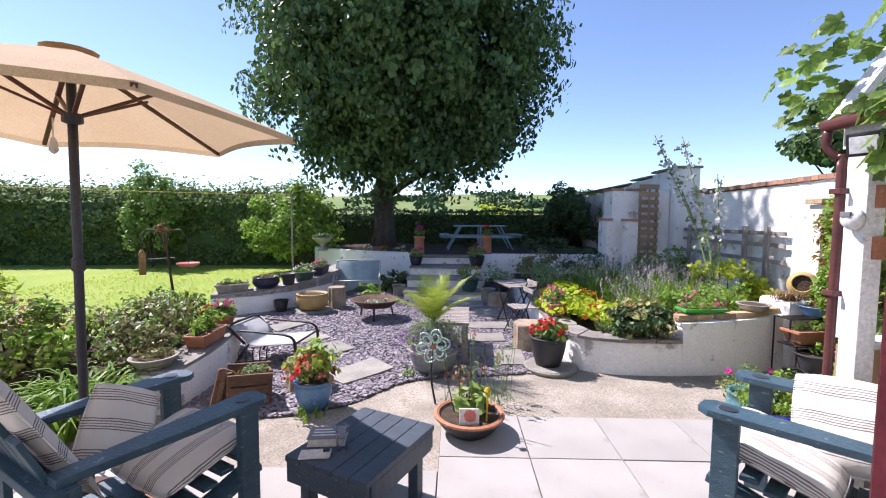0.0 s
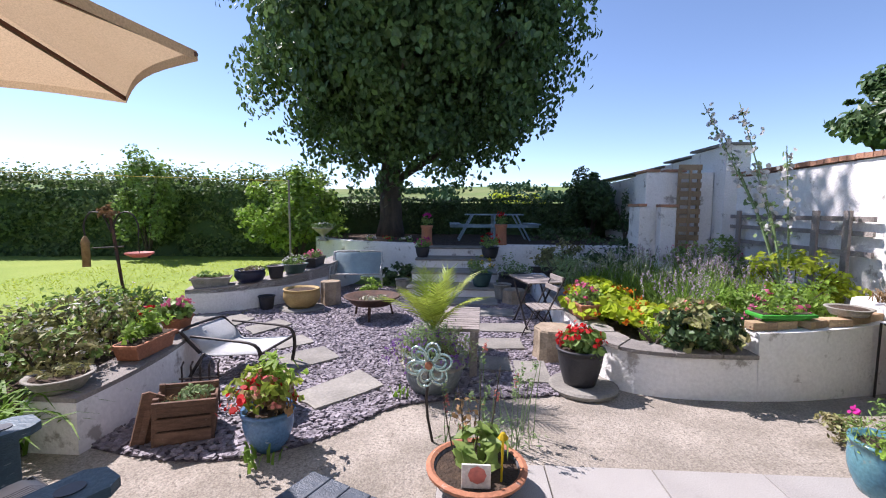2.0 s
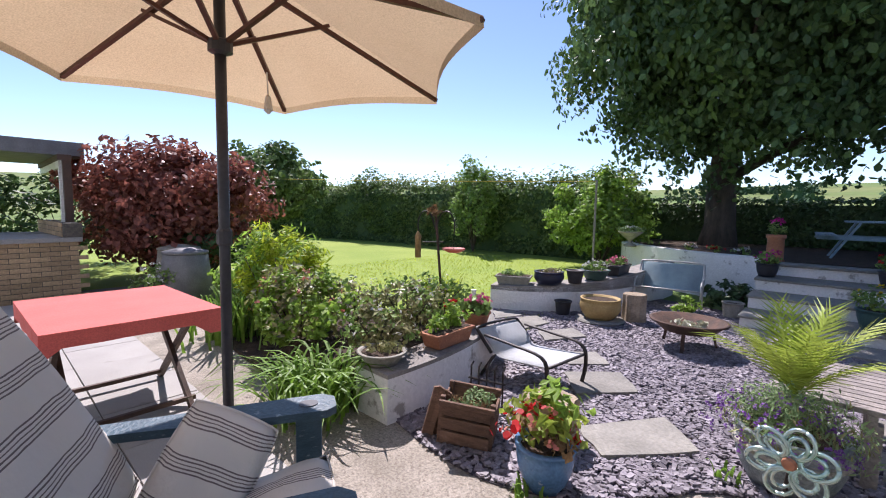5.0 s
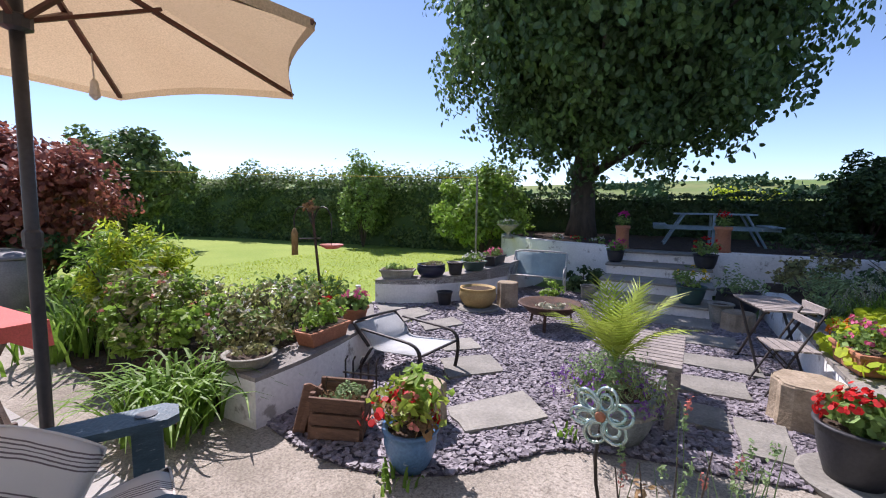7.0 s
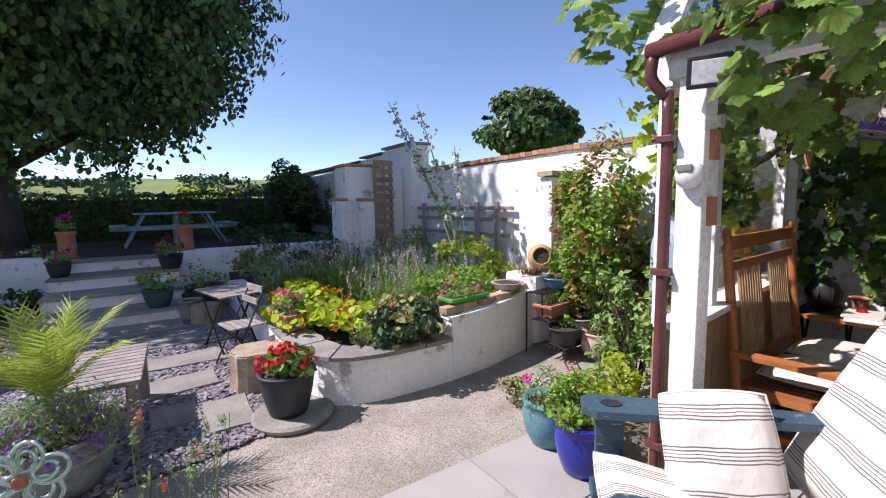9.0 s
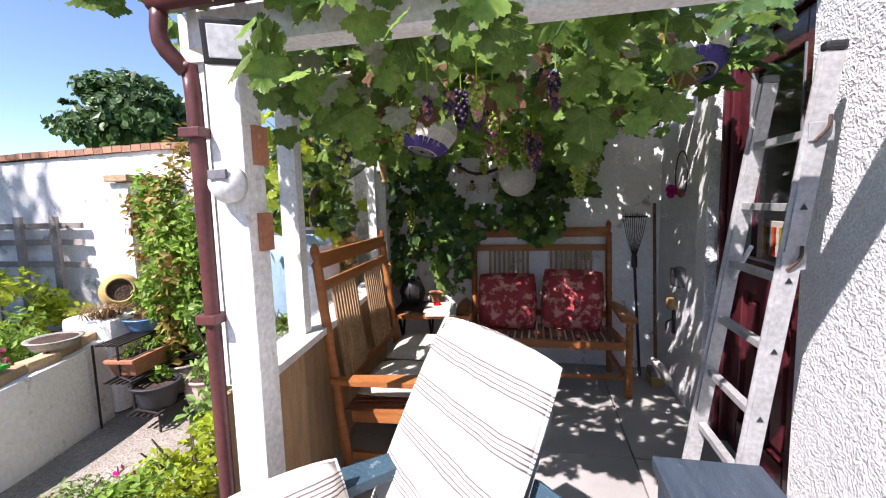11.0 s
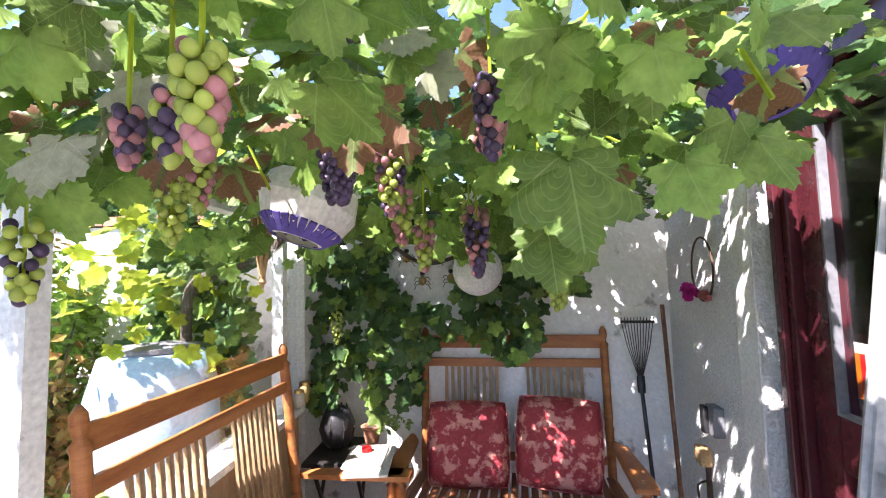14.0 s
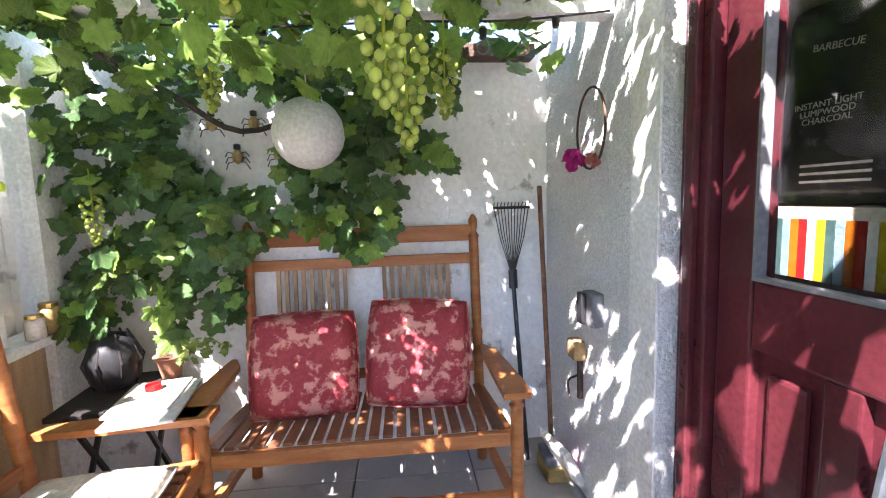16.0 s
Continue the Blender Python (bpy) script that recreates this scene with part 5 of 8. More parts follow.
for k in range(4):
    a = k * math.pi / 2
    part("base_scroll", tube(bmesh.new(), [(0.12 * math.cos(a) + 0.06 * math.cos(q), 0.12 * math.sin(a) + 0.06 * math.sin(q), 0.058) for q in np.linspace(0, math.tau, 13)], 0.012, 6), M["rust"], o, "cast scroll on the base")
part("base_socket", lathe(bmesh.new(), [(0.045, 0.05), (0.036, 0.09), (0.03, 0.30), (0.022, 0.30)], 14), M["iron"], o, "", True)
part("collar", lathe(bmesh.new(), [(0.022, 0), (0.03, 0.01), (0.03, 0.06), (0.022, 0.07)], 12, Matrix.Translation((0, 0, 1.28))), M["pole"], o)
part("runner", lathe(bmesh.new(), [(0.022, 0), (0.045, 0.01), (0.045, 0.05), (0.022, 0.06)], 12, Matrix.Translation((0, 0, 2.02))), M["pole"], o)
TIPS = [(1.05 * math.cos(radians(a)), 1.05 * math.sin(radians(a)), 2.04) for a in (22, 81, 140, 200, 261, 321)]
bm = bmesh.new()
top = bm.verts.new((0, 0, 2.39))
n = 8
rows = []
for k in range(6):
    a, b = Vector(TIPS[k]), Vector(TIPS[(k + 1) % 6])
    line = []
    for j in range(n):
        p = a.lerp(b, j / n)
        sag = math.sin(math.pi * j / n)
        p = Vector((p.x * (1 - 0.05 * sag), p.y * (1 - 0.05 * sag), p.z + 0.02 * sag))
        line.append(p)
    rows.append(line)
edge = [p for r in rows for p in r]
rings = []
for s in (0.25, 0.5, 0.75, 1.0):
    rings.append([bm.verts.new((p.x * s, p.y * s, 2.39 + (p.z - 2.39) * s + 0.05 * s * (1 - s))) for p in edge])
m_ = len(edge)
for k in range(m_):
    bm.faces.new((top, rings[0][k], rings[0][(k + 1) % m_]))
for a, b in zip(rings, rings[1:]):
    for k in range(m_):
        bm.faces.new((a[k], b[k], b[(k + 1) % m_], a[(k + 1) % m_]))
low = [bm.verts.new((p.x * 1.003, p.y * 1.003, p.z - 0.035)) for p in edge]
for k in range(m_):
    bm.faces.new((rings[-1][k], low[k], low[(k + 1) % m_], rings[-1][(k + 1) % m_]))
canopy = part("canopy", bm, M["canvas"], o, "stretched sand-coloured canvas")
part("vent", lathe(bmesh.new(), [(0.12, 2.379), (0.07, 2.388), (0.02, 2.393)], 12), M["canvas"], canopy, "small raised vent cap")
for t in TIPS:
    rib = part("rib", bar(bmesh.new(), (0, 0, 2.36), (t[0], t[1], t[2] - 0.015), 0.022, 0.016), M["rib"], o)
    part("strut", bar(bmesh.new(), (0, 0, 2.05), (t[0] * 0.42, t[1] * 0.42, 2.245), 0.018, 0.014), M["rib"], rib)
part("cord", tube(bmesh.new(), [(-0.5, 0.42, 2.15), (-0.51, 0.43, 2.02)], 0.004, 5), M["linen"], o)
part("tassel", lathe(bmesh.new(), [(0.006, 0.0), (0.025, 0.02), (0.015, 0.09), (0.004, 0.10)], 8, Matrix.Translation((-0.51, 0.43, 1.93))), M["linen"], o, "pale hanging tassel")
tagged(o, "open sand-coloured garden parasol on a dark pole", "parasol")

# folding table with a coral cloth
o = empty("folding_table", pose(-3.55, 1.86, 0.012, 0, 0, 2))
for k in range(6):
    part("slat", boxbm(-0.55, -0.42 + k * 0.14, 0.70, 0.55, -0.30 + k * 0.14, 0.722), M["dark_wood"], o)
for s in (-1, 1):
    part("leg", bar(bmesh.new(), (-0.42, s * 0.36, 0.0), (0.40, s * 0.36, 0.70), 0.05, 0.03, (0, 1, 0)), M["dark_wood"], o)
    part("leg", bar(bmesh.new(), (0.42, s * 0.32, 0.0), (-0.40, s * 0.32, 0.70), 0.05, 0.03, (0, 1, 0)), M["dark_wood"], o)
    part("stretcher", bar(bmesh.new(), (s * 0.36, -0.36, 0.06), (s * 0.36, 0.36, 0.06), 0.03), M["dark_wood"], o)
tagged(o, "dark wooden folding table with crossed legs", "table")
bm = bmesh.new()
rows = []
pts_top = [(-0.60, -0.47), (0.60, -0.47), (0.60, 0.47), (-0.60, 0.47)]
ringA, ringB = [], []
for (x1, y1), (x2, y2) in zip(pts_top, pts_top[1:] + pts_top[:1]):
    for k in range(10):
        t = k / 10
        x, y = x1 + (x2 - x1) * t, y1 + (y2 - y1) * t
        ringA.append(bm.verts.new((x, y, 0.735)))
        wv = 0.012 * math.sin(k * 2.1 + x1 * 3)
        drop = 0.09 + (0.07 if k in (0, 9) else 0.0)
        ringB.append(bm.verts.new((x * (1.012 + wv), y * (1.012 + wv), 0.735 - drop)))
bm.faces.new(ringA)
for k in range(40):
    bm.faces.new((ringA[k], ringB[k], ringB[(k + 1) % 40], ringA[(k + 1) % 40]))
cl = part("tablecloth", bm, M["red_cloth"])
cl.matrix_basis = pose(-3.55, 1.86, 0.012, 0, 0, 2)
tagged(cl, "coral red cloth draped over the folding table", "tablecloth")
o = empty("dining_chair", pose(-3.05, 0.95, 0.012, 0, 0, -10))
for s in (-1, 1):
    part("leg", boxbm(s * 0.22 - 0.02, -0.22, 0, s * 0.22 + 0.02, -0.18, 0.62), M["dark_wood"], o)
    part("leg", boxbm(s * 0.22 - 0.02, 0.2, 0, s * 0.22 + 0.02, 0.24, 0.42), M["dark_wood"], o)
    part("arm", boxbm(s * 0.24 - 0.03, -0.25, 0.62, s * 0.24 + 0.03, 0.25, 0.645, bevel=0.005), M["dark_wood"], o)
part("seat", boxbm(-0.24, -0.24, 0.42, 0.24, 0.24, 0.45, bevel=0.005), M["dark_wood"], o)
tagged(o, "dark wooden armchair beside the folding table", "chair")


# ---------- porch ----------
def sidew(x, off=0.0):
    """The porch's glazed side runs slightly askew."""
    return 2.32 + (x - 2.45) * 0.11 + off


porch = setting(empty("porch_frame"), "white painted timber porch frame with a glass roof", "porch")
part("post", boxbm(2.40, 2.09, 0, 2.50, 2.20, 1.98, bevel=0.006), M["white_paint"], porch, "white corner post with flaking paint")
part("post", boxbm(2.39, 0.22, 0, 2.47, 0.30, 1.98, bevel=0.006), M["white_paint"], porch)
part("header", boxbm(2.39, 0.215, 1.981, 2.49, 2.24, 2.13), M["white_paint"], porch, "white beam over the open front")
bm = bmesh.new()
bar(bm, (2.5, sidew(2.5), 2.06), (5.2, sidew(5.2), 2.06), 0.08, 0.15, (0, 0, 1))
part("side_header", bm, M["white_paint"], porch)
part("sill", bar(bmesh.new(), (2.60, sidew(2.60) - 0.03, 0.86), (5.2, sidew(5.2), 0.86), 0.16, 0.035), M["white_paint"], porch, "painted window sill")
part("mullion", bar(bmesh.new(), (4.62, sidew(4.62), 0.88), (4.62, sidew(4.62), 1.99), 0.07, 0.05), M["white_paint"], porch)
part("mullion", bar(bmesh.new(), (4.92, sidew(4.92), 0.0), (4.92, sidew(4.92), 1.99), 0.11, 0.08), M["white_paint"], porch)
part("mullion", bar(bmesh.new(), (3.15, sidew(3.15), 0.88), (3.15, sidew(3.15), 1.99), 0.09, 0.06), M["white_paint"], porch)
# added panel: covers the sunlit end wall with a face turned from the sun
part("shade_board", bar(bmesh.new(), (4.965, sidew(4.965), 0.995), (5.2, sidew(5.2), 0.995), 0.05, 1.99, (0, 0, 1)), M["white_paint"], porch, "painted panel added to put the corner in shade")
part("window_frame", bar(bmesh.new(), (2.54, sidew(2.54), 0.88), (2.54, sidew(2.54), 1.99), 0.05, 0.04), M["white_paint"], porch)
for k in range(17):
    x = 2.52 + k * 0.155
    part("board", bar(bmesh.new(), (x + 0.075, sidew(x + 0.075), 0.0), (x + 0.075, sidew(x + 0.075), 0.84), 0.148, 0.022, (0, 1, 0)), M["board"], porch)
for a, b in ((2.58, 4.58), (4.66, 4.86)):
    g = part("pane", bar(bmesh.new(), (a, sidew(a), 1.49), (b, sidew(b), 1.49), 0.006, 1.20, (0, 0, 1)), M["glass"], porch, "clear window pane")
    g.visible_shadow = False
for k, z in enumerate((1.43, 1.70)):
    part("bracket", boxbm(2.44, 2.074, z - 0.06, 2.50, 2.089, z + 0.06), M["terracotta"], porch, "red-brown painted block")
# roof: steep glass front, then a shallow top back to the end wall
RX, RZ = 2.86, 2.72
for k in range(4):
    y = 0.25 + k * 0.68
    part("rafter", bar(bmesh.new(), (2.42, y, 2.15), (RX, y, RZ), 0.04, 0.06, (0, 1, 0)), M["white_paint"], porch)
    part("rafter", bar(bmesh.new(), (RX, y, RZ), (5.35, y, 2.60), 0.04, 0.06, (0, 1, 0)), M["white_paint"], porch)
part("verge", bar(bmesh.new(), (2.36, 2.28, 2.10), (RX, 2.36, RZ), 0.03, 0.12, (0, 1, 0)), M["white_paint"], porch, "white verge board")
part("verge", bar(bmesh.new(), (RX, 2.36, RZ), (5.35, 2.72, 2.60), 0.03, 0.12, (0, 1, 0)), M["white_paint"], porch, "white verge board")
part("ridge", boxbm(RX - 0.03, 0.215, RZ - 0.03, RX + 0.03, 2.34, RZ + 0.03), M["white_paint"], porch)
M["roof_glass"] = glass("roof_glass", (0.86, 0.88, 0.92))
bm = bmesh.new()
bm.faces.new([bm.verts.new(v) for v in ((2.40, 0.215, 2.19), (2.40, 2.26, 2.19), (RX - 0.02, 2.34, RZ + 0.04), (RX - 0.02, 0.215, RZ + 0.04))])
g = part("roof_pane", bm, M["roof_glass"], porch, "clear roof glazing")
g.visible_shadow = False
bm = bmesh.new()
bm.faces.new([bm.verts.new(v) for v in ((RX, 0.215, RZ + 0.05), (RX, 2.34, RZ + 0.05), (5.35, 2.7, 2.65), (5.35, 0.215, 2.65))])
g = part("roof_pane", bm, M["roof_glass"], porch, "clear roof glazing")
g.visible_shadow = False
part("inner_beam", boxbm(4.45, 0.215, 2.04, 4.53, 2.45, 2.14), M["white_paint"], porch, "white inner beam")
part("wall_plate", boxbm(5.10, 0.30, 2.10, 5.197, 1.35, 2.165, bevel=0.004), M["dark_wood"], porch, "old brown board on top of the wall")
# gutter and downpipe
gut = setting(empty("gutter"), "maroon plastic gutter and downpipe on the porch", "gutter")
part("channel", tube(bmesh.new(), [(2.335, 0.22, 2.12), (2.335, 2.30, 2.10)], 0.036, 12), M["maroon_pipe"], gut, "", True)
part("downpipe", tube(bmesh.new(), smooth_path([(2.335, 2.28, 2.08), (2.335, 2.285, 1.99), (2.37, 2.25, 1.92), (2.385, 2.235, 1.85), (2.385, 2.235, 1.0), (2.385, 2.235, 0.0)], 3), 0.024, 10), M["maroon_pipe"], gut, "", True)
for z in (0.35, 1.15, 1.72):
    part("clip", boxbm(2.35, 2.198, z, 2.42, 2.27, z + 0.03, bevel=0.004), M["maroon_pipe"], gut)
o = empty("flood_lamp", pose(2.345, 2.06, 1.965, 12, 0, -62))
part("housing", boxbm(-0.075, -0.02, -0.06, 0.075, 0.03, 0.06, bevel=0.008), M["plastic_black"], o)
part("lens", boxbm(-0.058, -0.026, -0.043, 0.058, -0.0205, 0.043, bevel=0.003), M["lamp_front"], o, "white unlit front")
part("arm", boxbm(0.02, 0.031, -0.02, 0.05, 0.12, 0.02), M["plastic_black"], o)
tagged(o, "black flood lamp with a white front under the eave", "lamp")
o = empty("sensor_box", pose(2.396, 2.13, 1.58, 0, 0, -90))
part("body", lathe(bmesh.new(), [(0.004, 0), (0.055, 0.005), (0.058, 0.03), (0.04, 0.06), (0.004, 0.065)], 20, pose(0, 0, 0, 90, 0, 0)), M["plastic_white"], o, "", True)
part("display", boxbm(-0.03, -0.07, 0.012, 0.03, -0.058, 0.04, bevel=0.003), M["plastic_grey"], o, "small grey window")
tagged(o, "round white plastic alarm unit on the post", "alarm unit")

# maroon porch door
door = setting(empty("door_porch"), "glossy maroon door with a large pane and moulded panels", "door")
for x0, x1 in ((4.03, 4.148), (3.192, 3.30)):
    part("frame", boxbm(x0, 0.02, 0, x1, 0.15, 2.395, bevel=0.008), M["maroon"], door)
    part("frame_bead", boxbm(x0 + 0.03, 0.15, 0, x0 + 0.07, 0.175, 2.395, bevel=0.006), M["maroon"], door)
part("frame", boxbm(3.30, 0.02, 2.29, 4.03, 0.15, 2.395, bevel=0.008), M["maroon"], door)
part("stile", boxbm(3.90, 0.05, 0.02, 4.025, 0.115, 2.285, bevel=0.008), M["maroon"], door)
part("stile", boxbm(3.305, 0.05, 0.02, 3.42, 0.115, 2.285, bevel=0.008), M["maroon"], door)
for z0, z1 in ((0.02, 0.22), (0.98, 1.16), (2.14, 2.285)):
    part("rail", boxbm(3.42, 0.05, z0, 3.90, 0.115, z1, bevel=0.008), M["maroon"], door)
part("rail", boxbm(3.62, 0.05, 0.22, 3.70, 0.115, 0.98, bevel=0.006), M["maroon"], door)
for x0, x1 in ((3.42, 3.62), (3.70, 3.90)):
    part("panel", boxbm(x0, 0.06, 0.22, x1, 0.085, 0.98), M["maroon"], door)
    part("raised_field", boxbm(x0 + 0.045, 0.085, 0.27, x1 - 0.045, 0.105, 0.93, bevel=0.012), M["maroon"], door, "raised moulded field")
g = part("pane", boxbm(3.425, 0.078, 1.165, 3.895, 0.086, 2.135), M["glass"], door, "clear glass pane")
g.visible_shadow = False
for x0, x1, z0, z1 in ((3.42, 3.43, 1.16, 2.14), (3.89, 3.90, 1.16, 2.14), (3.43, 3.89, 1.16, 1.170)):
    part("glazing_bead", boxbm(x0, 0.087, z0, x1, 0.118, z1), M["plastic_grey"], door, "grey glazing strip")
part("handle", tube(bmesh.new(), smooth_path([(3.36, 0.115, 1.06), (3.36, 0.165, 1.06), (3.46, 0.17, 1.06)], 3), 0.01, 8), M["brass"], door, "brass lever")
setting(part("door_reveal", boxbm(4.152, 0.211, 0, 4.31, 0.219, 2.4), M["white_paint"]), "smooth white band beside the door", "trim")
# shelf behind the glass with a charcoal bag and striped cloth
o = setting(empty("room_shelf"), "shelf behind the door with a striped cloth edge", "shelf")
part("board", boxbm(3.0, -0.62, 1.30, 4.6, -0.2, 1.335), M["linen"], o)
for k in range(56):
    part("stripe", boxbm(3.0 + k * 0.028, -0.205, 1.12, 3.026 + k * 0.028, -0.195, 1.3), [L["f_yellow"], M["ivory"], L["f_red"], L["f_orange"], M["blue_paint"], M["green_pot"]][k % 6], o, "bright cloth stripe")
part("support", boxbm(3.0, -0.62, 0, 3.05, -0.21, 1.3), M["linen"], o)
part("support", boxbm(4.5, -0.62, 0, 4.55, -0.21, 1.3), M["linen"], o)
o = empty("charcoal_bag", pose(4.10, -0.38, 1.337, 0, 0, 6))
bm = boxbm(-0.20, -0.09, 0, 0.20, 0.09, 0.62, bevel=0.05)
for v in bm.verts:
    v.co.x *= 1 - 0.25 * max(0, v.co.z - 0.42) / 0.2
    v.co.y += 0.01 * noise.noise((v.co.x * 9, v.co.z * 9, 0))
part("sack", bm, M["plastic_black"], o, "", True)


def lettering(text, size, parent, m, mat, name="lettering"):
    cu = bpy.data.curves.new(name, "FONT")
    cu.body, cu.size, cu.align_x, cu.extrude = text, size, "CENTER", 0.0006
    cu.space_line = 0.9
    ob = new(name, cu)
    cu.materials.append(mat)
    ob.parent = parent
    ob.matrix_basis = m
    return ob


lettering("BARBECUE", 0.030, o, pose(0.0, 0.094, 0.46, 90, 0, 180) @ pose(0, 0, 0, 0, 0, -8), M["ivory"])
lettering("INSTANT LIGHT\nLUMPWOOD\nCHARCOAL", 0.027, o, pose(0.02, 0.094, 0.30, 90, 0, 180), M["ivory"])
for k in range(3):
    part("print_bar", boxbm(-0.11, 0.0935, 0.12 - k * 0.025, 0.09, 0.0945, 0.128 - k * 0.025), M["ivory"], o)
tagged(o, "black sack of barbecue charcoal behind the door glass", "sack")
o = empty("paper_roll", Matrix.Translation((3.80, -0.34, 1.337)))
part("roll", lathe(bmesh.new(), [(0.02, 0), (0.07, 0), (0.07, 0.24), (0.02, 0.24)], 18), M["ivory"], o, "", True)
tagged(o, "white paper roll on the shelf", "paper roll")


def turned(bm, p, h, r, seg=12):
    """A turned post with beads and a ball finial."""
    prof = [(r, 0), (r, h * 0.2), (r * 1.15, h * 0.22), (r, h * 0.24), (r, h * 0.5), (r * 1.15, h * 0.52), (r * 0.9, h * 0.54), (r, h * 0.56), (r, h * 0.9), (r * 1.2, h * 0.915), (r * 0.6, h * 0.93), (r * 0.95, h * 0.955), (r * 0.9, h * 0.98), (r * 0.3, h)]
    return lathe(bm, prof, seg, Matrix.Translation(p))


def bench(m, label):
    """Faces -y: high back of two rails over cane spindles, slatted seat, flat arms, rockers' stretcher."""
    o = empty("porch_bench", m)
    w, d = 1.17, 0.50
    lean = Matrix.Rotation(math.radians(-6), 4, "X")
    for s in (-1, 1):
        bm = turned(bmesh.new(), (0, 0, 0), 1.31, 0.026)
        bmesh.ops.transform(bm, matrix=Matrix.Translation((s * w / 2, 0.0, 0)) @ lean, verts=bm.verts[:])
        part("back_post", bm, M["oak"], o, "", True)
        bm = turned(bmesh.new(), (s * (w / 2 + 0.06), -d, 0), 0.585, 0.027)
        part("front_post", bm, M["oak"], o, "", True)
        bm = bmesh.new()
        x = s * (w / 2 + 0.05)
        polyslab(bm, [(x - 0.055, -d - 0.06), (x + 0.055, -d - 0.06), (x + 0.06, -d + 0.05), (x + 0.03, -0.05), (x - 0.02, 0.05), (x - 0.045, 0.05), (x - 0.055, -0.1)], 0.586, 0.612)
        part("arm", bm, M["oak"], o, "flat shaped arm")
        part("side_rail", bar(bmesh.new(), (s * (w / 2 + 0.03), -d, 0.40), (s * w / 2, -0.03, 0.38), 0.03, 0.06), M["oak"], o)
        part("side_stretcher", bar(bmesh.new(), (s * (w / 2 + 0.03), -d, 0.16), (s * w / 2, -0.02, 0.16), 0.03, 0.04), M["oak"], o)

    def back(z):
        return -math.sin(math.radians(-6)) * z

    part("top_rail", boxbm(-w / 2, back(1.21) - 0.012, 1.165, w / 2, back(1.21) + 0.012, 1.25, bevel=0.006), M["oak"], o, "curved top rail")
    part("upper_rail", boxbm(-w / 2, back(1.07) - 0.012, 1.045, w / 2, back(1.07) + 0.012, 1.10, bevel=0.005), M["oak"], o)
    part("lower_rail", boxbm(-w / 2, back(0.50) - 0.012, 0.47, w / 2, back(0.50) + 0.012, 0.52, bevel=0.005), M["oak"], o)
    for c in (-0.27, 0.27):
        for k in range(9):
            x = c + (k - 4) * 0.042
            part("spindle", bar(bmesh.new(), (x, back(0.5), 0.515), (x, back(1.05), 1.05), 0.02, 0.014, (0, 1, 0)), M["cane"], o)
    part("front_rail", boxbm(-w / 2 - 0.03, -d - 0.015, 0.365, w / 2 + 0.03, -d + 0.015, 0.425, bevel=0.005), M["oak"], o)
    part("stretcher", tube(bmesh.new(), [(-w / 2 - 0.03, -d, 0.15), (-0.2, -d, 0.15), (-0.15, -d, 0.15), (0, -d, 0.15), (0.15, -d, 0.15), (0.2, -d, 0.15), (w / 2 + 0.03, -d, 0.15)], [0.016, 0.016, 0.026, 0.02, 0.026, 0.016, 0.016], 10), M["oak"], o, "turned front stretcher", True)
    for k in range(21):
        x = -w / 2 + 0.02 + k * (w - 0.04) / 20
        part("seat_slat", bar(bmesh.new(), (x, -d + 0.02, 0.43), (x, 0.02, 0.40), 0.040, 0.014), M["oak_dark"], o)
    return tagged(o, label, "bench", "porch benches")


B1 = pose(3.86, 2.26, 0.012, 0, 0, 3.5)
B2 = pose(5.05, 1.21, 0.012, 0, 0, -90)
bench(B1, "varnished wooden two-seat bench with a pale cushioned seat under the window")
bench(B2, "varnished wooden two-seat bench with red cushions against the end wall")
pad("seat_pad", B1 @ pose(-0.28, -0.25, 0.47), (0.50, 0.46, 0.07), M["linen"], "faded beige seat pad on the bench")
pad("seat_pad", B1 @ pose(0.28, -0.25, 0.47), (0.52, 0.46, 0.07), M["linen"], "worn cream seat pad in sunlight on the bench")
pad("damask_cushion", B2 @ pose(-0.27, -0.17, 0.645, 72, 0, 4), (0.49, 0.49, 0.16), M["damask"], "plump red damask cushion with a leaf pattern")
pad("damask_cushion", B2 @ pose(0.26, -0.17, 0.67, 72, 3, -3), (0.49, 0.51, 0.16), M["damask"], "creased red damask cushion leaning on the bench back")

o = empty("plinth_table", Matrix.Translation((2.6, 0.67, 0.012)))
part("top", boxbm(-0.19, -0.17, 0.545, 0.19, 0.17, 0.588, bevel=0.005), M["slate_wood"], o)
for s in (-1, 1):
    part("side_panel", boxbm(s * 0.165 - 0.015, -0.15, 0, s * 0.165 + 0.015, 0.15, 0.544), M["slate_wood"], o)
part("back_panel", boxbm(-0.149, -0.15, 0.02, 0.149, -0.12, 0.544), M["slate_wood"], o)
tagged(o, "dark slate painted wooden side table beside the ladder", "table")

# small table with lantern and papers between the benches
o = empty("side_table", pose(4.86, 2.28, 0.012, 0, 0, 6))
part("top", boxbm(-0.22, -0.17, 0.56, 0.22, 0.17, 0.585, bevel=0.006), M["iron"], o)
for s in (-1, 1):
    part("leg", bar(bmesh.new(), (s * 0.18, -0.13, 0), (-s * 0.16, -0.13, 0.56), 0.018), M["iron"], o)
    part("leg", bar(bmesh.new(), (s * 0.18, 0.13, 0), (-s * 0.16, 0.13, 0.56), 0.018), M["iron"], o)
tagged(o, "small dark folding table in the porch corner", "table")
o = empty("lantern", Matrix.Translation((4.92, 2.33, 0.6)))
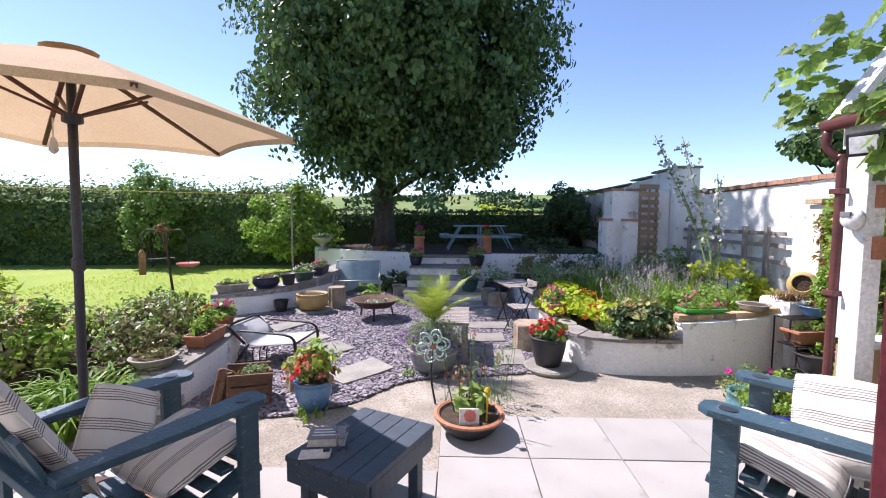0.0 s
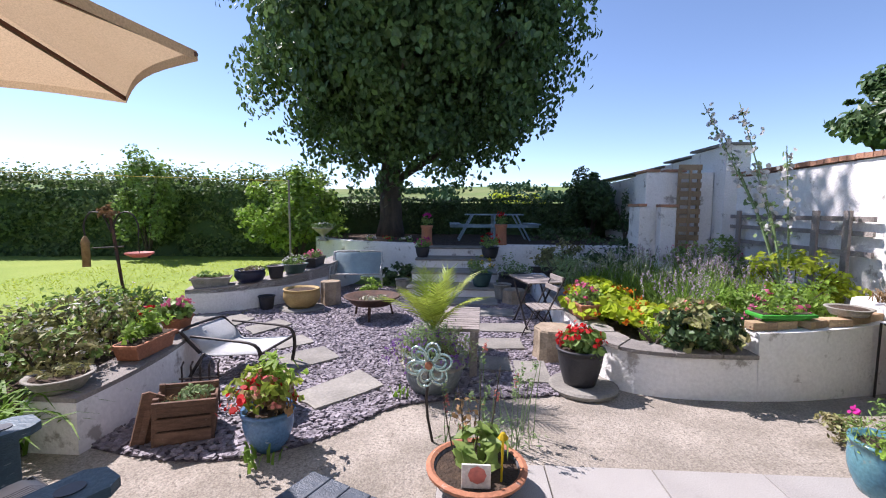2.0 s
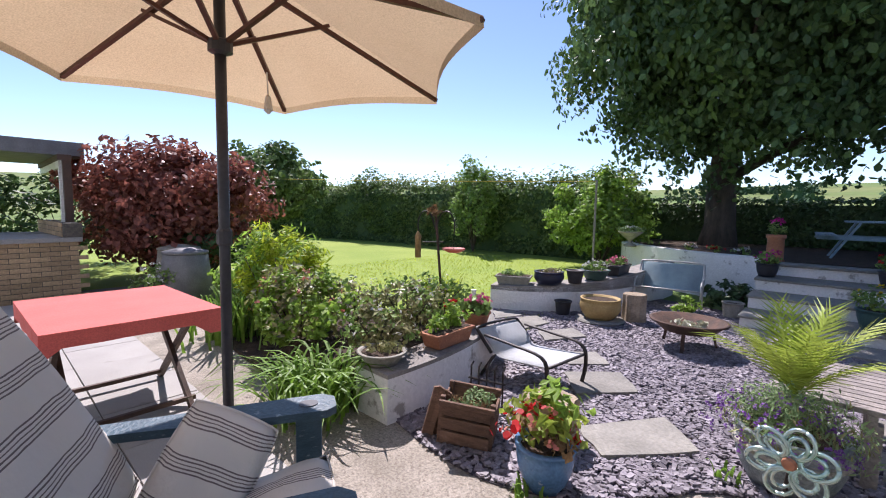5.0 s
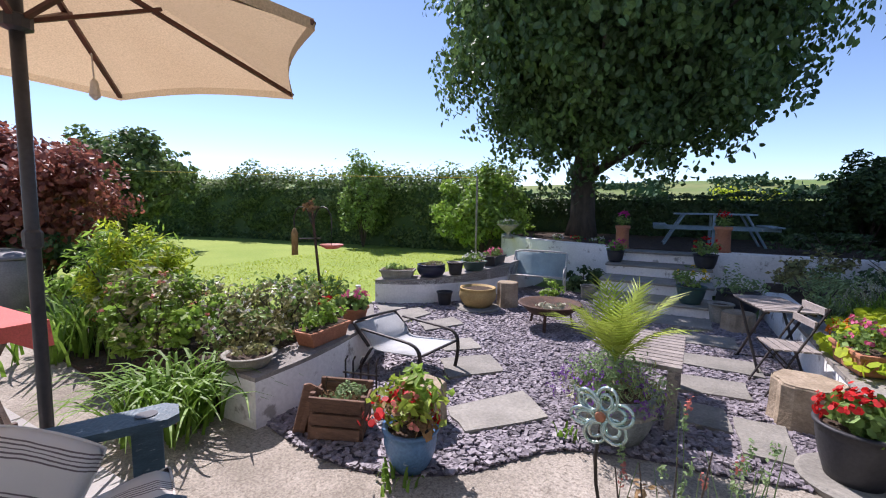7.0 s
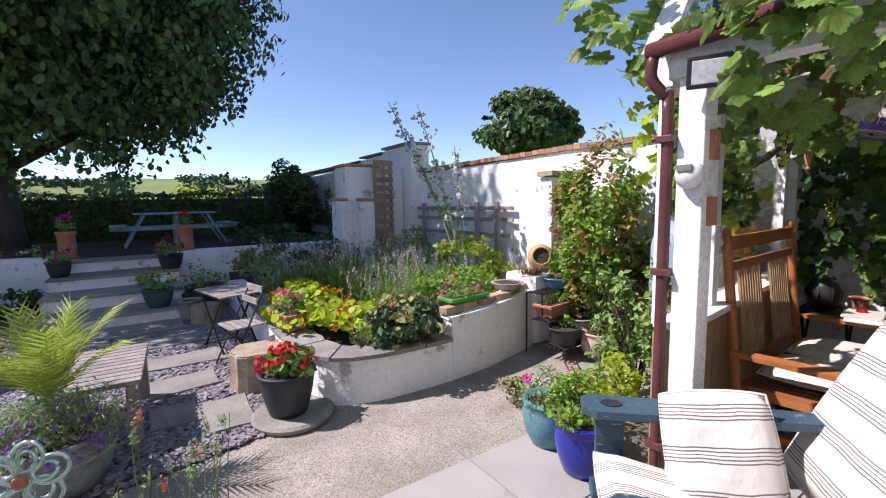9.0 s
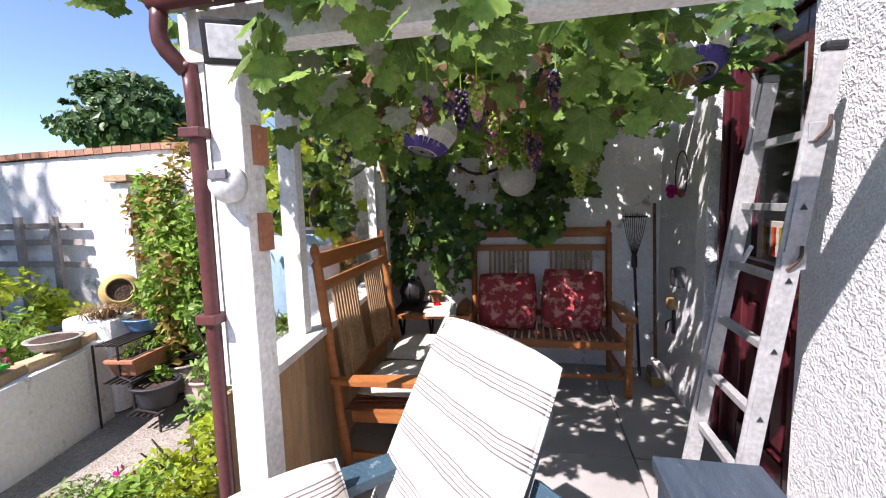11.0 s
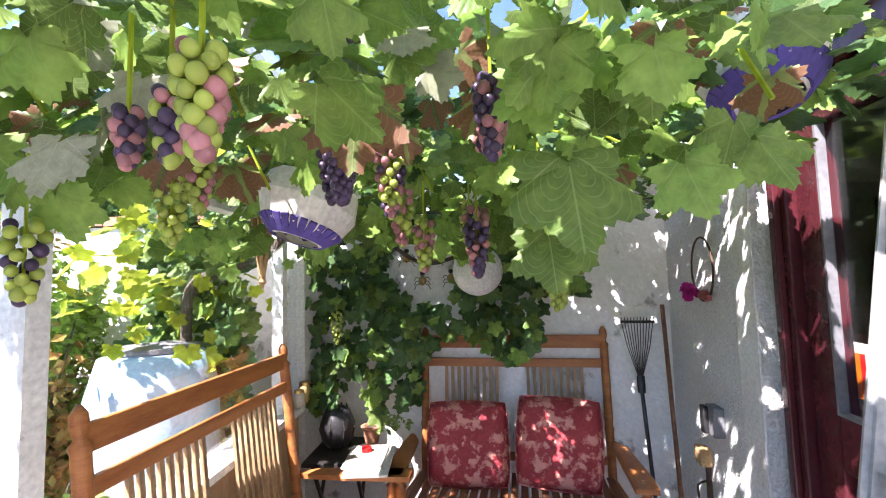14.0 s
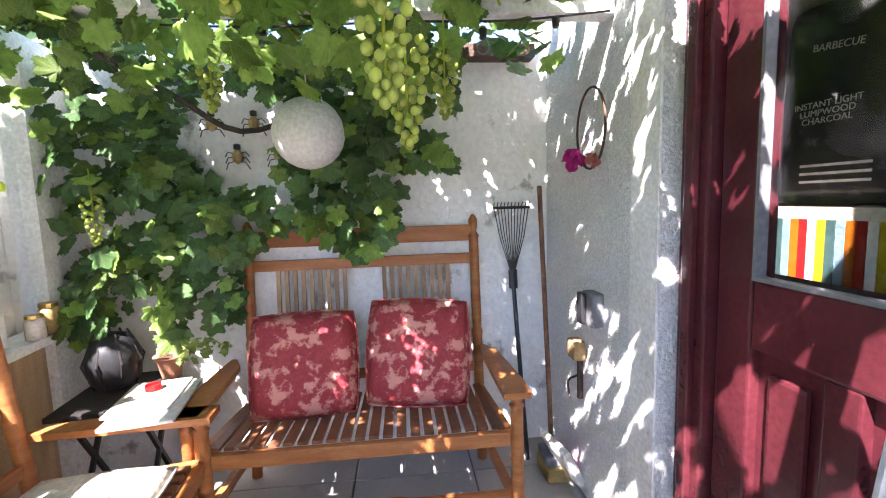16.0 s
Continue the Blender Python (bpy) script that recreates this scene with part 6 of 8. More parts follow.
part("glass_jar", lathe(bmesh.new(), [(0.07, 0), (0.10, 0.04), (0.11, 0.14), (0.08, 0.22), (0.05, 0.24)], 16), M["plastic_black"], o, "smoky jar", True)
for k in range(8):
    a = k * math.tau / 8
    part("cage_bar", tube(bmesh.new(), [(0.08 * math.cos(a), 0.08 * math.sin(a), 0), (0.118 * math.cos(a), 0.118 * math.sin(a), 0.12), (0.06 * math.cos(a), 0.06 * math.sin(a), 0.25)], 0.005, 5), M["iron"], o)
tagged(o, "dark caged glass lantern on the small table", "lantern")
o = potted("terracotta_pot", (4.98, 2.12, 0.598), 0.06, 0.04, 0.11, M["terracotta"], "small terracotta pot of ivy on the small table")
foliage(o, (0.0, -0.1, 0.12), (0.10, 0.16, 0.06), 60, 0.05, L["vine"])
o = empty("paper_stack", pose(4.62, 2.02, 0.628, 0, 0, 10))
part("sheet", boxbm(-0.20, -0.14, 0, 0.20, 0.10, 0.012, bevel=0.003), M["ivory"], o)
part("sheet", boxbm(-0.12, -0.10, 0.0125, 0.2, 0.12, 0.02), M["paper"], o)
part("red_tin", lathe(bmesh.new(), [(0.003, 0.021), (0.03, 0.021), (0.03, 0.045), (0.003, 0.045)], 12, Matrix.Translation((0.1, 0.02, 0))), L["f_red"], o, "little red tin")
tagged(o, "folded papers laid over the bench arm", "papers")
for k, (x, r, h) in enumerate(((4.76, 0.034, 0.10), (4.85, 0.038, 0.13), (5.0, 0.032, 0.09), (5.09, 0.036, 0.12))):
    o = empty("glass_jar", Matrix.Translation((x, sidew(x) - 0.062, 0.881)))
    part("jar", lathe(bmesh.new(), [(r, 0), (r, h * 0.75), (r * 0.8, h * 0.85)], 14), M["yellow_pot"] if k % 2 else M["linen"], o, "", True)
    part("lid", lathe(bmesh.new(), [(r * 0.9, h * 0.855), (r * 0.9, h), (0.002, h)], 14), M["brass"], o, "brass-coloured lid")
    tagged(o, "small jar with a metal lid on the sill", "jar", "jars on the sill")

# things on and against the house wall
o = empty("leaf_rake", pose(5.12, 0.42, 0.012, 0, 0, 0))
part("handle", tube(bmesh.new(), [(-0.12, -0.03, 0.0), (0.02, 0.0, 0.95)], 0.012, 8), M["plastic_black"], o)
part("socket", tube(bmesh.new(), [(0.01, 0.0, 0.90), (0.022, 0.0, 1.0)], 0.024, 8), M["plastic_black"], o)
for k in range(11):
    yy = (k - 5) * 0.019
    part("tine", tube(bmesh.new(), [(0.022, yy * 0.15, 1.0), (0.03, yy * 0.7, 1.18), (0.035, yy, 1.34), (0.02, yy, 1.36)], 0.003, 4), M["iron"], o)
part("bridge", boxbm(0.02, -0.10, 1.325, 0.045, 0.10, 1.34), M["iron"], o)
tagged(o, "black spring-tine leaf rake leaning in the corner", "rake")
o = empty("broom", pose(5.08, 0.30, 0.012))
part("handle", tube(bmesh.new(), [(-0.2, 0.0, 0.12), (0.03, -0.02, 1.44)], 0.013, 8), M["wicker"], o, "worn wooden handle")
part("head", boxbm(-0.28, -0.05, 0.07, -0.13, 0.05, 0.12, bevel=0.01), M["plastic_grey"], o)
part("bristles", boxbm(-0.30, -0.055, 0.0, -0.12, 0.055, 0.07, bevel=0.01), M["yellow_pot"], o, "yellow bristles")
tagged(o, "yard broom with yellow bristles in the corner", "broom")
o = empty("wire_wreath", pose(4.60, 0.222, 1.66))
part("hoop", tube(bmesh.new(), [(0.13 * math.cos(a), 0.012, 0.16 * math.sin(a)) for a in np.linspace(0, math.tau, 25)], 0.005, 6), M["rust"], o)
foliage(o, (0.09, 0.035, -0.12), (0.055, 0.03, 0.05), 70, 0.045, L["f_magenta"], ROUND, 6, "rose")
foliage(o, (-0.06, 0.03, -0.13), (0.05, 0.02, 0.04), 40, 0.03, L["f_coral"], ROUND, 6, "dried_flowers")
tagged(o, "thin wire wreath with a pink fabric rose on the wall", "wreath")
o = empty("power_socket", pose(4.56, 0.212, 0.93))
part("box", boxbm(-0.05, 0.0, -0.07, 0.05, 0.05, 0.07, bevel=0.008), M["plastic_grey"], o)
part("flap", boxbm(0.0, 0.051, -0.065, 0.048, 0.075, 0.065, bevel=0.006), M["plastic_black"], o, "open black flap")
tagged(o, "grey outdoor power socket with an open black flap", "socket")
o = empty("boot_brush", pose(4.72, 0.212, 0.66))
part("brush", boxbm(-0.05, 0.0, 0.0, 0.05, 0.06, 0.09, bevel=0.02), M["straw"], o)
part("bracket", boxbm(-0.012, 0.0, -0.19, 0.012, 0.02, 0.0), M["rust"], o)
part("hook", tube(bmesh.new(), smooth_path([(0, 0.02, -0.08), (0.04, 0.05, -0.12), (0.0, 0.06, -0.18)], 3), 0.006, 6), M["rust"], o)
tagged(o, "old bristle brush on a rusty wall bracket", "brush")
o = empty("dustpan", pose(4.78, 0.30, 0.13, 62, 0, 12))
part("pan", boxbm(-0.10, -0.12, 0, 0.10, 0.10, 0.05, bevel=0.03), M["ivory"], o)
part("liner", boxbm(-0.06, -0.08, 0.051, 0.06, 0.06, 0.056, bevel=0.002), L["f_magenta"], o, "bright pink inside")
tagged(o, "white dustpan with a pink inside, on the floor", "dustpan")

# ladder
o = empty("ladder", Matrix.Identity(4))


def lad(x, z):
    return (x, 0.57 - 0.135 * z, z + 0.012)


for x in (2.90, 3.29):
    flare = 0.03 if x > 3 else -0.03
    part("rail", bar(bmesh.new(), (x + flare, 0.57, 0.03), (x, lad(x, 1.95)[1], 1.95), 0.055, 0.024, (1, 0, 0)), M["alu"], o)
    part("rail_lip", bar(bmesh.new(), (x + flare, 0.595, 0.03), (x, lad(x, 1.95)[1] + 0.025, 1.95), 0.006, 0.034, (0, 1, 0)), M["alu"], o)
    part("end_cap", boxbm(x - 0.018, lad(x, 1.95)[1] - 0.032, 1.95, x + 0.018, lad(x, 1.95)[1] + 0.032, 1.982, bevel=0.01), M["plastic_black"] if x < 3 else M["plastic_grey"], o, "rubber end cap")
    part("foot", boxbm(x + flare - 0.025, 0.52, 0.0, x + flare + 0.025, 0.62, 0.04, bevel=0.008), M["plastic_black"], o)
for k in range(7):
    z = 0.22 + k * 0.245
    part("rung", bar(bmesh.new(), lad(2.90, z), lad(3.29, z), 0.032, 0.026), M["alu"], o)
for z in (1.72, 1.3):
    part("bracket", boxbm(2.878, lad(0, z)[1] - 0.036, z - 0.05, 2.887, lad(0, z)[1] + 0.036, z + 0.012, bevel=0.003), M["alu"], o, "pressed lock plate")
    part("hook", tube(bmesh.new(), smooth_path([(2.875, lad(0, z)[1] - 0.02, z + 0.03), (2.865, lad(0, z)[1] - 0.01, z - 0.01), (2.875, lad(0, z)[1] + 0.02, z - 0.05)], 3), 0.006, 6), M["rust"], o, "rusty hook")
for k in range(7):
    z = 0.22 + k * 0.245
    # thin black triangle paints the shade inside the hollow rung
    part("rung_end", lathe(bmesh.new(), [(0.002, 0), (0.013, 0.001), (0.013, 0.003), (0.002, 0.003)], 3, pose(2.887 - 0.03 * (1 - z / 1.95), lad(0, z)[1], z + 0.012, 0, -90, 0)), M["plastic_black"], o, "black disc for the dark of the open rung end")
part("brace", bar(bmesh.new(), (3.28, 0.41, 1.15), (3.16, 0.40, 1.30), 0.012), M["plastic_white"], o)
tagged(o, "paint-spattered aluminium ladder leaning on the house wall", "ladder")

# hanging shades, globe and insects
def shade(loc, r, h, turn, label):
    o = empty("fabric_shade", pose(*loc, 18, 8, turn))
    part("bowl", lathe(bmesh.new(), [(r * 0.45, -h * 0.5), (r * 0.75, -h * 0.36), (r * 0.98, 0.0), (r * 0.9, h * 0.32), (r * 0.3, h * 0.5), (r * 0.28, h * 0.49), (r * 0.88, h * 0.3), (r * 0.95, 0), (r * 0.72, -h * 0.35), (r * 0.44, -h * 0.48)], 10, close=False), M["ivory"], o)
    for k in range(28):
        a = k * math.tau / 28
        part("fringe", bar(bmesh.new(), (r * 0.80 * math.cos(a), r * 0.80 * math.sin(a), -h * 0.30), (r * 0.50 * math.cos(a), r * 0.50 * math.sin(a), -h * 0.49), 0.022, 0.008), M["purple"], o)
    part("cord", tube(bmesh.new(), [(0, 0, h * 0.45), (0, 0, h * 0.5 + 0.3)], 0.003, 5), M["linen"], o)
    return tagged(o, label, "shade", "hanging fabric shades")


shade((3.53, 1.80, 1.885), 0.165, 0.23, 20, "cream fabric shade with a purple pleated rim hanging in the vine")
shade((3.30, 0.58, 2.12), 0.14, 0.24, 70, "cream fabric shade with purple pleats hanging by the door")
o = empty("paper_globe", Matrix.Translation((4.80, 1.38, 1.69)))
part("globe", lathe(bmesh.new(), [(0.15 * math.sin(t), -0.15 * math.cos(t)) for t in np.linspace(0.12, math.pi - 0.12, 12)], 18), M["paper_white"], o, "", True)
part("cord", tube(bmesh.new(), [(0, 0, 0.14), (0, 0, 0.5)], 0.003, 5), M["linen"], o)
tagged(o, "round white paper globe hanging in the vine", "globe")
for y, z in ((1.91, 1.80), (1.71, 1.80), (1.80, 1.64), (1.60, 1.65)):
    o = empty("insect_ornament", pose(5.15, y, z, 0, 0, 90) @ Matrix.Scale(1.05, 4))
    part("head", lathe(bmesh.new(), [(0.003, 0.03), (0.016, 0.035), (0.016, 0.055), (0.003, 0.06)], 8), M["plastic_black"], o)
    part("body", lathe(bmesh.new(), [(0.003, -0.035), (0.024, -0.02), (0.026, 0.01), (0.01, 0.03)], 8), M["yellow_pot"], o)
    for s in (-1, 1):
        for k in range(3):
            part("leg", tube(bmesh.new(), [(0, 0, 0.01 - k * 0.015), (s * 0.04, 0.01, 0.02 - k * 0.025), (s * 0.055, 0.0, 0.0 - k * 0.03)], 0.003, 4), M["plastic_black"], o)
    tagged(o, "yellow and black metal insect on the wall", "ornament", "insect ornaments")
o = empty("straw_tassel", Matrix.Translation((3.86, 2.18, 1.62)))
for k in range(14):
    a = k * 2.4
    part("straw", bar(bmesh.new(), (0, 0, 0.0), (0.045 * math.cos(a), 0.045 * math.sin(a), 0.30), 0.008), M["straw"], o)
part("binding", lathe(bmesh.new(), [(0.012, 0.02), (0.018, 0.03), (0.012, 0.045)], 10), M["straw"], o)
tagged(o, "bundle of dried straw hanging in the porch", "straw bundle")


# ---------- grapevine ----------
BUNCHES = (
        (2.576, 1.408, 1.860, 0.105, 0.0095, 38, ("grape_green", "grape_green", "grape_green", "grape_pink"), "bunch of ripening yellow-green and pink grapes"),
        (2.652, 1.51, 1.862, 0.085, 0.0092, 30, ("grape_pink", "grape_black", "grape_green"), "bunch of half-ripe mottled grapes"),
        (3.19, 1.56, 2.0, 0.17, 0.011, 44, ("grape_black",), "bunch of ripe blue-black grapes"),
        (3.17, 1.20, 2.05, 0.13, 0.0105, 34, ("grape_black", "grape_pink"), "bunch of purple grapes"),
        (3.50, 1.25, 1.85, 0.17, 0.012, 36, ("grape_black", "grape_pink", "grape_green"), "bunch of purple and green grapes"),
        (3.40, 1.45, 1.90, 0.16, 0.011, 30, ("grape_pink", "grape_green"), "loose bunch of mottled grapes"),
        (3.95, 0.98, 1.78, 0.26, 0.011, 48, ("grape_green",), "long bunch of small green grapes"),
        (2.84, 1.97, 1.76, 0.14, 0.012, 28, ("grape_black", "grape_green"), "bunch of mixed dark and green grapes"),
        (2.95, 1.78, 1.86, 0.14, 0.010, 30, ("grape_green",), "bunch of small green grapes"),
        (3.75, 1.30, 1.92, 0.18, 0.010, 34, ("grape_green",), "bunch of small unripe green grapes"),
        (4.3, 0.85, 1.85, 0.2, 0.010, 36, ("grape_green",), "slender bunch of small green grapes"),
        (4.4, 1.6, 1.9, 0.2, 0.010, 36, ("grape_green",), "slender bunch of unripe green grapes"),
        (4.85, 2.3, 1.45, 0.2, 0.010, 36, ("grape_green",), "slender bunch of green grapes on the wall"),
    (3.04, 1.47, 1.95, 0.15, 0.0105, 62, ("grape_black",), "heavy bunch of ripe blue-black grapes"),
    (3.20, 1.42, 1.97, 0.18, 0.0105, 56, ("grape_pink", "grape_black", "grape_green"), "bunch of grapes half turned purple"),
    (2.925, 1.163, 1.965, 0.13, 0.0105, 52, ("grape_black", "grape_pink"), "bunch of dusky purple grapes"),
    (3.40, 1.24, 1.80, 0.15, 0.012, 34, ("grape_black", "grape_pink"), "small bunch of purple grapes"),
    (3.50, 1.41, 1.82, 0.15, 0.011, 34, ("grape_green", "grape_pink"), "loose bunch of greenish pink grapes"),
    (3.60, 1.02, 1.76, 0.22, 0.010, 44, ("grape_green",), "long loose bunch of unripe green grapes"),
    (2.95, 1.72, 1.90, 0.12, 0.0095, 36, ("grape_green", "grape_green", "grape_pink"), "plump bunch of yellow-green grapes blushed pink"),
    (2.67, 1.585, 1.855, 0.07, 0.0092, 28, ("grape_pink", "grape_black"), "bunch of dark pink grapes"),
)
vine = empty("grapevine", Matrix.Translation((4.3, 2.9, 0)))
VO = np.array((4.3, 2.9, 0))


def blade_map(ob):
    """Lays each leaf blade flat in one shared map, so that its veins run from its stalk."""
    me = ob.data
    idx = np.zeros(len(me.loops), dtype=np.int32)
    me.loops.foreach_get("vertex_index", idx)
    me.uv_layers.new(name="blade").data.foreach_set("uv", VINE[0][idx % len(VINE[0]), :2].astype(np.float32).ravel())
    return ob


def vine_part(name, pts, size, mat, nrm, spread=0.7, droop=0.4, label=""):
    return blade_map(part(name, leaf_cloud(np.asarray(pts) - VO, size, VINE, nrm, spread, droop), mat, vine, label, True))


def clear(q):
    """Fruit and the lampshade hang free on their open side."""
    if 2.75 < q[0] < 3.5 and abs(q[1] - 1.72) < 0.15 and 1.74 < q[2] < 1.96:
        return False
    return not any(bx - 0.4 < q[0] < bx + 0.06 and abs(q[1] - by) < 0.075 and bz - ln - 0.03 < q[2] < bz + 0.03 for bx, by, bz, ln, *_ in BUNCHES)


def region(n, lo, hi, keep=None):
    p = rng.uniform(lo, hi, (n, 3))
    return p[[clear(q) and (keep is None or bool(keep(q))) for q in p]]


UP = np.array((-0.35, 0.0, 0.8))
roofp = np.concatenate((region(1400, (2.55, 0.30, 2.02), (3.3, 2.45, 2.48), lambda q: q[2] > 2.04 and q[2] < 2.10 + (q[0] - 2.55) * 0.22 and not (q[0] < 2.9 and q[1] < 0.5))[::3], region(2000, (3.2, 0.30, 2.02), (5.0, 2.45, 2.48), lambda q: q[2] > 2.02 + 0.14 * math.sin(q[0] * 5) * math.sin(q[1] * 6) and q[2] < 2.06 + (q[0] - 2.55) * 0.22)))
# alternate roof leaves take the lit or the shaded leaf colour
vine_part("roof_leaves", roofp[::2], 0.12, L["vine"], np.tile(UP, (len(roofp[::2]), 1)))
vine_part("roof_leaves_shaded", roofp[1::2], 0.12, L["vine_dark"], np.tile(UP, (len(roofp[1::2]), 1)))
hang = region(560, (2.75, 0.75, 1.76), (4.6, 2.4, 2.1), lambda q: q[2] > 1.82 + 0.1 * math.sin(q[0] * 7 + q[1] * 5))
vine_part("hanging_leaves", hang, 0.115, L["vine"], np.tile(np.array((-0.9, -0.1, 0.3)), (len(hang), 1)))
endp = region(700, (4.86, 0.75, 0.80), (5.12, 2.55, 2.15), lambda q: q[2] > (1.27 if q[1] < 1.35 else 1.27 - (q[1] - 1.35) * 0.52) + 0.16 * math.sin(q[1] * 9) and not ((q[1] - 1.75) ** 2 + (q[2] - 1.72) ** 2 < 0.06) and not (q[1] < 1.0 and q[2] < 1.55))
# wall leaves carry shade in their colour; a quarter repeat in the lit colour
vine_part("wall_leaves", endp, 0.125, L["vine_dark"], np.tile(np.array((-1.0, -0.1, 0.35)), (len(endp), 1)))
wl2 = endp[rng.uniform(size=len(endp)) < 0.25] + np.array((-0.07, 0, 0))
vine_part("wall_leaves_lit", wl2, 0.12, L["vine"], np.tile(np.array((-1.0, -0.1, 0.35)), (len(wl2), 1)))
outp = region(280, (3.35, 2.75, 1.0), (5.0, 3.25, 2.5), lambda q: q[2] > 1.35 + 0.25 * math.sin(q[0] * 4))
vine_part("outer_leaves", outp, 0.12, L["lime"], np.tile(np.array((-0.2, -0.3, 0.6)), (len(outp), 1)))
corner = region(700, (4.36, 2.72, 0.5), (4.62, 3.4, 2.2), lambda q: q[2] < 2.25 + 0.15 * math.sin(q[1] * 7))
# same split here: half coloured as in shade, half as lit
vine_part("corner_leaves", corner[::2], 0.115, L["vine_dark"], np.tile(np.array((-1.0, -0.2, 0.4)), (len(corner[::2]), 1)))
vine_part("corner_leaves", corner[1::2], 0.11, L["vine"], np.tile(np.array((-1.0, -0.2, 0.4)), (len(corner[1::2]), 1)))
evp = region(90, (2.30, 2.36, 2.12), (2.95, 2.75, 2.85), lambda q: q[2] > 2.12 + 0.2 * (q[1] - 2.36))
vine_part("eave_leaves", evp, 0.12, L["vine"], np.tile(np.array((-0.6, -0.4, 0.5)), (len(evp), 1)))
frp = region(430, (2.26, 0.75, 1.78), (2.95, 2.2, 2.2), lambda q: q[2] > 1.90 + 0.09 * math.sin(q[1] * 9) and (q[0] > 2.6 or (q[1] > 1.45 and not 2.33 < q[0] < 2.52) or q[2] > 2.06))
vine_part("front_leaves", frp, 0.115, L["vine"], np.tile(np.array((-1.0, -0.1, 0.3)), (len(frp), 1)))
awn = region(80, (2.18, 1.25, 1.86), (2.31, 2.0, 2.2), lambda q: q[2] > 1.93 + 0.08 * math.sin(q[1] * 8))
vine_part("front_leaves", awn, 0.115, L["vine"], np.tile(np.array((-1.0, 0.2, 0.5)), (len(awn), 1)))
redp = region(34, (2.6, 0.7, 1.85), (3.4, 2.1, 2.15))
vine_part("turning_leaves", redp, 0.12, L["vine_red"], np.tile(np.array((-1.0, 0, 0.2)), (len(redp), 1)))
palep = region(20, (2.5, 0.9, 1.9), (3.2, 2.2, 2.15))
vine_part("pale_leaves", palep, 0.115, L["vine_pale"], np.tile(np.array((-1.0, 0, 0.4)), (len(palep), 1)))
for mat, items in (("vine", [(2.99, 0.99, 1.77, 0.21), (3.04, 1.02, 1.67, 0.17), (3.0, 0.83, 1.76, 0.13), (3.03, 0.86, 1.93, 0.15), (3.03, 1.64, 1.90, 0.17), (3.05, 1.37, 2.03, 0.15), (3.24, 1.11, 1.84, 0.16), (2.78, 1.78, 1.80, 0.20), (3.1, 0.7, 1.98, 0.15), (3.3, 0.95, 1.72, 0.14)]),
                   ("vine_red", [(2.90, 1.28, 1.86, 0.18), (2.86, 1.54, 1.80, 0.16), (2.95, 1.55, 1.97, 0.17), (3.08, 1.12, 1.92, 0.14), (2.8, 1.72, 1.93, 0.13), (3.15, 1.42, 2.0, 0.13)]), ("vine_pale", [(2.78, 1.63, 1.79, 0.14), (2.80, 1.53, 1.87, 0.15), (2.93, 1.22, 1.97, 0.14), (2.73, 1.84, 1.90, 0.15), (2.98, 1.50, 2.08, 0.13)])):
    for x, y, z, s in items:
        blade_map(part("leaf", leaf_cloud(np.array([(x - 0.11, y + 0.06, z + 0.03)]) - VO, s * 0.88, VINE, np.array([(-1.0, 0.0, 0.35)]), 0.3, 0.8), L[mat], vine, "", True))
part("stem", tube(bmesh.new(), [Vector(p) - Vector(VO) for p in smooth_path([(4.34, 2.95, 0.0), (4.34, 2.95, 1.2), (4.34, 2.93, 1.62), (4.45, 2.8, 1.72), (4.6, 2.65, 1.8), (4.5, 2.3, 2.1), (3.9, 1.9, 2.2), (3.2, 1.5, 2.25), (2.7, 1.1, 2.25)], 4)], 0.028, 8), M["bark"], vine, "", True)
part("side_stem", tube(bmesh.new(), [Vector(p) - Vector(VO) for p in smooth_path([(4.5, 2.3, 2.1), (4.95, 2.0, 1.9), (5.08, 1.75, 1.75), (5.1, 1.4, 1.85)], 4)], 0.014, 6), M["bark"], vine, "", True)
for k in range(26):
    a = np.array((rng.uniform(2.7, 4.6), rng.uniform(0.7, 2.3), 2.2))
    b = a + np.array((rng.normal() * 0.15, rng.normal() * 0.15, -rng.uniform(0.15, 0.35)))
    part("tendril", tube(bmesh.new(), [Vector(a - VO), Vector((a + b) / 2 - VO + np.array((0.03, 0.02, 0))), Vector(b - VO)], 0.004, 5), L["lime"], vine)
tagged(vine, "fruiting grapevine trained under the porch roof and down the wall", "grapevine")

sphere = bmesh.new()
bmesh.ops.create_icosphere(sphere, subdivisions=2, radius=1.0)
M["grape_green"] = material("grape_green", (0.42, 0.50, 0.10), (0.34, 0.42, 0.07), 40, 0.3, bump=0, vary=0.25, trans=0.25)
M["grape_pink"] = material("grape_pink", (0.48, 0.20, 0.20), (0.36, 0.16, 0.18), 30, 0.3, bump=0, vary=0.3, trans=0.2)
M["grape_black"] = material("grape_black", (0.035, 0.025, 0.06), (0.06, 0.03, 0.07), 30, 0.4, bump=0, vary=0.3)
ball_data = {}
for key in ("grape_green", "grape_pink", "grape_black"):
    me = bpy.data.meshes.new("grape")
    sphere.to_mesh(me)
    me.polygons.foreach_set("use_smooth", [True] * len(me.polygons))
    me.materials.append(M[key])
    ball_data[key] = me
sphere.free()


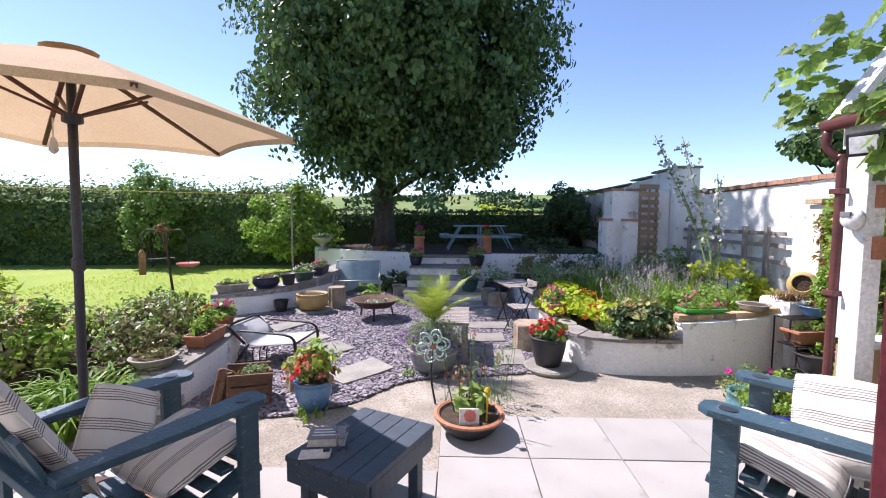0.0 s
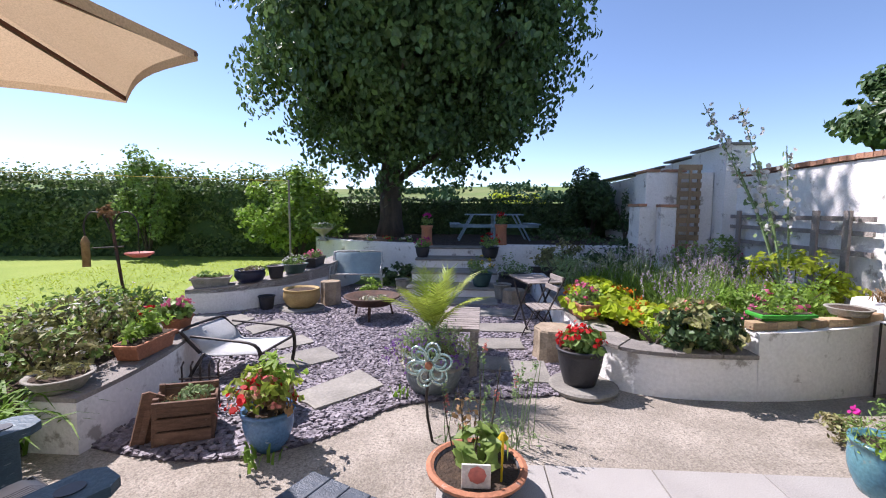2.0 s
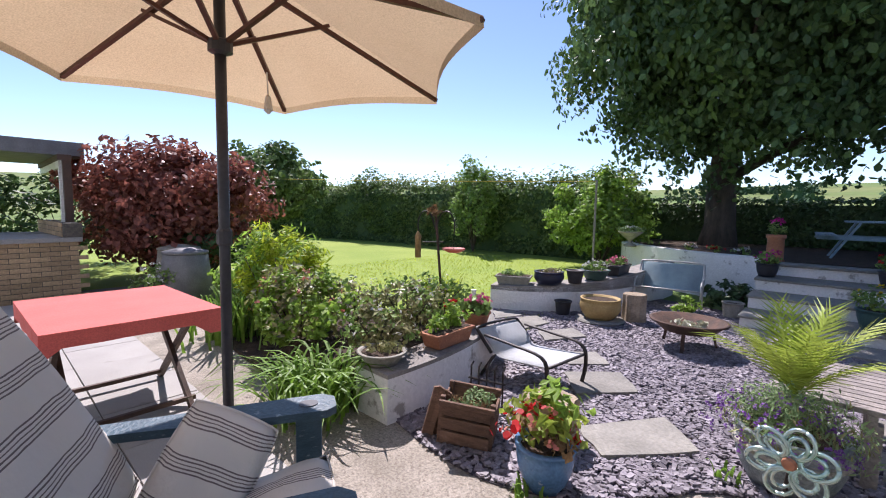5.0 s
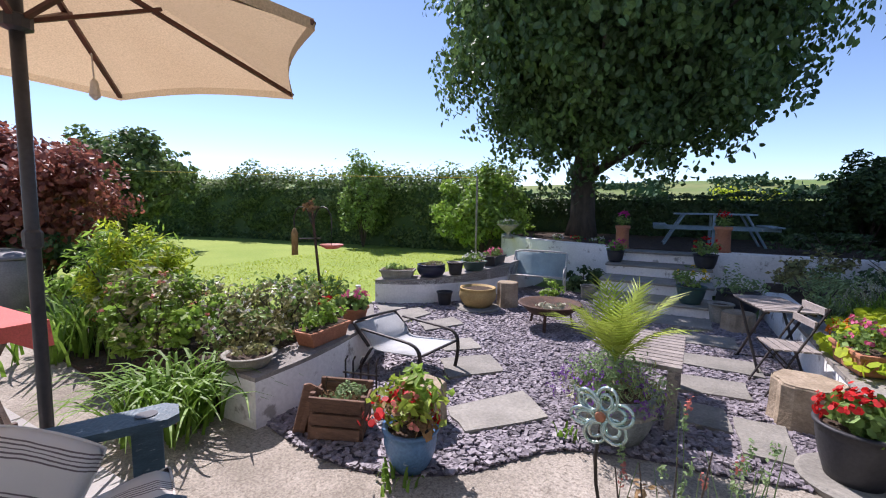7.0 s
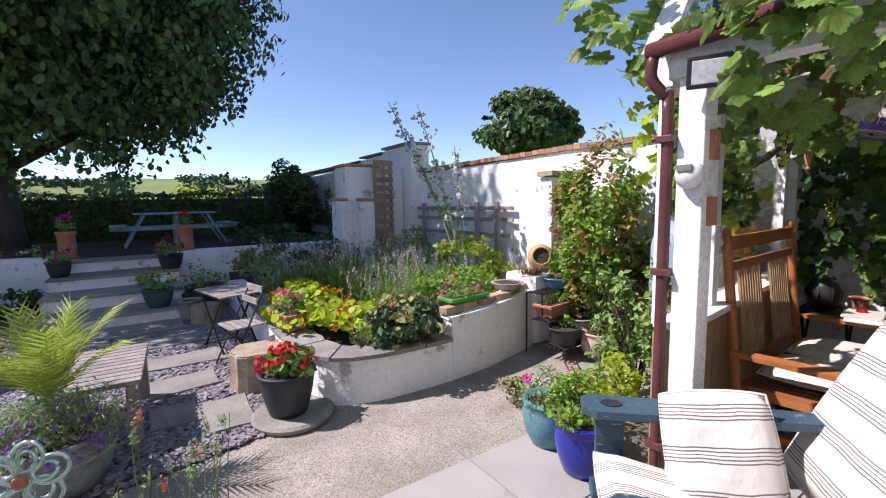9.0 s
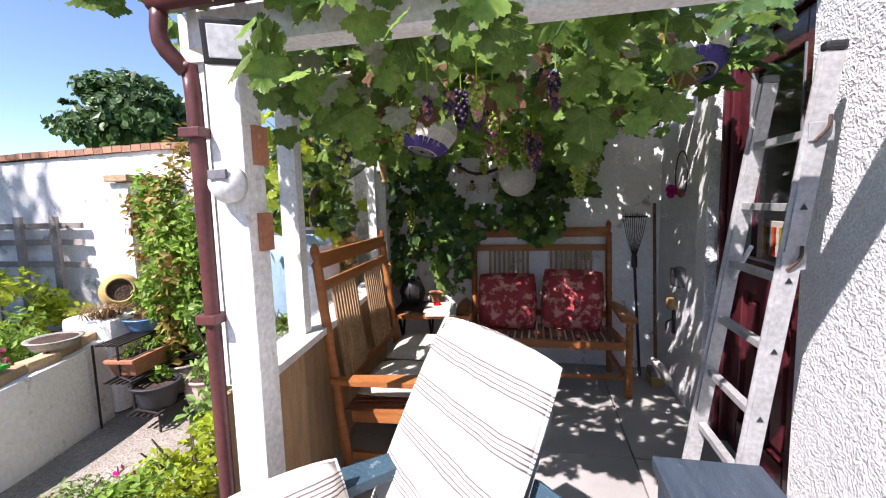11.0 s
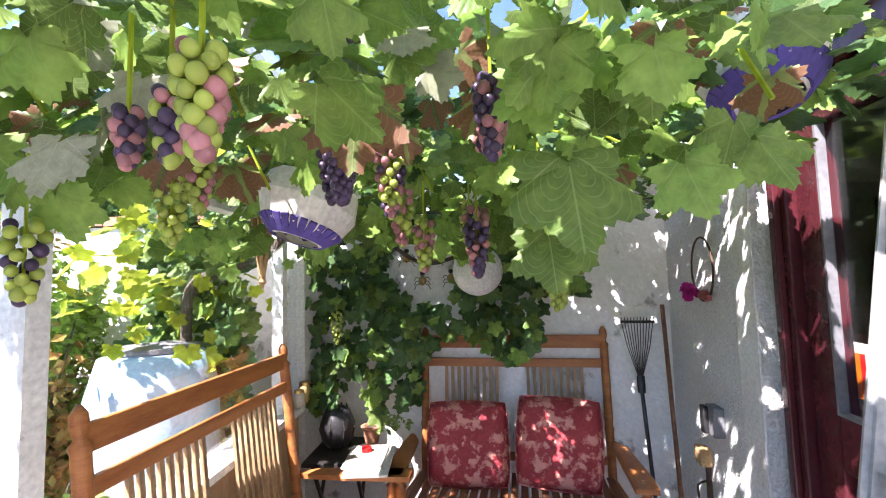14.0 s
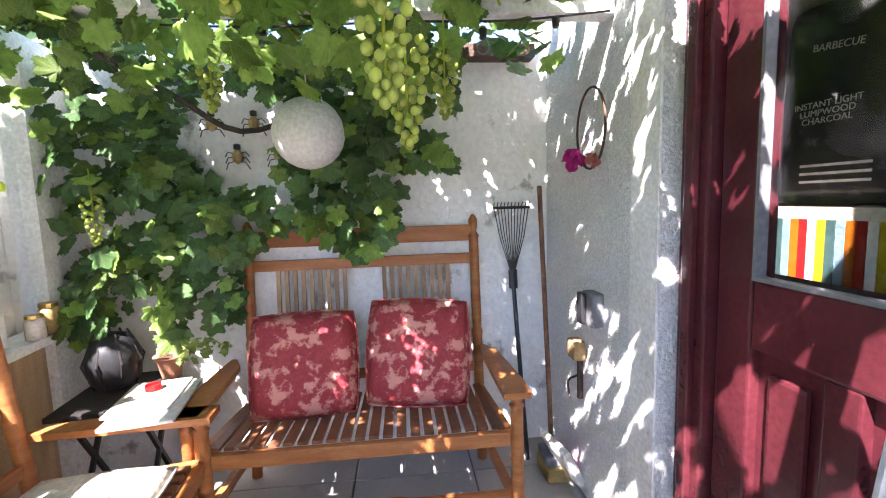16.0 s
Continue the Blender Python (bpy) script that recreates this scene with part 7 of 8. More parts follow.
def bunch(loc, ln, r, n, mats, label):
    """Berries wound down a stalk, tapering to the tip."""
    o = empty("grape_bunch", Matrix.Translation(loc))
    for k in range(n):
        t = (k + 0.5) / n
        rad = 0.21 * ln * (1 - t) ** 0.5 * (0.5 + 0.5 * min(1, t * 6))
        a = k * 2.399
        g = new("grape", ball_data[mats[int(rng.integers(0, len(mats)))]])
        g.parent = o
        s = r * rng.uniform(0.85, 1.1)
        g.matrix_basis = Matrix.Translation((rad * math.cos(a), rad * math.sin(a), -ln * t)) @ Matrix.Diagonal((s, s, s * 1.08, 1))
    part("stalk", tube(bmesh.new(), [(0, 0, 0.12), (0, 0, -ln * 0.8)], 0.003, 5), L["lime"], o)
    return tagged(o, label, "grapes", "grape bunches")


for x, y, z, ln, r, n, mats, lab in BUNCHES:
    bunch((x, y, z), ln, r, n, mats, lab)
# roof-high light cable bulbs
for k in range(7):
    o = empty("light_bulb", Matrix.Translation((4.40 + 0.02 * k, 0.45 + k * 0.25, 1.97 - 0.03 * (k % 2))))
    part("bulb", lathe(bmesh.new(), [(0.004, -0.055), (0.022, -0.04), (0.025, -0.02), (0.012, 0.0)], 12), M["glass"], o, "clear unlit bulb", True)
    part("cap", lathe(bmesh.new(), [(0.012, 0.0), (0.014, 0.03), (0.004, 0.035)], 10), M["plastic_black"], o)
    tagged(o, "unlit clear festoon bulb under the porch beam", "bulb", "festoon bulbs")
part_c = part("festoon_cable", tube(bmesh.new(), smooth_path([(4.41, 0.25, 2.03), (4.41, 0.6, 1.995), (4.44, 1.0, 2.0), (4.48, 1.5, 1.995), (4.52, 2.2, 2.03)], 4), 0.004, 6), M["plastic_black"])
tagged(part_c, "thin black festoon light cable under the beam", "cable")


# ---------- planting ----------
def shrub(name, loc, r, n, size, mat, label, shape=DIAMOND, clumps=24, lobe=0.35, cat="shrub", fl=None, nf=0, fs=0.04, mat2=None, group=""):
    """A bush on short stems; r are its half widths, loc its foot."""
    o = empty(name, Matrix.Translation(loc))
    bm = bmesh.new()
    for k in range(7):
        a = k * 2.4
        tube(bm, [(0, 0, -0.02), (r[0] * 0.3 * math.cos(a), r[1] * 0.3 * math.sin(a), r[2] * 0.7), (r[0] * 0.75 * math.cos(a), r[1] * 0.75 * math.sin(a), r[2] * 1.5)], [0.018 + r[0] * 0.012, 0.012, 0.004], 5)
    part("stem", bm, M["bark"], o)
    foliage(o, (0, 0, r[2] * 1.02), r, n, size, mat, shape, clumps, lobe=lobe)
    if mat2:
        foliage(o, (0, 0, r[2] * 1.1), r, n // 3, size, mat2, shape, clumps, "young_leaves", lobe)
    if fl:
        flowers(o, (0, 0, r[2] * 1.05), r, nf, fs, fl, "blossom")
    return tagged(o, label, cat, group)


BZ = 0.30
# raised bed, front to back
shrub("nasturtium", (1.78, 5.55, BZ), (0.38, 0.95, 0.17), 2100, 0.075, L["nasturtium"], "mass of lime-green nasturtiums with orange flowers", ROUND, 40, 0.3, fl=L["f_orange"], nf=34, fs=0.05)
shrub("nasturtium", (2.05, 4.75, BZ), (0.30, 0.35, 0.14), 800, 0.07, L["nasturtium"], "bright nasturtiums spilling to the bed's edge", ROUND, 20, 0.35, fl=L["f_orange"], nf=14, fs=0.04)
shrub("fuchsia_shrub", (2.22, 4.32, BZ), (0.36, 0.30, 0.20), 1500, 0.07, L["dark"], "dark leathery shrub with dusky red flowers at the bed corner", DIAMOND, 26, 0.3, mat2=L["burgundy"], fl=L["f_coral"], nf=14, fs=0.03)
shrub("herb_clump", (1.88, 4.35, 0.33), (0.20, 0.16, 0.09), 700, 0.035, L["bush"], "low feathery green herb on the bed's edge", NARROW, 14, 0.4)
for i, (x, y, h) in enumerate(((2.5, 6.2, 0.5), (2.9, 5.6, 0.55), (3.2, 6.4, 0.6), (2.4, 7.0, 0.5), (2.9, 7.2, 0.55), (3.5, 5.7, 0.5), (2.1, 6.9, 0.4), (3.6, 6.9, 0.55), (2.55, 5.3, 0.42))):
    o = empty("lavender", Matrix.Translation((x, y, BZ)))
    part("foliage", blades((0, 0, 0), 240, h * 0.72, 0.30, 0.015, 0.3, 3, 0.14), L["bush"], o)
    p = []
    st = []
    for k in range(46):
        a, q = rng.uniform(0, math.tau), rng.uniform(0.05, 0.42)
        hh = h * rng.uniform(0.75, 1.25)
        e = (q * math.cos(a), q * math.sin(a), hh)
        st.append(((e[0] * 0.3, e[1] * 0.3, 0.0), e))
        for j in range(9):
            p.append((e[0] + rng.normal() * 0.008, e[1] + rng.normal() * 0.008, hh - 0.012 * j))
    part("stalks", stems(st, 0.004), L["grey"], o)
    part("flower_spikes", leaf_cloud(p, 0.026, DIAMOND), L["f_lilac"] if i % 3 else L["vine_pale"], o)
    tagged(o, "tall grey-green lavender in fading mauve flower", "lavender", "lavender in the bed")
shrub("marjoram", (3.25, 4.95, BZ + 0.05), (0.55, 0.32, 0.24), 1500, 0.055, L["bush"], "soft green leafy clump in the raised bed", DIAMOND, 26, 0.35)
shrub("lime_shrub", (3.95, 5.7, BZ), (0.5, 0.55, 0.36), 1500, 0.075, L["lime"], "bright yellow-green leafy shrub in the bed", DIAMOND, 26, 0.35)
shrub("phlox", (3.0, 4.62, BZ), (0.25, 0.20, 0.22), 500, 0.05, L["mid"], "pink phlox in flower at the back of the wall", DIAMOND, 14, 0.4, fl=L["f_pink"], nf=26, fs=0.05)
shrub("ornamental_grass", (1.75, 7.4, BZ), (0.35, 0.6, 0.25), 900, 0.09, L["grey"], "dry feathery grass in the raised bed", NARROW, 20, 0.4)
shrub("dark_shrub", (2.0, 8.9, BZ), (0.5, 0.5, 0.30), 900, 0.08, L["burgundy"], "dark plum-leaved shrub near the steps", DIAMOND, 20)
shrub("shade_shrub", (3.1, 8.9, BZ), (0.8, 0.7, 0.32), 1300, 0.08, L["dark"], "dark green shade planting below the wall", DIAMOND, 26)
shrub("rose_shrub", (3.9, 7.4, BZ), (0.5, 0.6, 0.4), 1100, 0.07, L["mid"], "leggy rose bush against the wall", DIAMOND, 24, 0.3, fl=L["f_pink"], nf=10)
# hollyhock
o = empty("hollyhock", Matrix.Translation((3.75, 5.5, BZ)))
pts, bl = [], []
for k, (dx, dy, h) in enumerate(((-0.35, 1.30, 2.6), (-0.15, 0.85, 2.5), (0.1, 0.35, 1.9), (-0.1, 0.55, 1.7), (-0.2, 1.1, 2.2))):
    path = smooth_path([(0, 0, 0), (dx * 0.3, dy * 0.3, h * 0.4), (dx * 0.7, dy * 0.7, h * 0.75), (dx, dy, h)], 4)
    part("stalk", tube(bmesh.new(), path, [0.014 - 0.010 * i / len(path) for i in range(len(path))], 6), L["grey"], o)
    for j in range(60):
        t = 0.35 + 0.65 * j / 60
        q = path[min(len(path) - 1, int(t * (len(path) - 1)))]
        (bl if t > 0.5 and j % 2 else pts).append((q[0] + rng.normal() * 0.04, q[1] + rng.normal() * 0.04, q[2] + rng.normal() * 0.03))
part("leaves", leaf_cloud(pts, 0.05, ROUND), L["grey"], o)
part("blossom", leaf_cloud(np.repeat(np.array(bl), 3, 0) + rng.normal(size=(len(bl) * 3, 3)) * 0.022, 0.055, ROUND), L["f_white"], o)
tagged(o, "tall spindly hollyhock with small white flowers", "hollyhock")
# wall-side lattice, rails, screens
o = empty("lattice_screen", Matrix.Translation((3.78, 8.16, 0.3)))
for x in (0.0, 0.31):
    part("upright", boxbm(x - 0.02, -0.02, 0, x + 0.02, 0.02, 1.86), M["lattice"], o)
for k in range(13):
    part("slat", boxbm(-0.03, -0.038, 0.10 + k * 0.145, 0.34, -0.021, 0.19 + k * 0.145), M["lattice"], o)
part("centre_slat", boxbm(0.135, -0.054, 0.05, 0.175, -0.039, 1.84), M["lattice"], o)
tagged(o, "narrow brown timber lattice against the buttress", "trellis")
o = empty("rail_fence", Matrix.Translation((4.56, 5.0, 0.3)))
for z in (0.68, 0.90, 1.06):
    part("rail", boxbm(-0.02, 0.5, z, 0.01, 3.0, z + 0.055), M["grey_wood"], o)
for y in (0.75, 1.2, 1.95, 2.7):
    part("post", boxbm(-0.055, y, 0, -0.021, y + 0.085, 1.18), M["grey_wood"], o)
tagged(o, "weathered grey timber rails fixed to the white wall", "fence")
o = empty("pallet_rack", pose(4.42, 4.98, 0.72, 0, 0, 60))
for x in (-0.13, 0.13):
    part("upright", boxbm(x - 0.03, -0.01, -0.4, x + 0.03, 0.02, 0.62), M["grey_wood"], o)
for k in range(4):
    part("slat", boxbm(-0.17, -0.03, 0.08 + k * 0.15, 0.17, -0.011, 0.15 + k * 0.15), M["grey_wood"], o)
tagged(o, "small weathered slatted timber rack on the bed", "rack")
# on the bed wall
for k, (x, y, z) in enumerate(((2.62, 4.2, 0.537), (2.80, 4.24, 0.54), (3.05, 4.26, 0.545), (3.26, 4.3, 0.55), (3.45, 4.36, 0.56), (3.62, 4.42, 0.57))):
    b = part("loose_brick", boxbm(-0.10, -0.05, 0, 0.10, 0.05, 0.062, bevel=0.006), M["brick_buff"])
    b.matrix_basis = pose(x, y, z, 0, 0, 5 + 9 * (k % 3))
    tagged(b, "loose buff brick laid on the bed wall", "brick", "bricks on the bed wall")
o = potted("seed_tray", (2.82, 4.28, 0.602), 0, 0, 0.05, M["green_tray"], "bright green plastic seed tray on bricks", square=True, size=(0.44, 0.17), turn=6)
foliage(o, (0, 0, 0.07), (0.2, 0.07, 0.05), 140, 0.045, L["bush"])
o = potted("terracotta_trough", (1.50, 5.22, 0.372), 0, 0, 0.15, M["terracotta"], "terracotta trough of pink flowers on the bed wall", square=True, size=(0.2, 0.42), turn=8)
foliage(o, (0, 0, 0.22), (0.14, 0.22, 0.11), 300, 0.05, L["mid"])
flowers(o, (0, 0, 0.24), (0.13, 0.2, 0.11), 16, 0.045, L["f_pink"])
o = potted("shallow_pan", (3.42, 4.38, 0.625), 0.15, 0.12, 0.06, M["stone_pot"], "shallow grey stone pan on the bed wall")
o = empty("tipped_jar", pose(4.02, 4.50, 0.87, 76, 0, -42))
part("jar", lathe(bmesh.new(), [(0.06, -0.13), (0.13, -0.07), (0.145, 0.02), (0.11, 0.09), (0.10, 0.12), (0.085, 0.12), (0.09, 0.08), (0.005, 0.05)], 22), M["yellow_pot"], o, "", True)
part("lining", lathe(bmesh.new(), [(0.003, 0.096), (0.085, 0.098), (0.003, 0.102)], 14), M["soil"], o)
tagged(o, "ochre terracotta jar lying on its side on the block", "jar")
o = potted("terracotta_pot", (4.30, 4.52, 0.722), 0.13, 0.09, 0.26, M["terracotta"], "terracotta pot of red-leaved plant on the block")
foliage(o, (0, 0, 0.34), (0.13, 0.13, 0.12), 160, 0.05, L["vine_red"])
o = empty("dried_clump", Matrix.Translation((3.80, 4.42, 0.72)))
part("dry_grass", blades((0, 0, 0), 130, 0.12, 0.24, 0.008, 0.7), L["dry"], o)
tagged(o, "dried brown spiky plant on the white block", "plant")
# pot stand by the block
o = empty("plant_stand", pose(3.86, 4.02, 0.0, 0, 0, 8))
for z, y0, y1, x in ((0.13, -0.22, 0.02, 0.36), (0.36, -0.06, 0.16, 0.36), (0.60, 0.05, 0.24, 0.3)):
    for k in range(5):
        part("shelf_bar", boxbm(-x, y0 + k * (y1 - y0) / 5, z - 0.012, x, y0 + k * (y1 - y0) / 5 + 0.02, z), M["iron"], o)
for s in (-1, 1):
    part("frame", tube(bmesh.new(), [(s * 0.33, -0.22, 0), (s * 0.33, -0.22, 0.13), (s * 0.33, -0.05, 0.16), (s * 0.33, -0.05, 0.36), (s * 0.3, 0.06, 0.38), (s * 0.3, 0.06, 0.60)], 0.009, 6), M["iron"], o)
    part("leg", tube(bmesh.new(), [(s * 0.3, 0.24, 0), (s * 0.3, 0.24, 0.6)], 0.009, 6), M["iron"], o)
tagged(o, "tiered black metal plant stand against the block", "plant stand")
o = potted("terracotta_trough", (3.86, 4.08, 0.362), 0, 0, 0.13, M["terracotta"], "long brown trough of seedlings on the plant stand", square=True, size=(0.62, 0.2), turn=8)
foliage(o, (0, 0, 0.16), (0.27, 0.09, 0.06), 220, 0.04, L["bush"])
o = potted("blue_bowl", (4.08, 4.0, 0.50), 0.095, 0.07, 0.09, M["blue_glaze"], "small blue bowl of seedlings on the trough")
foliage(o, (0, 0, 0.11), (0.08, 0.08, 0.05), 70, 0.03, L["mid"])
o = potted("blue_bowl", (3.93, 4.18, 0.602), 0.15, 0.11, 0.10, M["blue_glaze"], "round blue-grey bowl of stones on the top tier")
foliage(o, (0, 0, 0.11), (0.12, 0.12, 0.03), 60, 0.05, L["dry"])
o = potted("bucket", (3.68, 3.88, 0.132), 0.15, 0.11, 0.17, M["dark_pot"], "black bucket with a leafy cutting on the stand")
foliage(o, (0.05, 0, 0.22), (0.08, 0.08, 0.07), 50, 0.05, L["bush"])
potted("bucket", (3.98, 3.92, 0.132), 0.13, 0.12, 0.2, M["stone_pot"], "old beige plastic bucket on the stand")
o = potted("painted_tub", (3.93, 3.68, 0.01), 0.14, 0.10, 0.24, M["pink_tub"], "round terracotta tub with a painted pink band", belly=0.035)
foliage(o, (0, 0, 0.33), (0.12, 0.12, 0.14), 220, 0.045, L["vine_red"])
# climbing shrub by the porch
shrub("climbing_shrub", (4.15, 3.85, 0.0), (0.46, 0.48, 0.98), 8000, 0.065, L["bush"], "tall glossy climbing shrub with bronze tips beside the porch", DIAMOND, 60, 0.24, mat2=L["autumn"])
shrub("climbing_shrub", (3.55, 3.05, 0.0), (0.36, 0.3, 0.55), 1500, 0.065, L["mid"], "dense green shrub below the porch window", DIAMOND, 30, 0.28)
shrub("fern_clump", (3.0, 2.95, 0.0), (0.32, 0.26, 0.24), 900, 0.05, L["lime"], "light feathery green plant beside the post", DIAMOND, 20, 0.35)
shrub("creeping_plant", (2.75, 3.45, 0.0), (0.22, 0.2, 0.09), 500, 0.035, L["burgundy"], "low creeping plant over the paving edge", DIAMOND, 14, 0.4)
o = potted("teal_pot", (2.463, 2.95, 0.0), 0.15, 0.10, 0.29, M["teal_glaze"], "teal glazed pot of pink flowers at the patio edge", belly=0.03)
foliage(o, (-0.02, 0, 0.35), (0.19, 0.18, 0.13), 700, 0.035, L["mid"], NARROW)
flowers(o, (0, 0, 0.40), (0.18, 0.16, 0.15), 3, 0.05, L["f_magenta"])
o = potted("cobalt_pot", (2.41, 2.645, 0.012), 0.165, 0.115, 0.30, M["cobalt"], "glossy cobalt blue pot of green herbs on the patio", belly=0.02)
foliage(o, (0.03, 0.02, 0.35), (0.21, 0.20, 0.14), 1100, 0.036, L["bush"])
o = empty("water_butt", Matrix.Translation((4.22, 3.02, 0.0)))
part("stand", boxbm(-0.24, -0.24, 0, 0.24, 0.24, 0.34, bevel=0.01), M["concrete"], o, "concrete block stand")
part("butt", lathe(bmesh.new(), [(0.003, 0.341), (0.27, 0.341), (0.30, 0.64), (0.30, 1.09), (0.25, 1.29), (0.18, 1.31)], 24), M["blue_drum"], o, "", True)
part("lid", lathe(bmesh.new(), [(0.20, 1.312), (0.20, 1.335), (0.05, 1.35), (0.003, 1.35)], 24), M["plastic_grey"], o, "grey lid")
tagged(o, "pale blue plastic water butt outside the porch window", "water butt")

# left planter and border
PZ = 0.28
for i, (x, y, r, n) in enumerate(((-2.55, 3.38, (0.34, 0.26, 0.20), 750), (-2.75, 3.9, (0.38, 0.34, 0.26), 850), (-2.9, 4.45, (0.36, 0.36, 0.24), 700), (-3.3, 3.7, (0.35, 0.4, 0.24), 600))):
    shrub("hebe_shrub", (x, y, PZ), r, n, 0.055, L["burgundy"] if i != 2 else L["mid"], "twiggy shrub with small dark leaves and pale flowers", DIAMOND, 24, 0.32, mat2=L["mid"], fl=L["f_white"], nf=14, fs=0.025, group="planter shrubs")
o = potted("stone_bowl", (-2.22, 3.16, 0.345), 0.17, 0.12, 0.09, M["stone_pot"], "shallow mossy stone bowl on the planter")
foliage(o, (0, 0, 0.11), (0.13, 0.13, 0.04), 120, 0.04, L["burgundy"])
o = potted("terracotta_trough", (-2.16, 3.80, 0.357), 0, 0, 0.12, M["terracotta"], "terracotta trough of seedlings and a red flower on the planter", square=True, size=(0.19, 0.46), turn=3)
foliage(o, (0, 0, 0.2), (0.10, 0.22, 0.11), 320, 0.05, L["bush"])
flowers(o, (0, 0.05, 0.3), (0.05, 0.08, 0.06), 3, 0.05, L["f_red"])
o = potted("terracotta_pot", (-2.30, 4.35, 0.365), 0.13, 0.09, 0.14, M["terracotta"], "terracotta pot of pink geranium on the planter")
foliage(o, (0, 0, 0.2), (0.15, 0.15, 0.09), 240, 0.05, L["mid"], ROUND)
flowers(o, (0, 0, 0.23), (0.12, 0.12, 0.09), 9, 0.05, L["f_pink"])
o = empty("iris_clump", Matrix.Translation((-2.52, 2.80, 0.0)))
part("strap_leaves", blades((0, 0, 0), 210, 0.52, 0.55, 0.026, 0.78, 6, 0.15), L["blade"], o)
tagged(o, "arching clump of strap-leaved day lily at the wall end", "plant")
o = empty("iris_clump", Matrix.Translation((-4.6, 3.05, 0.02)))
part("strap_leaves", blades((0, 0, 0), 130, 0.55, 0.35, 0.03, 0.5, 5, 0.18), L["blade"], o)
tagged(o, "upright clump of sword-leaved iris in the border", "plant")
o = empty("montbretia", Matrix.Translation((-3.1, 4.75, 0.25)))
part("strap_leaves", blades((0, 0, 0), 90, 0.5, 0.3, 0.02, 0.5, 5, 0.12), L["lime"], o)
tagged(o, "upright grassy clump behind the planter", "plant")
shrub("border_shrub", (-3.55, 3.25, 0.02), (0.55, 0.42, 0.42), 2400, 0.07, L["bush"], "leafy border shrub with small pink flowers", DIAMOND, 34, 0.28, mat2=L["burgundy"], fl=L["f_coral"], nf=18, fs=0.035)
shrub("lime_shrub", (-4.75, 3.6, 0.02), (0.68, 0.5, 0.58), 3400, 0.12, L["lime"], "large bright yellow-green leafy shrub in the border", NARROW, 40, 0.28, mat2=L["bush"])
shrub("border_shrub", (-5.2, 3.5, 0.02), (0.5, 0.45, 0.36), 1300, 0.08, L["bush"], "green border shrub beside the lawn", DIAMOND, 24, 0.3)
# bird feeder pole
o = empty("bird_feeder_pole", Matrix.Translation((-3.10, 4.62, 0.28)))
part("pole", tube(bmesh.new(), [(0.12, 0.02, -0.05), (0.0, 0, 1.12)], 0.014, 8), M["rust"], o)
for s in (-1, 1):
    part("hook", tube(bmesh.new(), smooth_path([(0, 0, 0.95), (s * 0.08, 0, 1.12), (s * 0.2, 0, 1.14), (s * 0.27, 0, 1.04), (s * 0.27, 0, 0.92)], 4), 0.008, 6), M["iron"], o)
part("perch", tube(bmesh.new(), [(-0.2, 0, 0.80), (0.12, 0, 0.82)], 0.008, 6), M["iron"], o)
part("seed_tube", lathe(bmesh.new(), [(0.035, 0.62), (0.035, 0.84), (0.042, 0.85), (0.02, 0.9), (0.004, 0.92)], 12, Matrix.Translation((-0.27, 0, 0))), M["straw"], o, "clear tube of seed", True)
part("seed_dish", lathe(bmesh.new(), [(0.06, 0.72), (0.12, 0.75), (0.12, 0.765), (0.05, 0.74)], 16, Matrix.Translation((0.27, 0, 0))), L["f_coral"], o, "pink hanging dish")
part("dish_hanger", tube(bmesh.new(), [(0.27, 0, 0.92), (0.27, 0, 0.75)], 0.003, 5), M["iron"], o)
foliage(o, (0, 0, 1.15), (0.08, 0.08, 0.07), 60, 0.06, L["dry"], name="dry_ball")
tagged(o, "rusty bird feeder pole with hooks, seed tube and dish", "bird feeder")
o = empty("solar_light", Matrix.Translation((-3.68, 6.05, 0.0)))
part("stem", tube(bmesh.new(), [(0, 0, 0), (0, 0, 0.22)], 0.012, 8), M["chrome"], o)
part("head", lathe(bmesh.new(), [(0.03, 0.2), (0.035, 0.28), (0.04, 0.285), (0.04, 0.3), (0.004, 0.305)], 14), M["plastic_white"], o, "white cap")
tagged(o, "small steel solar light at the lawn's edge", "solar light")

# crate, trug and fork handle behind the begonia
o = empty("wooden_crate", pose(-1.50, 3.27, 0.012, 0, 4, 28))
for s in (-1, 1):
    for k in range(3):
        part("slat", boxbm(-0.15, s * 0.14 - 0.009, 0.02 + k * 0.085, 0.15, s * 0.14 + 0.009, 0.092 + k * 0.085, bevel=0.003), M["old_wood"], o)
    part("rim_rail", boxbm(-0.17, s * 0.155 - 0.012, 0.255, 0.17, s * 0.155 + 0.012, 0.285, bevel=0.004), M["old_wood"], o)
    for q in (-1, 1):
        part("corner_post", boxbm(s * 0.155 - 0.016, q * 0.12 - 0.016, 0, s * 0.155 + 0.016, q * 0.12 + 0.016, 0.30, bevel=0.004), M["old_wood"], o)
    for k in range(2):
        part("end_slat", boxbm(s * 0.165 - 0.008, -0.10, 0.04 + k * 0.12, s * 0.165 + 0.008, 0.10, 0.14 + k * 0.12, bevel=0.003), M["old_wood"], o)
part("base", boxbm(-0.15, -0.13, 0.0, 0.15, 0.13, 0.019), M["old_wood"], o)
part("soil", boxbm(-0.145, -0.128, 0.02, 0.145, 0.128, 0.20), M["soil"], o)
foliage(o, (0, 0, 0.23), (0.14, 0.12, 0.06), 420, 0.035, L["dry"], NARROW, name="dry_plants")
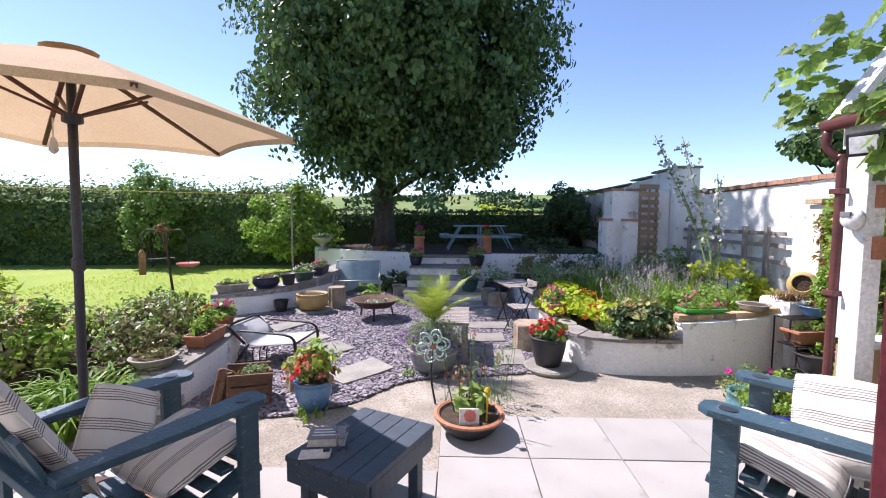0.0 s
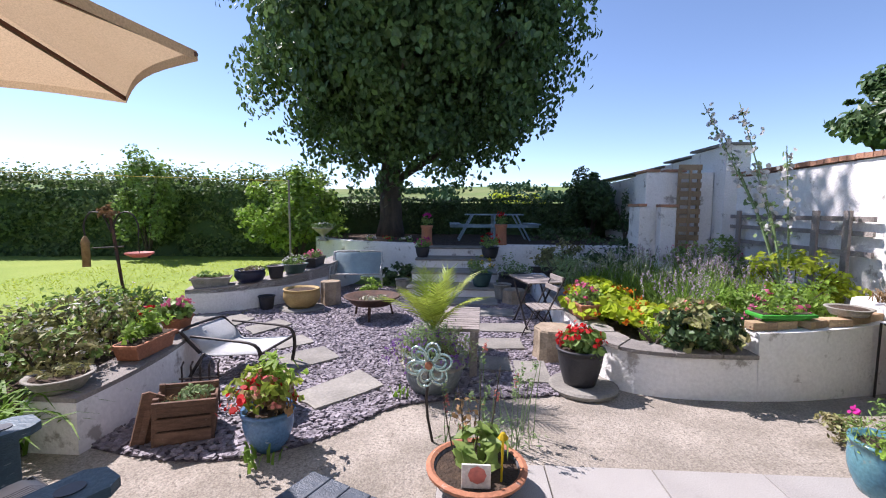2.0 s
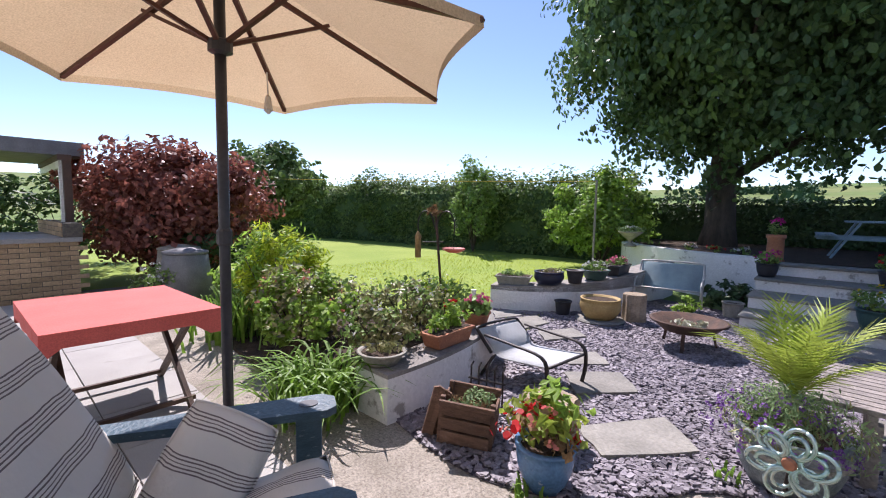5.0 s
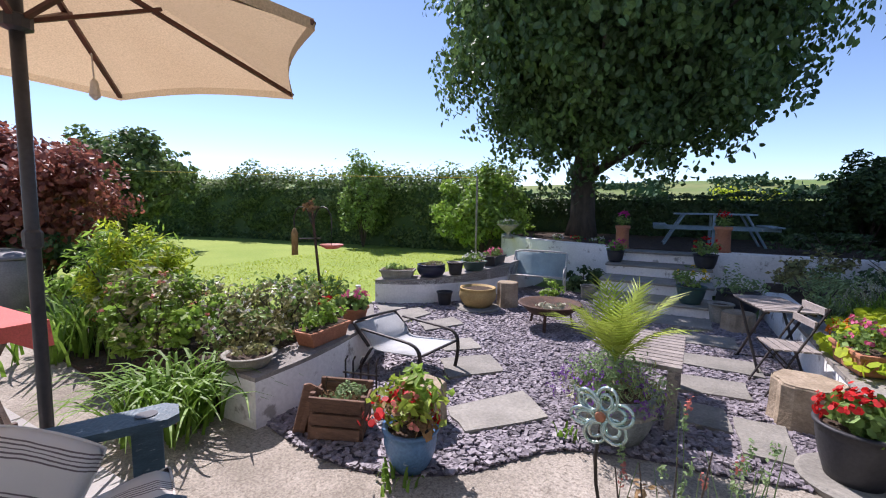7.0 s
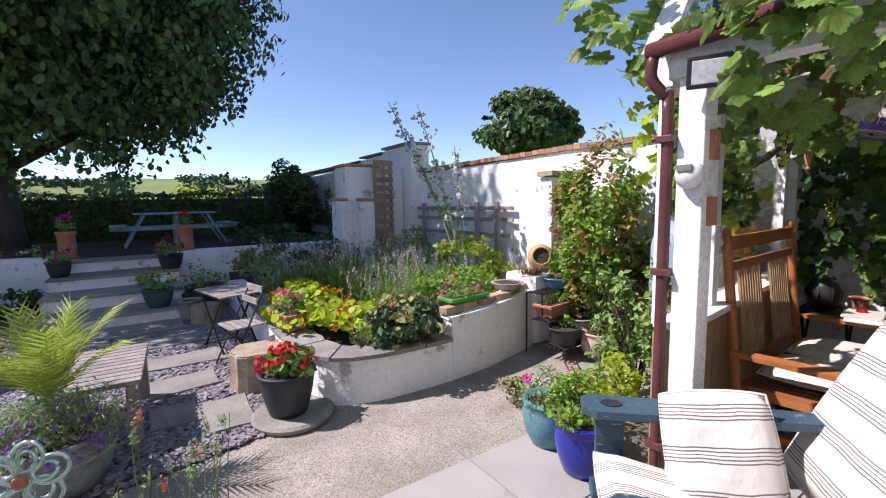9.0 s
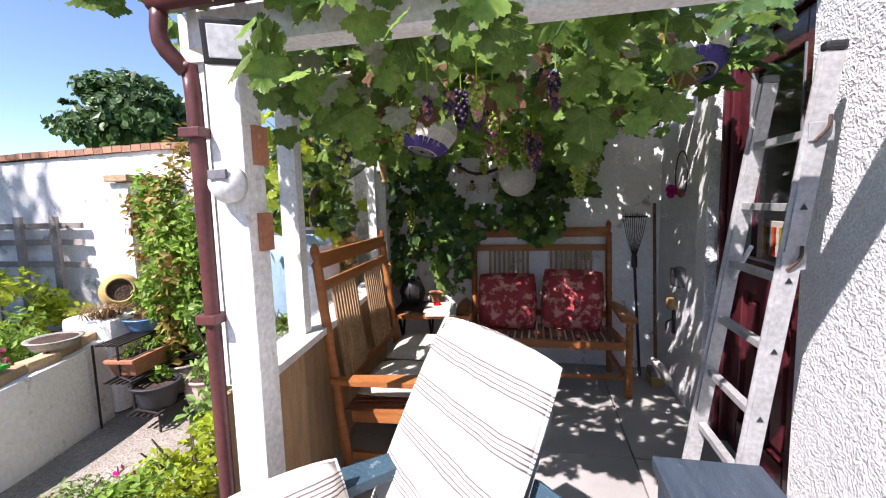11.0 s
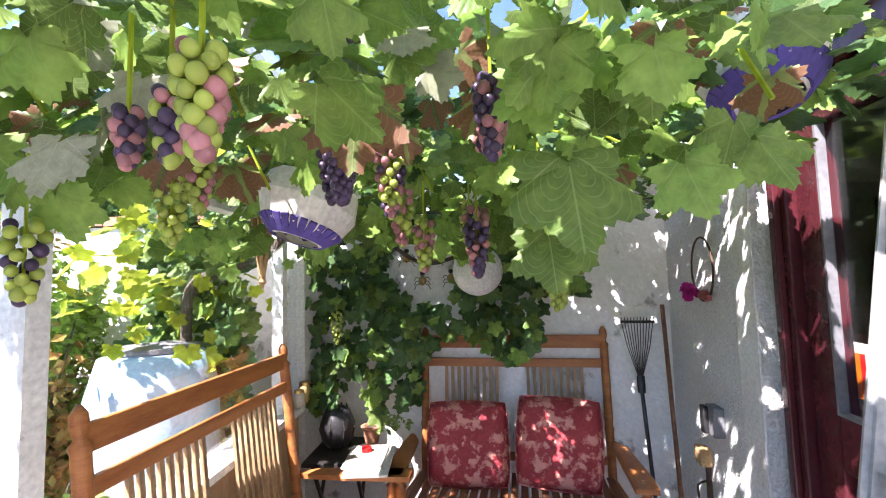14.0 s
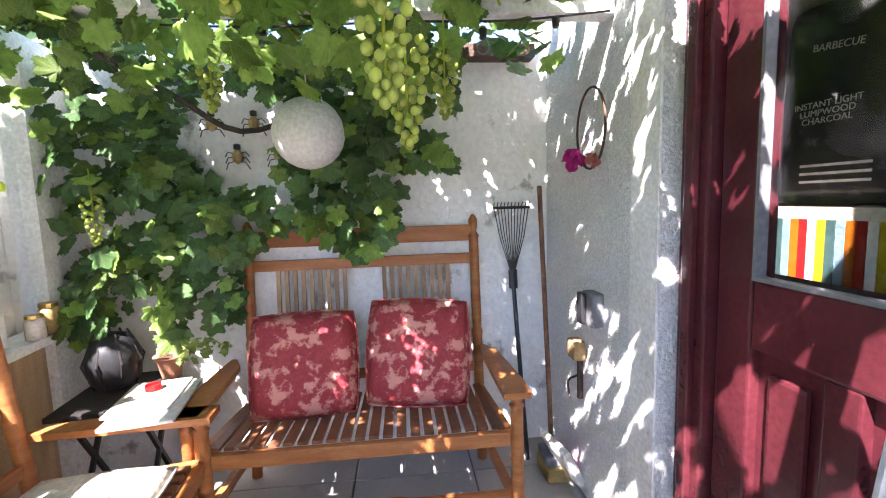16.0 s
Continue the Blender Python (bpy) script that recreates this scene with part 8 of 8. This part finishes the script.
foliage(o, (0, 0, 0.24), (0.13, 0.11, 0.07), 320, 0.03, L["grey"], name="green_plants")
tagged(o, "small rustic brown wooden crate of dry plants on slate", "crate")
for k, (x, y, tilt, turn) in enumerate(((-1.70, 3.10, 14, 40), (-1.655, 3.155, 10, 28), (-1.735, 3.17, 17, 52))):
    st = part("barrel_stave", ribbon(bmesh.new(), [(-0.035, 0.0, 0.33 - 0.03 * k), (0.0, 0.008, 0.34 - 0.03 * k), (0.035, 0.0, 0.33 - 0.03 * k)], 0.016, 0.0), M["old_wood"])
    st.matrix_basis = pose(x, y, 0.006, 0, tilt, turn)
    tagged(st, "split old brown barrel stave leaning on the crate", "stave", "barrel staves")
o = empty("fire_grate", pose(-1.62, 3.62, 0.005, 0, 0, 15))
for k in range(5):
    part("prong", tube(bmesh.new(), [(-0.12 + k * 0.06, 0, 0.0), (-0.12 + k * 0.06, 0, 0.33), (-0.11 + k * 0.06, 0.02, 0.36)], 0.007, 6), M["iron"], o)
part("crossbar", tube(bmesh.new(), [(-0.14, 0, 0.24), (0.14, 0, 0.24)], 0.008, 6), M["iron"], o)
tagged(o, "small black iron grate standing by the crate", "grate")

# fire pit
o = empty("fire_pit", Matrix.Translation((-0.98, 6.35, 0.005)))
part("bowl", lathe(bmesh.new(), [(0.06, 0.16), (0.25, 0.20), (0.36, 0.30), (0.38, 0.30), (0.38, 0.315), (0.35, 0.315), (0.23, 0.23), (0.004, 0.19)], 28), M["rust"], o, "rusty steel bowl", True)
for k in range(3):
    a = k * math.tau / 3 + 0.6
    part("leg", bar(bmesh.new(), (0.3 * math.cos(a), 0.3 * math.sin(a), 0), (0.25 * math.cos(a), 0.25 * math.sin(a), 0.22), 0.035, 0.012), M["rust"], o)
foliage(o, (0.02, 0, 0.26), (0.16, 0.14, 0.05), 60, 0.09, L["vine_pale"], name="ash_and_wood")
tagged(o, "round rusty fire pit bowl on three legs", "fire pit")


# bistro set
def bistro_chair(m, label):
    o = empty("bistro_chair", m)
    for k in range(5):
        part("seat_slat", boxbm(-0.19, -0.17 + k * 0.072, 0.44, 0.19, -0.112 + k * 0.072, 0.455), M["grey_wood"], o)
    for s in (-1, 1):
        part("leg", bar(bmesh.new(), (s * 0.19, -0.22, 0.0), (s * 0.19, 0.2, 0.84), 0.02, 0.012), M["iron"], o)
        part("leg", bar(bmesh.new(), (s * 0.17, 0.24, 0.0), (s * 0.17, -0.18, 0.45), 0.02, 0.012), M["iron"], o)
    for z in (0.66, 0.78):
        yy = -0.22 + 0.42 * z / 0.84
        part("back_slat", boxbm(-0.19, yy - 0.01, z, 0.19, yy + 0.012, z + 0.06), M["grey_wood"], o)
    return tagged(o, label, "chair", "bistro chairs")


bistro_chair(pose(1.14, 5.50, 0.005, 0, 0, -78) @ Matrix.Scale(0.88, 4), "folding bistro chair with pale slats and a black frame")
o = empty("bistro_table", pose(1.12, 6.12, 0.005, 0, 0, 14))
for k in range(10):
    part("top_slat", boxbm(-0.20, -0.35 + k * 0.07, 0.60, 0.20, -0.292 + k * 0.07, 0.616, bevel=0.003), M["grey_wood"], o)
for s in (-1, 1):
    part("edge_rail", boxbm(s * 0.17 - 0.012, -0.34, 0.578, s * 0.17 + 0.012, 0.34, 0.599), M["iron"], o)
    part("leg", bar(bmesh.new(), (s * 0.17, -0.28, 0.0), (s * 0.17, 0.24, 0.578), 0.02, 0.012), M["iron"], o)
    part("leg", bar(bmesh.new(), (s * 0.15, 0.28, 0.0), (s * 0.15, -0.24, 0.578), 0.02, 0.012), M["iron"], o)
    part("foot_bar", bar(bmesh.new(), (-0.17, s * 0.27, 0.02), (0.17, s * 0.27, 0.02), 0.014), M["iron"], o)
tagged(o, "narrow folding bistro table with pale slats and black legs", "table")

# round the steps and terrace
def flowerpot(name, loc, rt, rb, h, mat, label, fmat, lmat="mid", spread=1.25, belly=0.01, n=260, nf=10):
    o = potted(name, loc, rt, rb, h, mat, label, belly)
    foliage(o, (0, 0, h + rt * 0.5), (rt * spread, rt * spread, rt * 0.8), n, 0.055, L[lmat])
    if fmat:
        flowers(o, (0, 0, h + rt * 0.6), (rt * spread, rt * spread, rt * 0.9), nf, 0.05, L[fmat])
    return o


flowerpot("green_pot", (0.52, 7.98, 0.18), 0.18, 0.12, 0.24, M["green_pot"], "dark green pot of yellow flowers on the bottom step", "f_yellow")
flowerpot("green_pot", (1.08, 8.25, 0.005), 0.24, 0.16, 0.36, M["dark_pot"], "large dark round pot of grey-leaved plant by the steps", None, "grey", belly=0.05)
flowerpot("green_pot", (0.72, 9.2, 0.53), 0.17, 0.12, 0.22, M["dark_pot"], "dark pot of red flowers on the steps", "f_red")
flowerpot("green_pot", (-0.62, 9.25, 0.53), 0.14, 0.10, 0.2, M["dark_pot"], "small dark pot of pink flowers on the steps", "f_magenta")
potted("stone_pot", (0.86, 7.75, 0.005), 0.14, 0.11, 0.26, M["stone_pot"], "grey stone pot beside the bottom step")
potted("stone_pot", (-0.88, 8.35, 0.005), 0.13, 0.11, 0.22, M["stone_pot"], "grey stone block pot beside the steps")
shrub("hellebore", (-1.05, 8.9, 0.0), (0.42, 0.4, 0.2), 800, 0.09, L["dark"], "dark leafy plants beside the steps", DIAMOND, 18)
shrub("euphorbia", (-1.35, 7.95, 0.0), (0.2, 0.2, 0.14), 300, 0.06, L["bush"], "small leafy clump in front of the bench", DIAMOND, 12)
for x, y, f in ((-0.62, 10.12, "f_magenta"), (0.98, 9.9, "f_red")):
    o = empty("chimney_pot", Matrix.Translation((x, y, 0.74 if x > 0 else 0.70)))
    part("pot", lathe(bmesh.new(), [(0.14, 0), (0.12, 0.04), (0.115, 0.36), (0.135, 0.38), (0.135, 0.43), (0.11, 0.43), (0.10, 0.36), (0.004, 0.35)], 20), M["terracotta"], o, "", True)
    foliage(o, (0, 0, 0.52), (0.14, 0.14, 0.10), 160, 0.05, L["mid"])
    flowers(o, (0, 0, 0.60), (0.09, 0.09, 0.12), 9, 0.05, L[f])
    tagged(o, "tall terracotta chimney pot planted with bright flowers", "planter", "chimney pots")
o = empty("stone_urn", Matrix.Translation((-3.25, 11.0, 0.70)))
part("urn", lathe(bmesh.new(), [(0.13, 0), (0.13, 0.04), (0.05, 0.08), (0.05, 0.14), (0.12, 0.2), (0.24, 0.3), (0.26, 0.33), (0.23, 0.33), (0.004, 0.28)], 22), M["stone_pot"], o, "", True)
foliage(o, (0, 0, 0.36), (0.24, 0.24, 0.08), 260, 0.05, L["grey"])
flowers(o, (0, 0, 0.37), (0.22, 0.22, 0.08), 16, 0.035, L["f_white"])
tagged(o, "stone urn of pale flowers on the terrace", "urn")
for x, y, c in ((-1.6, 10.9, "f_red"), (-1.15, 10.7, "f_white"), (-2.1, 11.1, "f_white")):
    shrub("bedding_plant", (x, y, TZ), (0.16, 0.14, 0.07), 120, 0.05, L["mid"], "low bedding plant in flower on the terrace", DIAMOND, 8, fl=L[c], nf=12, fs=0.045, group="terrace bedding")
# picnic bench
o = empty("picnic_bench", pose(0.92, 11.9, TZ, 0, 0, 4) @ Matrix.Scale(0.88, 4))
for k in range(5):
    part("top_board", boxbm(-0.82, -0.36 + k * 0.145, 0.73, 0.82, -0.23 + k * 0.145, 0.765), M["blue_paint"], o)
for s in (-1, 1):
    for k in range(2):
        part("seat_board", boxbm(s * 1.12 - 0.14 + k * 0.15, -0.62, 0.46, s * 1.12 - 0.005 + k * 0.15, 0.62, 0.495), M["blue_paint"], o)
    for q in (-1, 1):
        part("leg", bar(bmesh.new(), (s * 1.02, q * 0.34, 0.0), (s * 0.62, q * 0.34, 0.729), 0.04, 0.09, (0, 1, 0)), M["blue_paint"], o)
for q in (-1, 1):
    part("bearer", boxbm(-1.26, q * 0.385 - 0.018, 0.38, 1.26, q * 0.385 + 0.018, 0.459), M["blue_paint"], o)
    part("prop", boxbm(-0.03, q * 0.31 - 0.018, 0.0, 0.03, q * 0.31 + 0.018, 0.729), M["blue_paint"], o)
tagged(o, "weathered blue-grey picnic bench in the tree's shade", "picnic bench")

# shrubs and trees around the lawn
shrub("viburnum", (-4.4, 12.2, 0.0), (1.35, 1.0, 1.22), 5000, 0.14, L["bush"], "rounded light green shrub at the lawn's end", DIAMOND, 60, 0.25, mat2=L["mid"])
shrub("conifer_bush", (-9.2, 12.9, 0.0), (0.95, 0.8, 1.65), 3600, 0.13, L["mid"], "tall clipped evergreen in front of the hedge", DIAMOND, 50, 0.25)
shrub("hedge_bush", (-15.5, 13.4, 0.5), (1.2, 1.0, 1.4), 1800, 0.15, L["hedge"], "taller ragged bush rising from the hedge", DIAMOND, 40, 0.3)
tree("maple_tree", (-9.6, 3.9, 0.0), (-9.6, 3.9, 1.5), (2.0, 1.7, 1.15), 0.09, L["maple"], 11000, 0.11, "spreading red-leaved Japanese maple", 60, 0.28, 0.2)
shrub("laurel_shrub", (-12.6, 2.6, 0.0), (1.3, 1.8, 1.05), 3000, 0.14, L["dark"], "dark evergreen shrub behind the barbecue", DIAMOND, 40, 0.28)
shrub("maple_skirt", (-9.3, 4.4, 0.0), (1.6, 1.2, 0.7), 3000, 0.11, L["dark"], "dark undergrowth below the red maple", DIAMOND, 30, 0.3)
tree("ash_tree", (-14.5, 8.0, 0.0), (-14.5, 8.0, 2.2), (2.0, 2.0, 1.3), 0.14, L["hedge"], 6000, 0.16, "grey-green tree behind the maple", 60, 0.25, 0.2)
tree("walnut_tree", (11.5, 12.6, 0.0), (11.7, 12.3, 4.0), (1.6, 1.6, 1.15), 0.16, L["tree"], 9000, 0.20, "round-headed tree beyond the boundary wall", 70, 0.28, 0.3)
tree("walnut_tree", (10.4, 5.6, 0.0), (10.4, 5.6, 4.0), (1.2, 1.2, 1.3), 0.14, L["tree"], 4000, 0.20, "dark tree beyond the porch", 50, 0.28, 0.3)
shrub("ivy_mound", (3.75, 13.3, TZ), (0.8, 1.0, 0.95), 9000, 0.12, L["dark"], "dark ivy heaped over the end of the wall", DIAMOND, 36, 0.3)
shrub("wall_climber", (4.28, 10.6, TZ), (0.16, 0.9, 0.55), 900, 0.07, L["burgundy"], "brown climber on the shaded wall", DIAMOND, 26, 0.3)
shrub("wall_climber", (4.25, 11.9, TZ), (0.2, 0.7, 0.6), 700, 0.07, L["dark"], "dark climber on the shaded wall", DIAMOND, 20, 0.3)
shrub("field_bush", (2.6, 18.5, -0.1), (1.5, 1.0, 1.25), 2600, 0.16, L["lime"], "sunlit yellow-green bush beyond the clipped hedge", DIAMOND, 40, 0.28)
shrub("terrace_shrub", (2.6, 10.8, TZ), (0.8, 0.5, 0.2), 700, 0.08, L["dark"], "low dark planting on the terrace", DIAMOND, 16)
o = empty("line_post", Matrix.Translation((-3.9, 10.6, 0.0)))
part("post", tube(bmesh.new(), [(0, 0, 0), (0, 0, 2.15)], 0.025, 8), M["grey_wood"], o)
tagged(o, "thin grey washing line post by the shrub", "post")
part_line = part("washing_line", tube(bmesh.new(), [(-3.9, 10.6, 2.12), (-8, 9.2, 2.16), (-14, 7.0, 2.3)], 0.006, 5), L["f_yellow"])
tagged(part_line, "thin green washing line over the lawn", "washing line")

# barbecue and compost bins
o = empty("brick_barbecue", pose(-9.2, 1.75, 0.0, 0, 0, 4))
for s in (-0.75, 0.25, 0.75):
    part("pier", boxbm(s - 0.13, -0.45, 0, s + 0.13, 0.45, 0.86), M["joint"], o)
part("counter", boxbm(-0.95, -0.5, 0.861, 0.95, 0.5, 0.93, bevel=0.01), M["patio_slab"], o, "grey slab counter")
part("back_wall", boxbm(-0.95, 0.28, 0.931, 0.95, 0.5, 1.14), M["joint"], o)
# solid black block stands for the shade inside the opening
part("fire_opening", boxbm(-0.6, -0.40, 0.02, 0.10, 0.40, 0.8), M["plastic_black"], o, "black block for the dark of the fire opening")
brick_face = boxbm(-0.105, -0.006, -0.031, 0.105, 0.006, 0.031)
bd = None
for r in range(12):
    for k in range(5):
        y = -0.42 + k * 0.22 + (0.11 if r % 2 else 0)
        if y > 0.46:
            continue
        if bd is None:
            q = part("brick", brick_face, M["brick_buff"], o)
            bd = q.data
        else:
            q = new("brick", bd)
            q.parent = o
        q.matrix_basis = pose(0.885, y, 0.04 + r * 0.072, 0, 0, 90)
for r in range(3):
    for k in range(8):
        q = new("brick", bd)
        q.parent = o
        q.matrix_basis = pose(-0.8 + k * 0.225, 0.274, 0.97 + r * 0.072, 0, 0, 0)
tagged(o, "brick-built barbecue with a slab counter", "barbecue")
o = empty("pergola", Matrix.Translation((-9.6, 2.2, 0.0)))
part("post", boxbm(0.62, -0.05, 0, 0.72, 0.05, 1.98), M["white_paint"], o, "white post")
part("post", boxbm(0.78, -0.02, 0, 0.88, 0.08, 2.1), M["dark_wood"], o, "brown post")
part("beam", boxbm(-2.0, -0.05, 1.981, 0.72, 0.05, 2.10), M["white_paint"], o)
part("beam", boxbm(-2.0, -0.08, 2.101, 0.9, 0.09, 2.18), M["dark_wood"], o)
part("roof", boxbm(-2.2, -1.6, 2.2, 0.5, 0.3, 2.42), M["plastic_grey"], o, "low grey shingled roof")
tagged(o, "open garden shelter with white and brown posts", "shelter")
for x, y, mt, lab in ((-7.75, 3.45, "stone_pot", "grey compost bin with a lid beside the lawn"), (-7.1, 3.35, "plastic_grey", "black compost bin with a lid beside the lawn")):
    o = empty("compost_bin", Matrix.Translation((x, y, 0.0)))
    part("bin", lathe(bmesh.new(), [(0.38, 0), (0.30, 0.70), (0.28, 0.72)], 20), M[mt], o, "", True)
    part("lid", lathe(bmesh.new(), [(0.31, 0.721), (0.31, 0.75), (0.1, 0.80), (0.004, 0.80)], 20), M[mt], o, "domed lid", True)
    tagged(o, lab, "compost bin", "compost bins")
shrub("white_flowers", (-7.2, 3.0, 0.0), (0.4, 0.3, 0.3), 500, 0.06, L["mid"], "small white flowering clump by the bins", DIAMOND, 14, fl=L["f_white"], nf=30, fs=0.035)

# open back door beside the first step outside
o = setting(empty("door_back"), "open glossy maroon back door with a brass handle", "door")
part("leaf", boxbm(0.97, -0.43, 0.02, 1.02, 0.50, 2.02, bevel=0.006), M["maroon"], o)
part("edge_strip", boxbm(0.982, 0.501, 0.02, 1.008, 0.506, 2.02), M["alu"], o, "pale lock strip")
part("frame", boxbm(1.03, -0.449, 0, 1.099, -0.36, 2.099), M["maroon"], o)
hp = part("handle_plate", boxbm(0.962, 0.36, 1.30, 0.969, 0.41, 1.52, bevel=0.002), M["brass"], o, "brass plate")
part("lever", tube(bmesh.new(), smooth_path([(0.962, 0.385, 1.42), (0.92, 0.385, 1.42), (0.91, 0.36, 1.42), (0.91, 0.28, 1.42)], 3), 0.009, 8), M["brass"], hp, "brass lever")
# coping bricks on the boundary wall, moss mat by the table
for k in range(46):
    y = 3.05 + k * 0.108
    z = 2.025 + 0.035 * min(1, (y - 2.3) / 2.3) - (0.03 * max(0, (y - 4.6) / 3.4))
    q = part("brick", boxbm(4.59, y, z, 4.93, y + 0.10, z + 0.055 + rng.uniform(-0.004, 0.006)), M["brick"], wall_boundary) if k == 0 else new("brick", q0)
    if k == 0:
        q0 = q.data
    else:
        q.parent = wall_boundary
        q.location = (0, k * 0.108, z - (2.025 + 0.035 * min(1, 0.75 / 2.3)) + rng.uniform(-0.004, 0.004))
mat_ob = part("coir_mat", boxbm(-2.05, 1.55, 0.014, -1.35, 2.15, 0.03, bevel=0.006), M["wicker"])
tagged(mat_ob, "old reddish coir mat under the parasol base", "mat")

# slate chippings
cn = 27000
cx, cy = rng.uniform(-3.6, 1.5, cn * 2), rng.uniform(3.0, 8.6, cn * 2)
keep = np.array([inside(a, b, GRAVEL) for a, b in zip(cx, cy)])
cp = np.stack((cx[keep], cy[keep], 0.010 + rng.uniform(0, 0.012, keep.sum())), 1)
CHIP = (np.array([(-0.5, -0.28, -0.1), (0.42, -0.34, -0.1), (0.5, 0.22, -0.1), (-0.36, 0.34, -0.1), (-0.45, -0.24, 0.1), (0.38, -0.30, 0.1), (0.46, 0.18, 0.1), (-0.32, 0.30, 0.1)]), [(4, 5, 6, 7), (0, 1, 5, 4), (1, 2, 6, 5), (2, 3, 7, 6), (3, 0, 4, 7)])
tagged(part("slate_chippings", leaf_cloud(cp, 0.042, CHIP, np.tile(np.array((0, 0, 1.0)), (len(cp), 1)), 0.28), M["slate"]), "loose plum and grey slate chippings", "gravel", kind="stuff")
# fallen leaf litter and grass blades at the lawn's edge
gp = np.stack((rng.uniform(-9, -2.5, 9000), rng.uniform(4.4, 12.5, 9000), np.zeros(9000)), 1)
tagged(part("lawn_grass", leaf_cloud(gp + np.array((0, 0, 0.015)), 0.06, NARROW, np.tile(np.array((0.9, 0.2, 0.4)), (9000, 1)), 0.6, 0.0), L["lime"]), "short bright blades of lawn grass", "grass", kind="stuff")


for ob in list(scene.objects):
    if ob.name.split(".")[0] in ("stalks", "flower_spikes", "roof_leaves", "roof_leaves_shaded", "hanging_leaves", "wall_leaves", "wall_leaves_lit", "outer_leaves", "leaves", "seedhead", "dry_plants", "green_plants", "young_leaves", "dry_leaves", "crown", "corner_leaves", "eave_leaves", "front_leaves", "turning_leaves", "pale_leaves", "foliage", "flowers", "blossom", "fronds", "strap_leaves"):
        ob["kind"] = "stuff"

# ---------- paving pieces ----------
slab_mesh = boxbm(-0.296, -0.296, -0.05, 0.296, 0.296, 0.0, bevel=0.004)
patio = setting(part("patio", polyslab(bmesh.new(), [(-9, -0.45), (1.1, -0.45), (1.1, 0.21), (5.2, 0.21), (5.2, 2.75), (2.6, 2.75), (2.6, 3.09), (0.15, 3.09), (0.15, 2.33), (-9, 2.33)], -0.25, 0.0), M["joint"]), "smooth pale grey concrete paving slabs with dark joints", "patio")
slab_data = None
for i in range(-14, 9):
    for j in range(-1, 5):
        x, y = 0.15 + 0.6 * i + 0.3, 3.09 - 0.6 * j - 0.3
        if i < 0:
            y -= 0.16
            if y > 2.1 or y < -0.2:
                continue
        elif j < 0 or y < -0.3 or (i > 3 and y > 2.6):
            continue
        if slab_data is None:
            ob = part("slab", slab_mesh, M["patio_slab"], patio)
            slab_data = ob.data
        else:
            ob = new("slab", slab_data)
            ob.parent = patio
        ob.location = (x, y, 0.012 + rng.uniform(-0.002, 0.002))
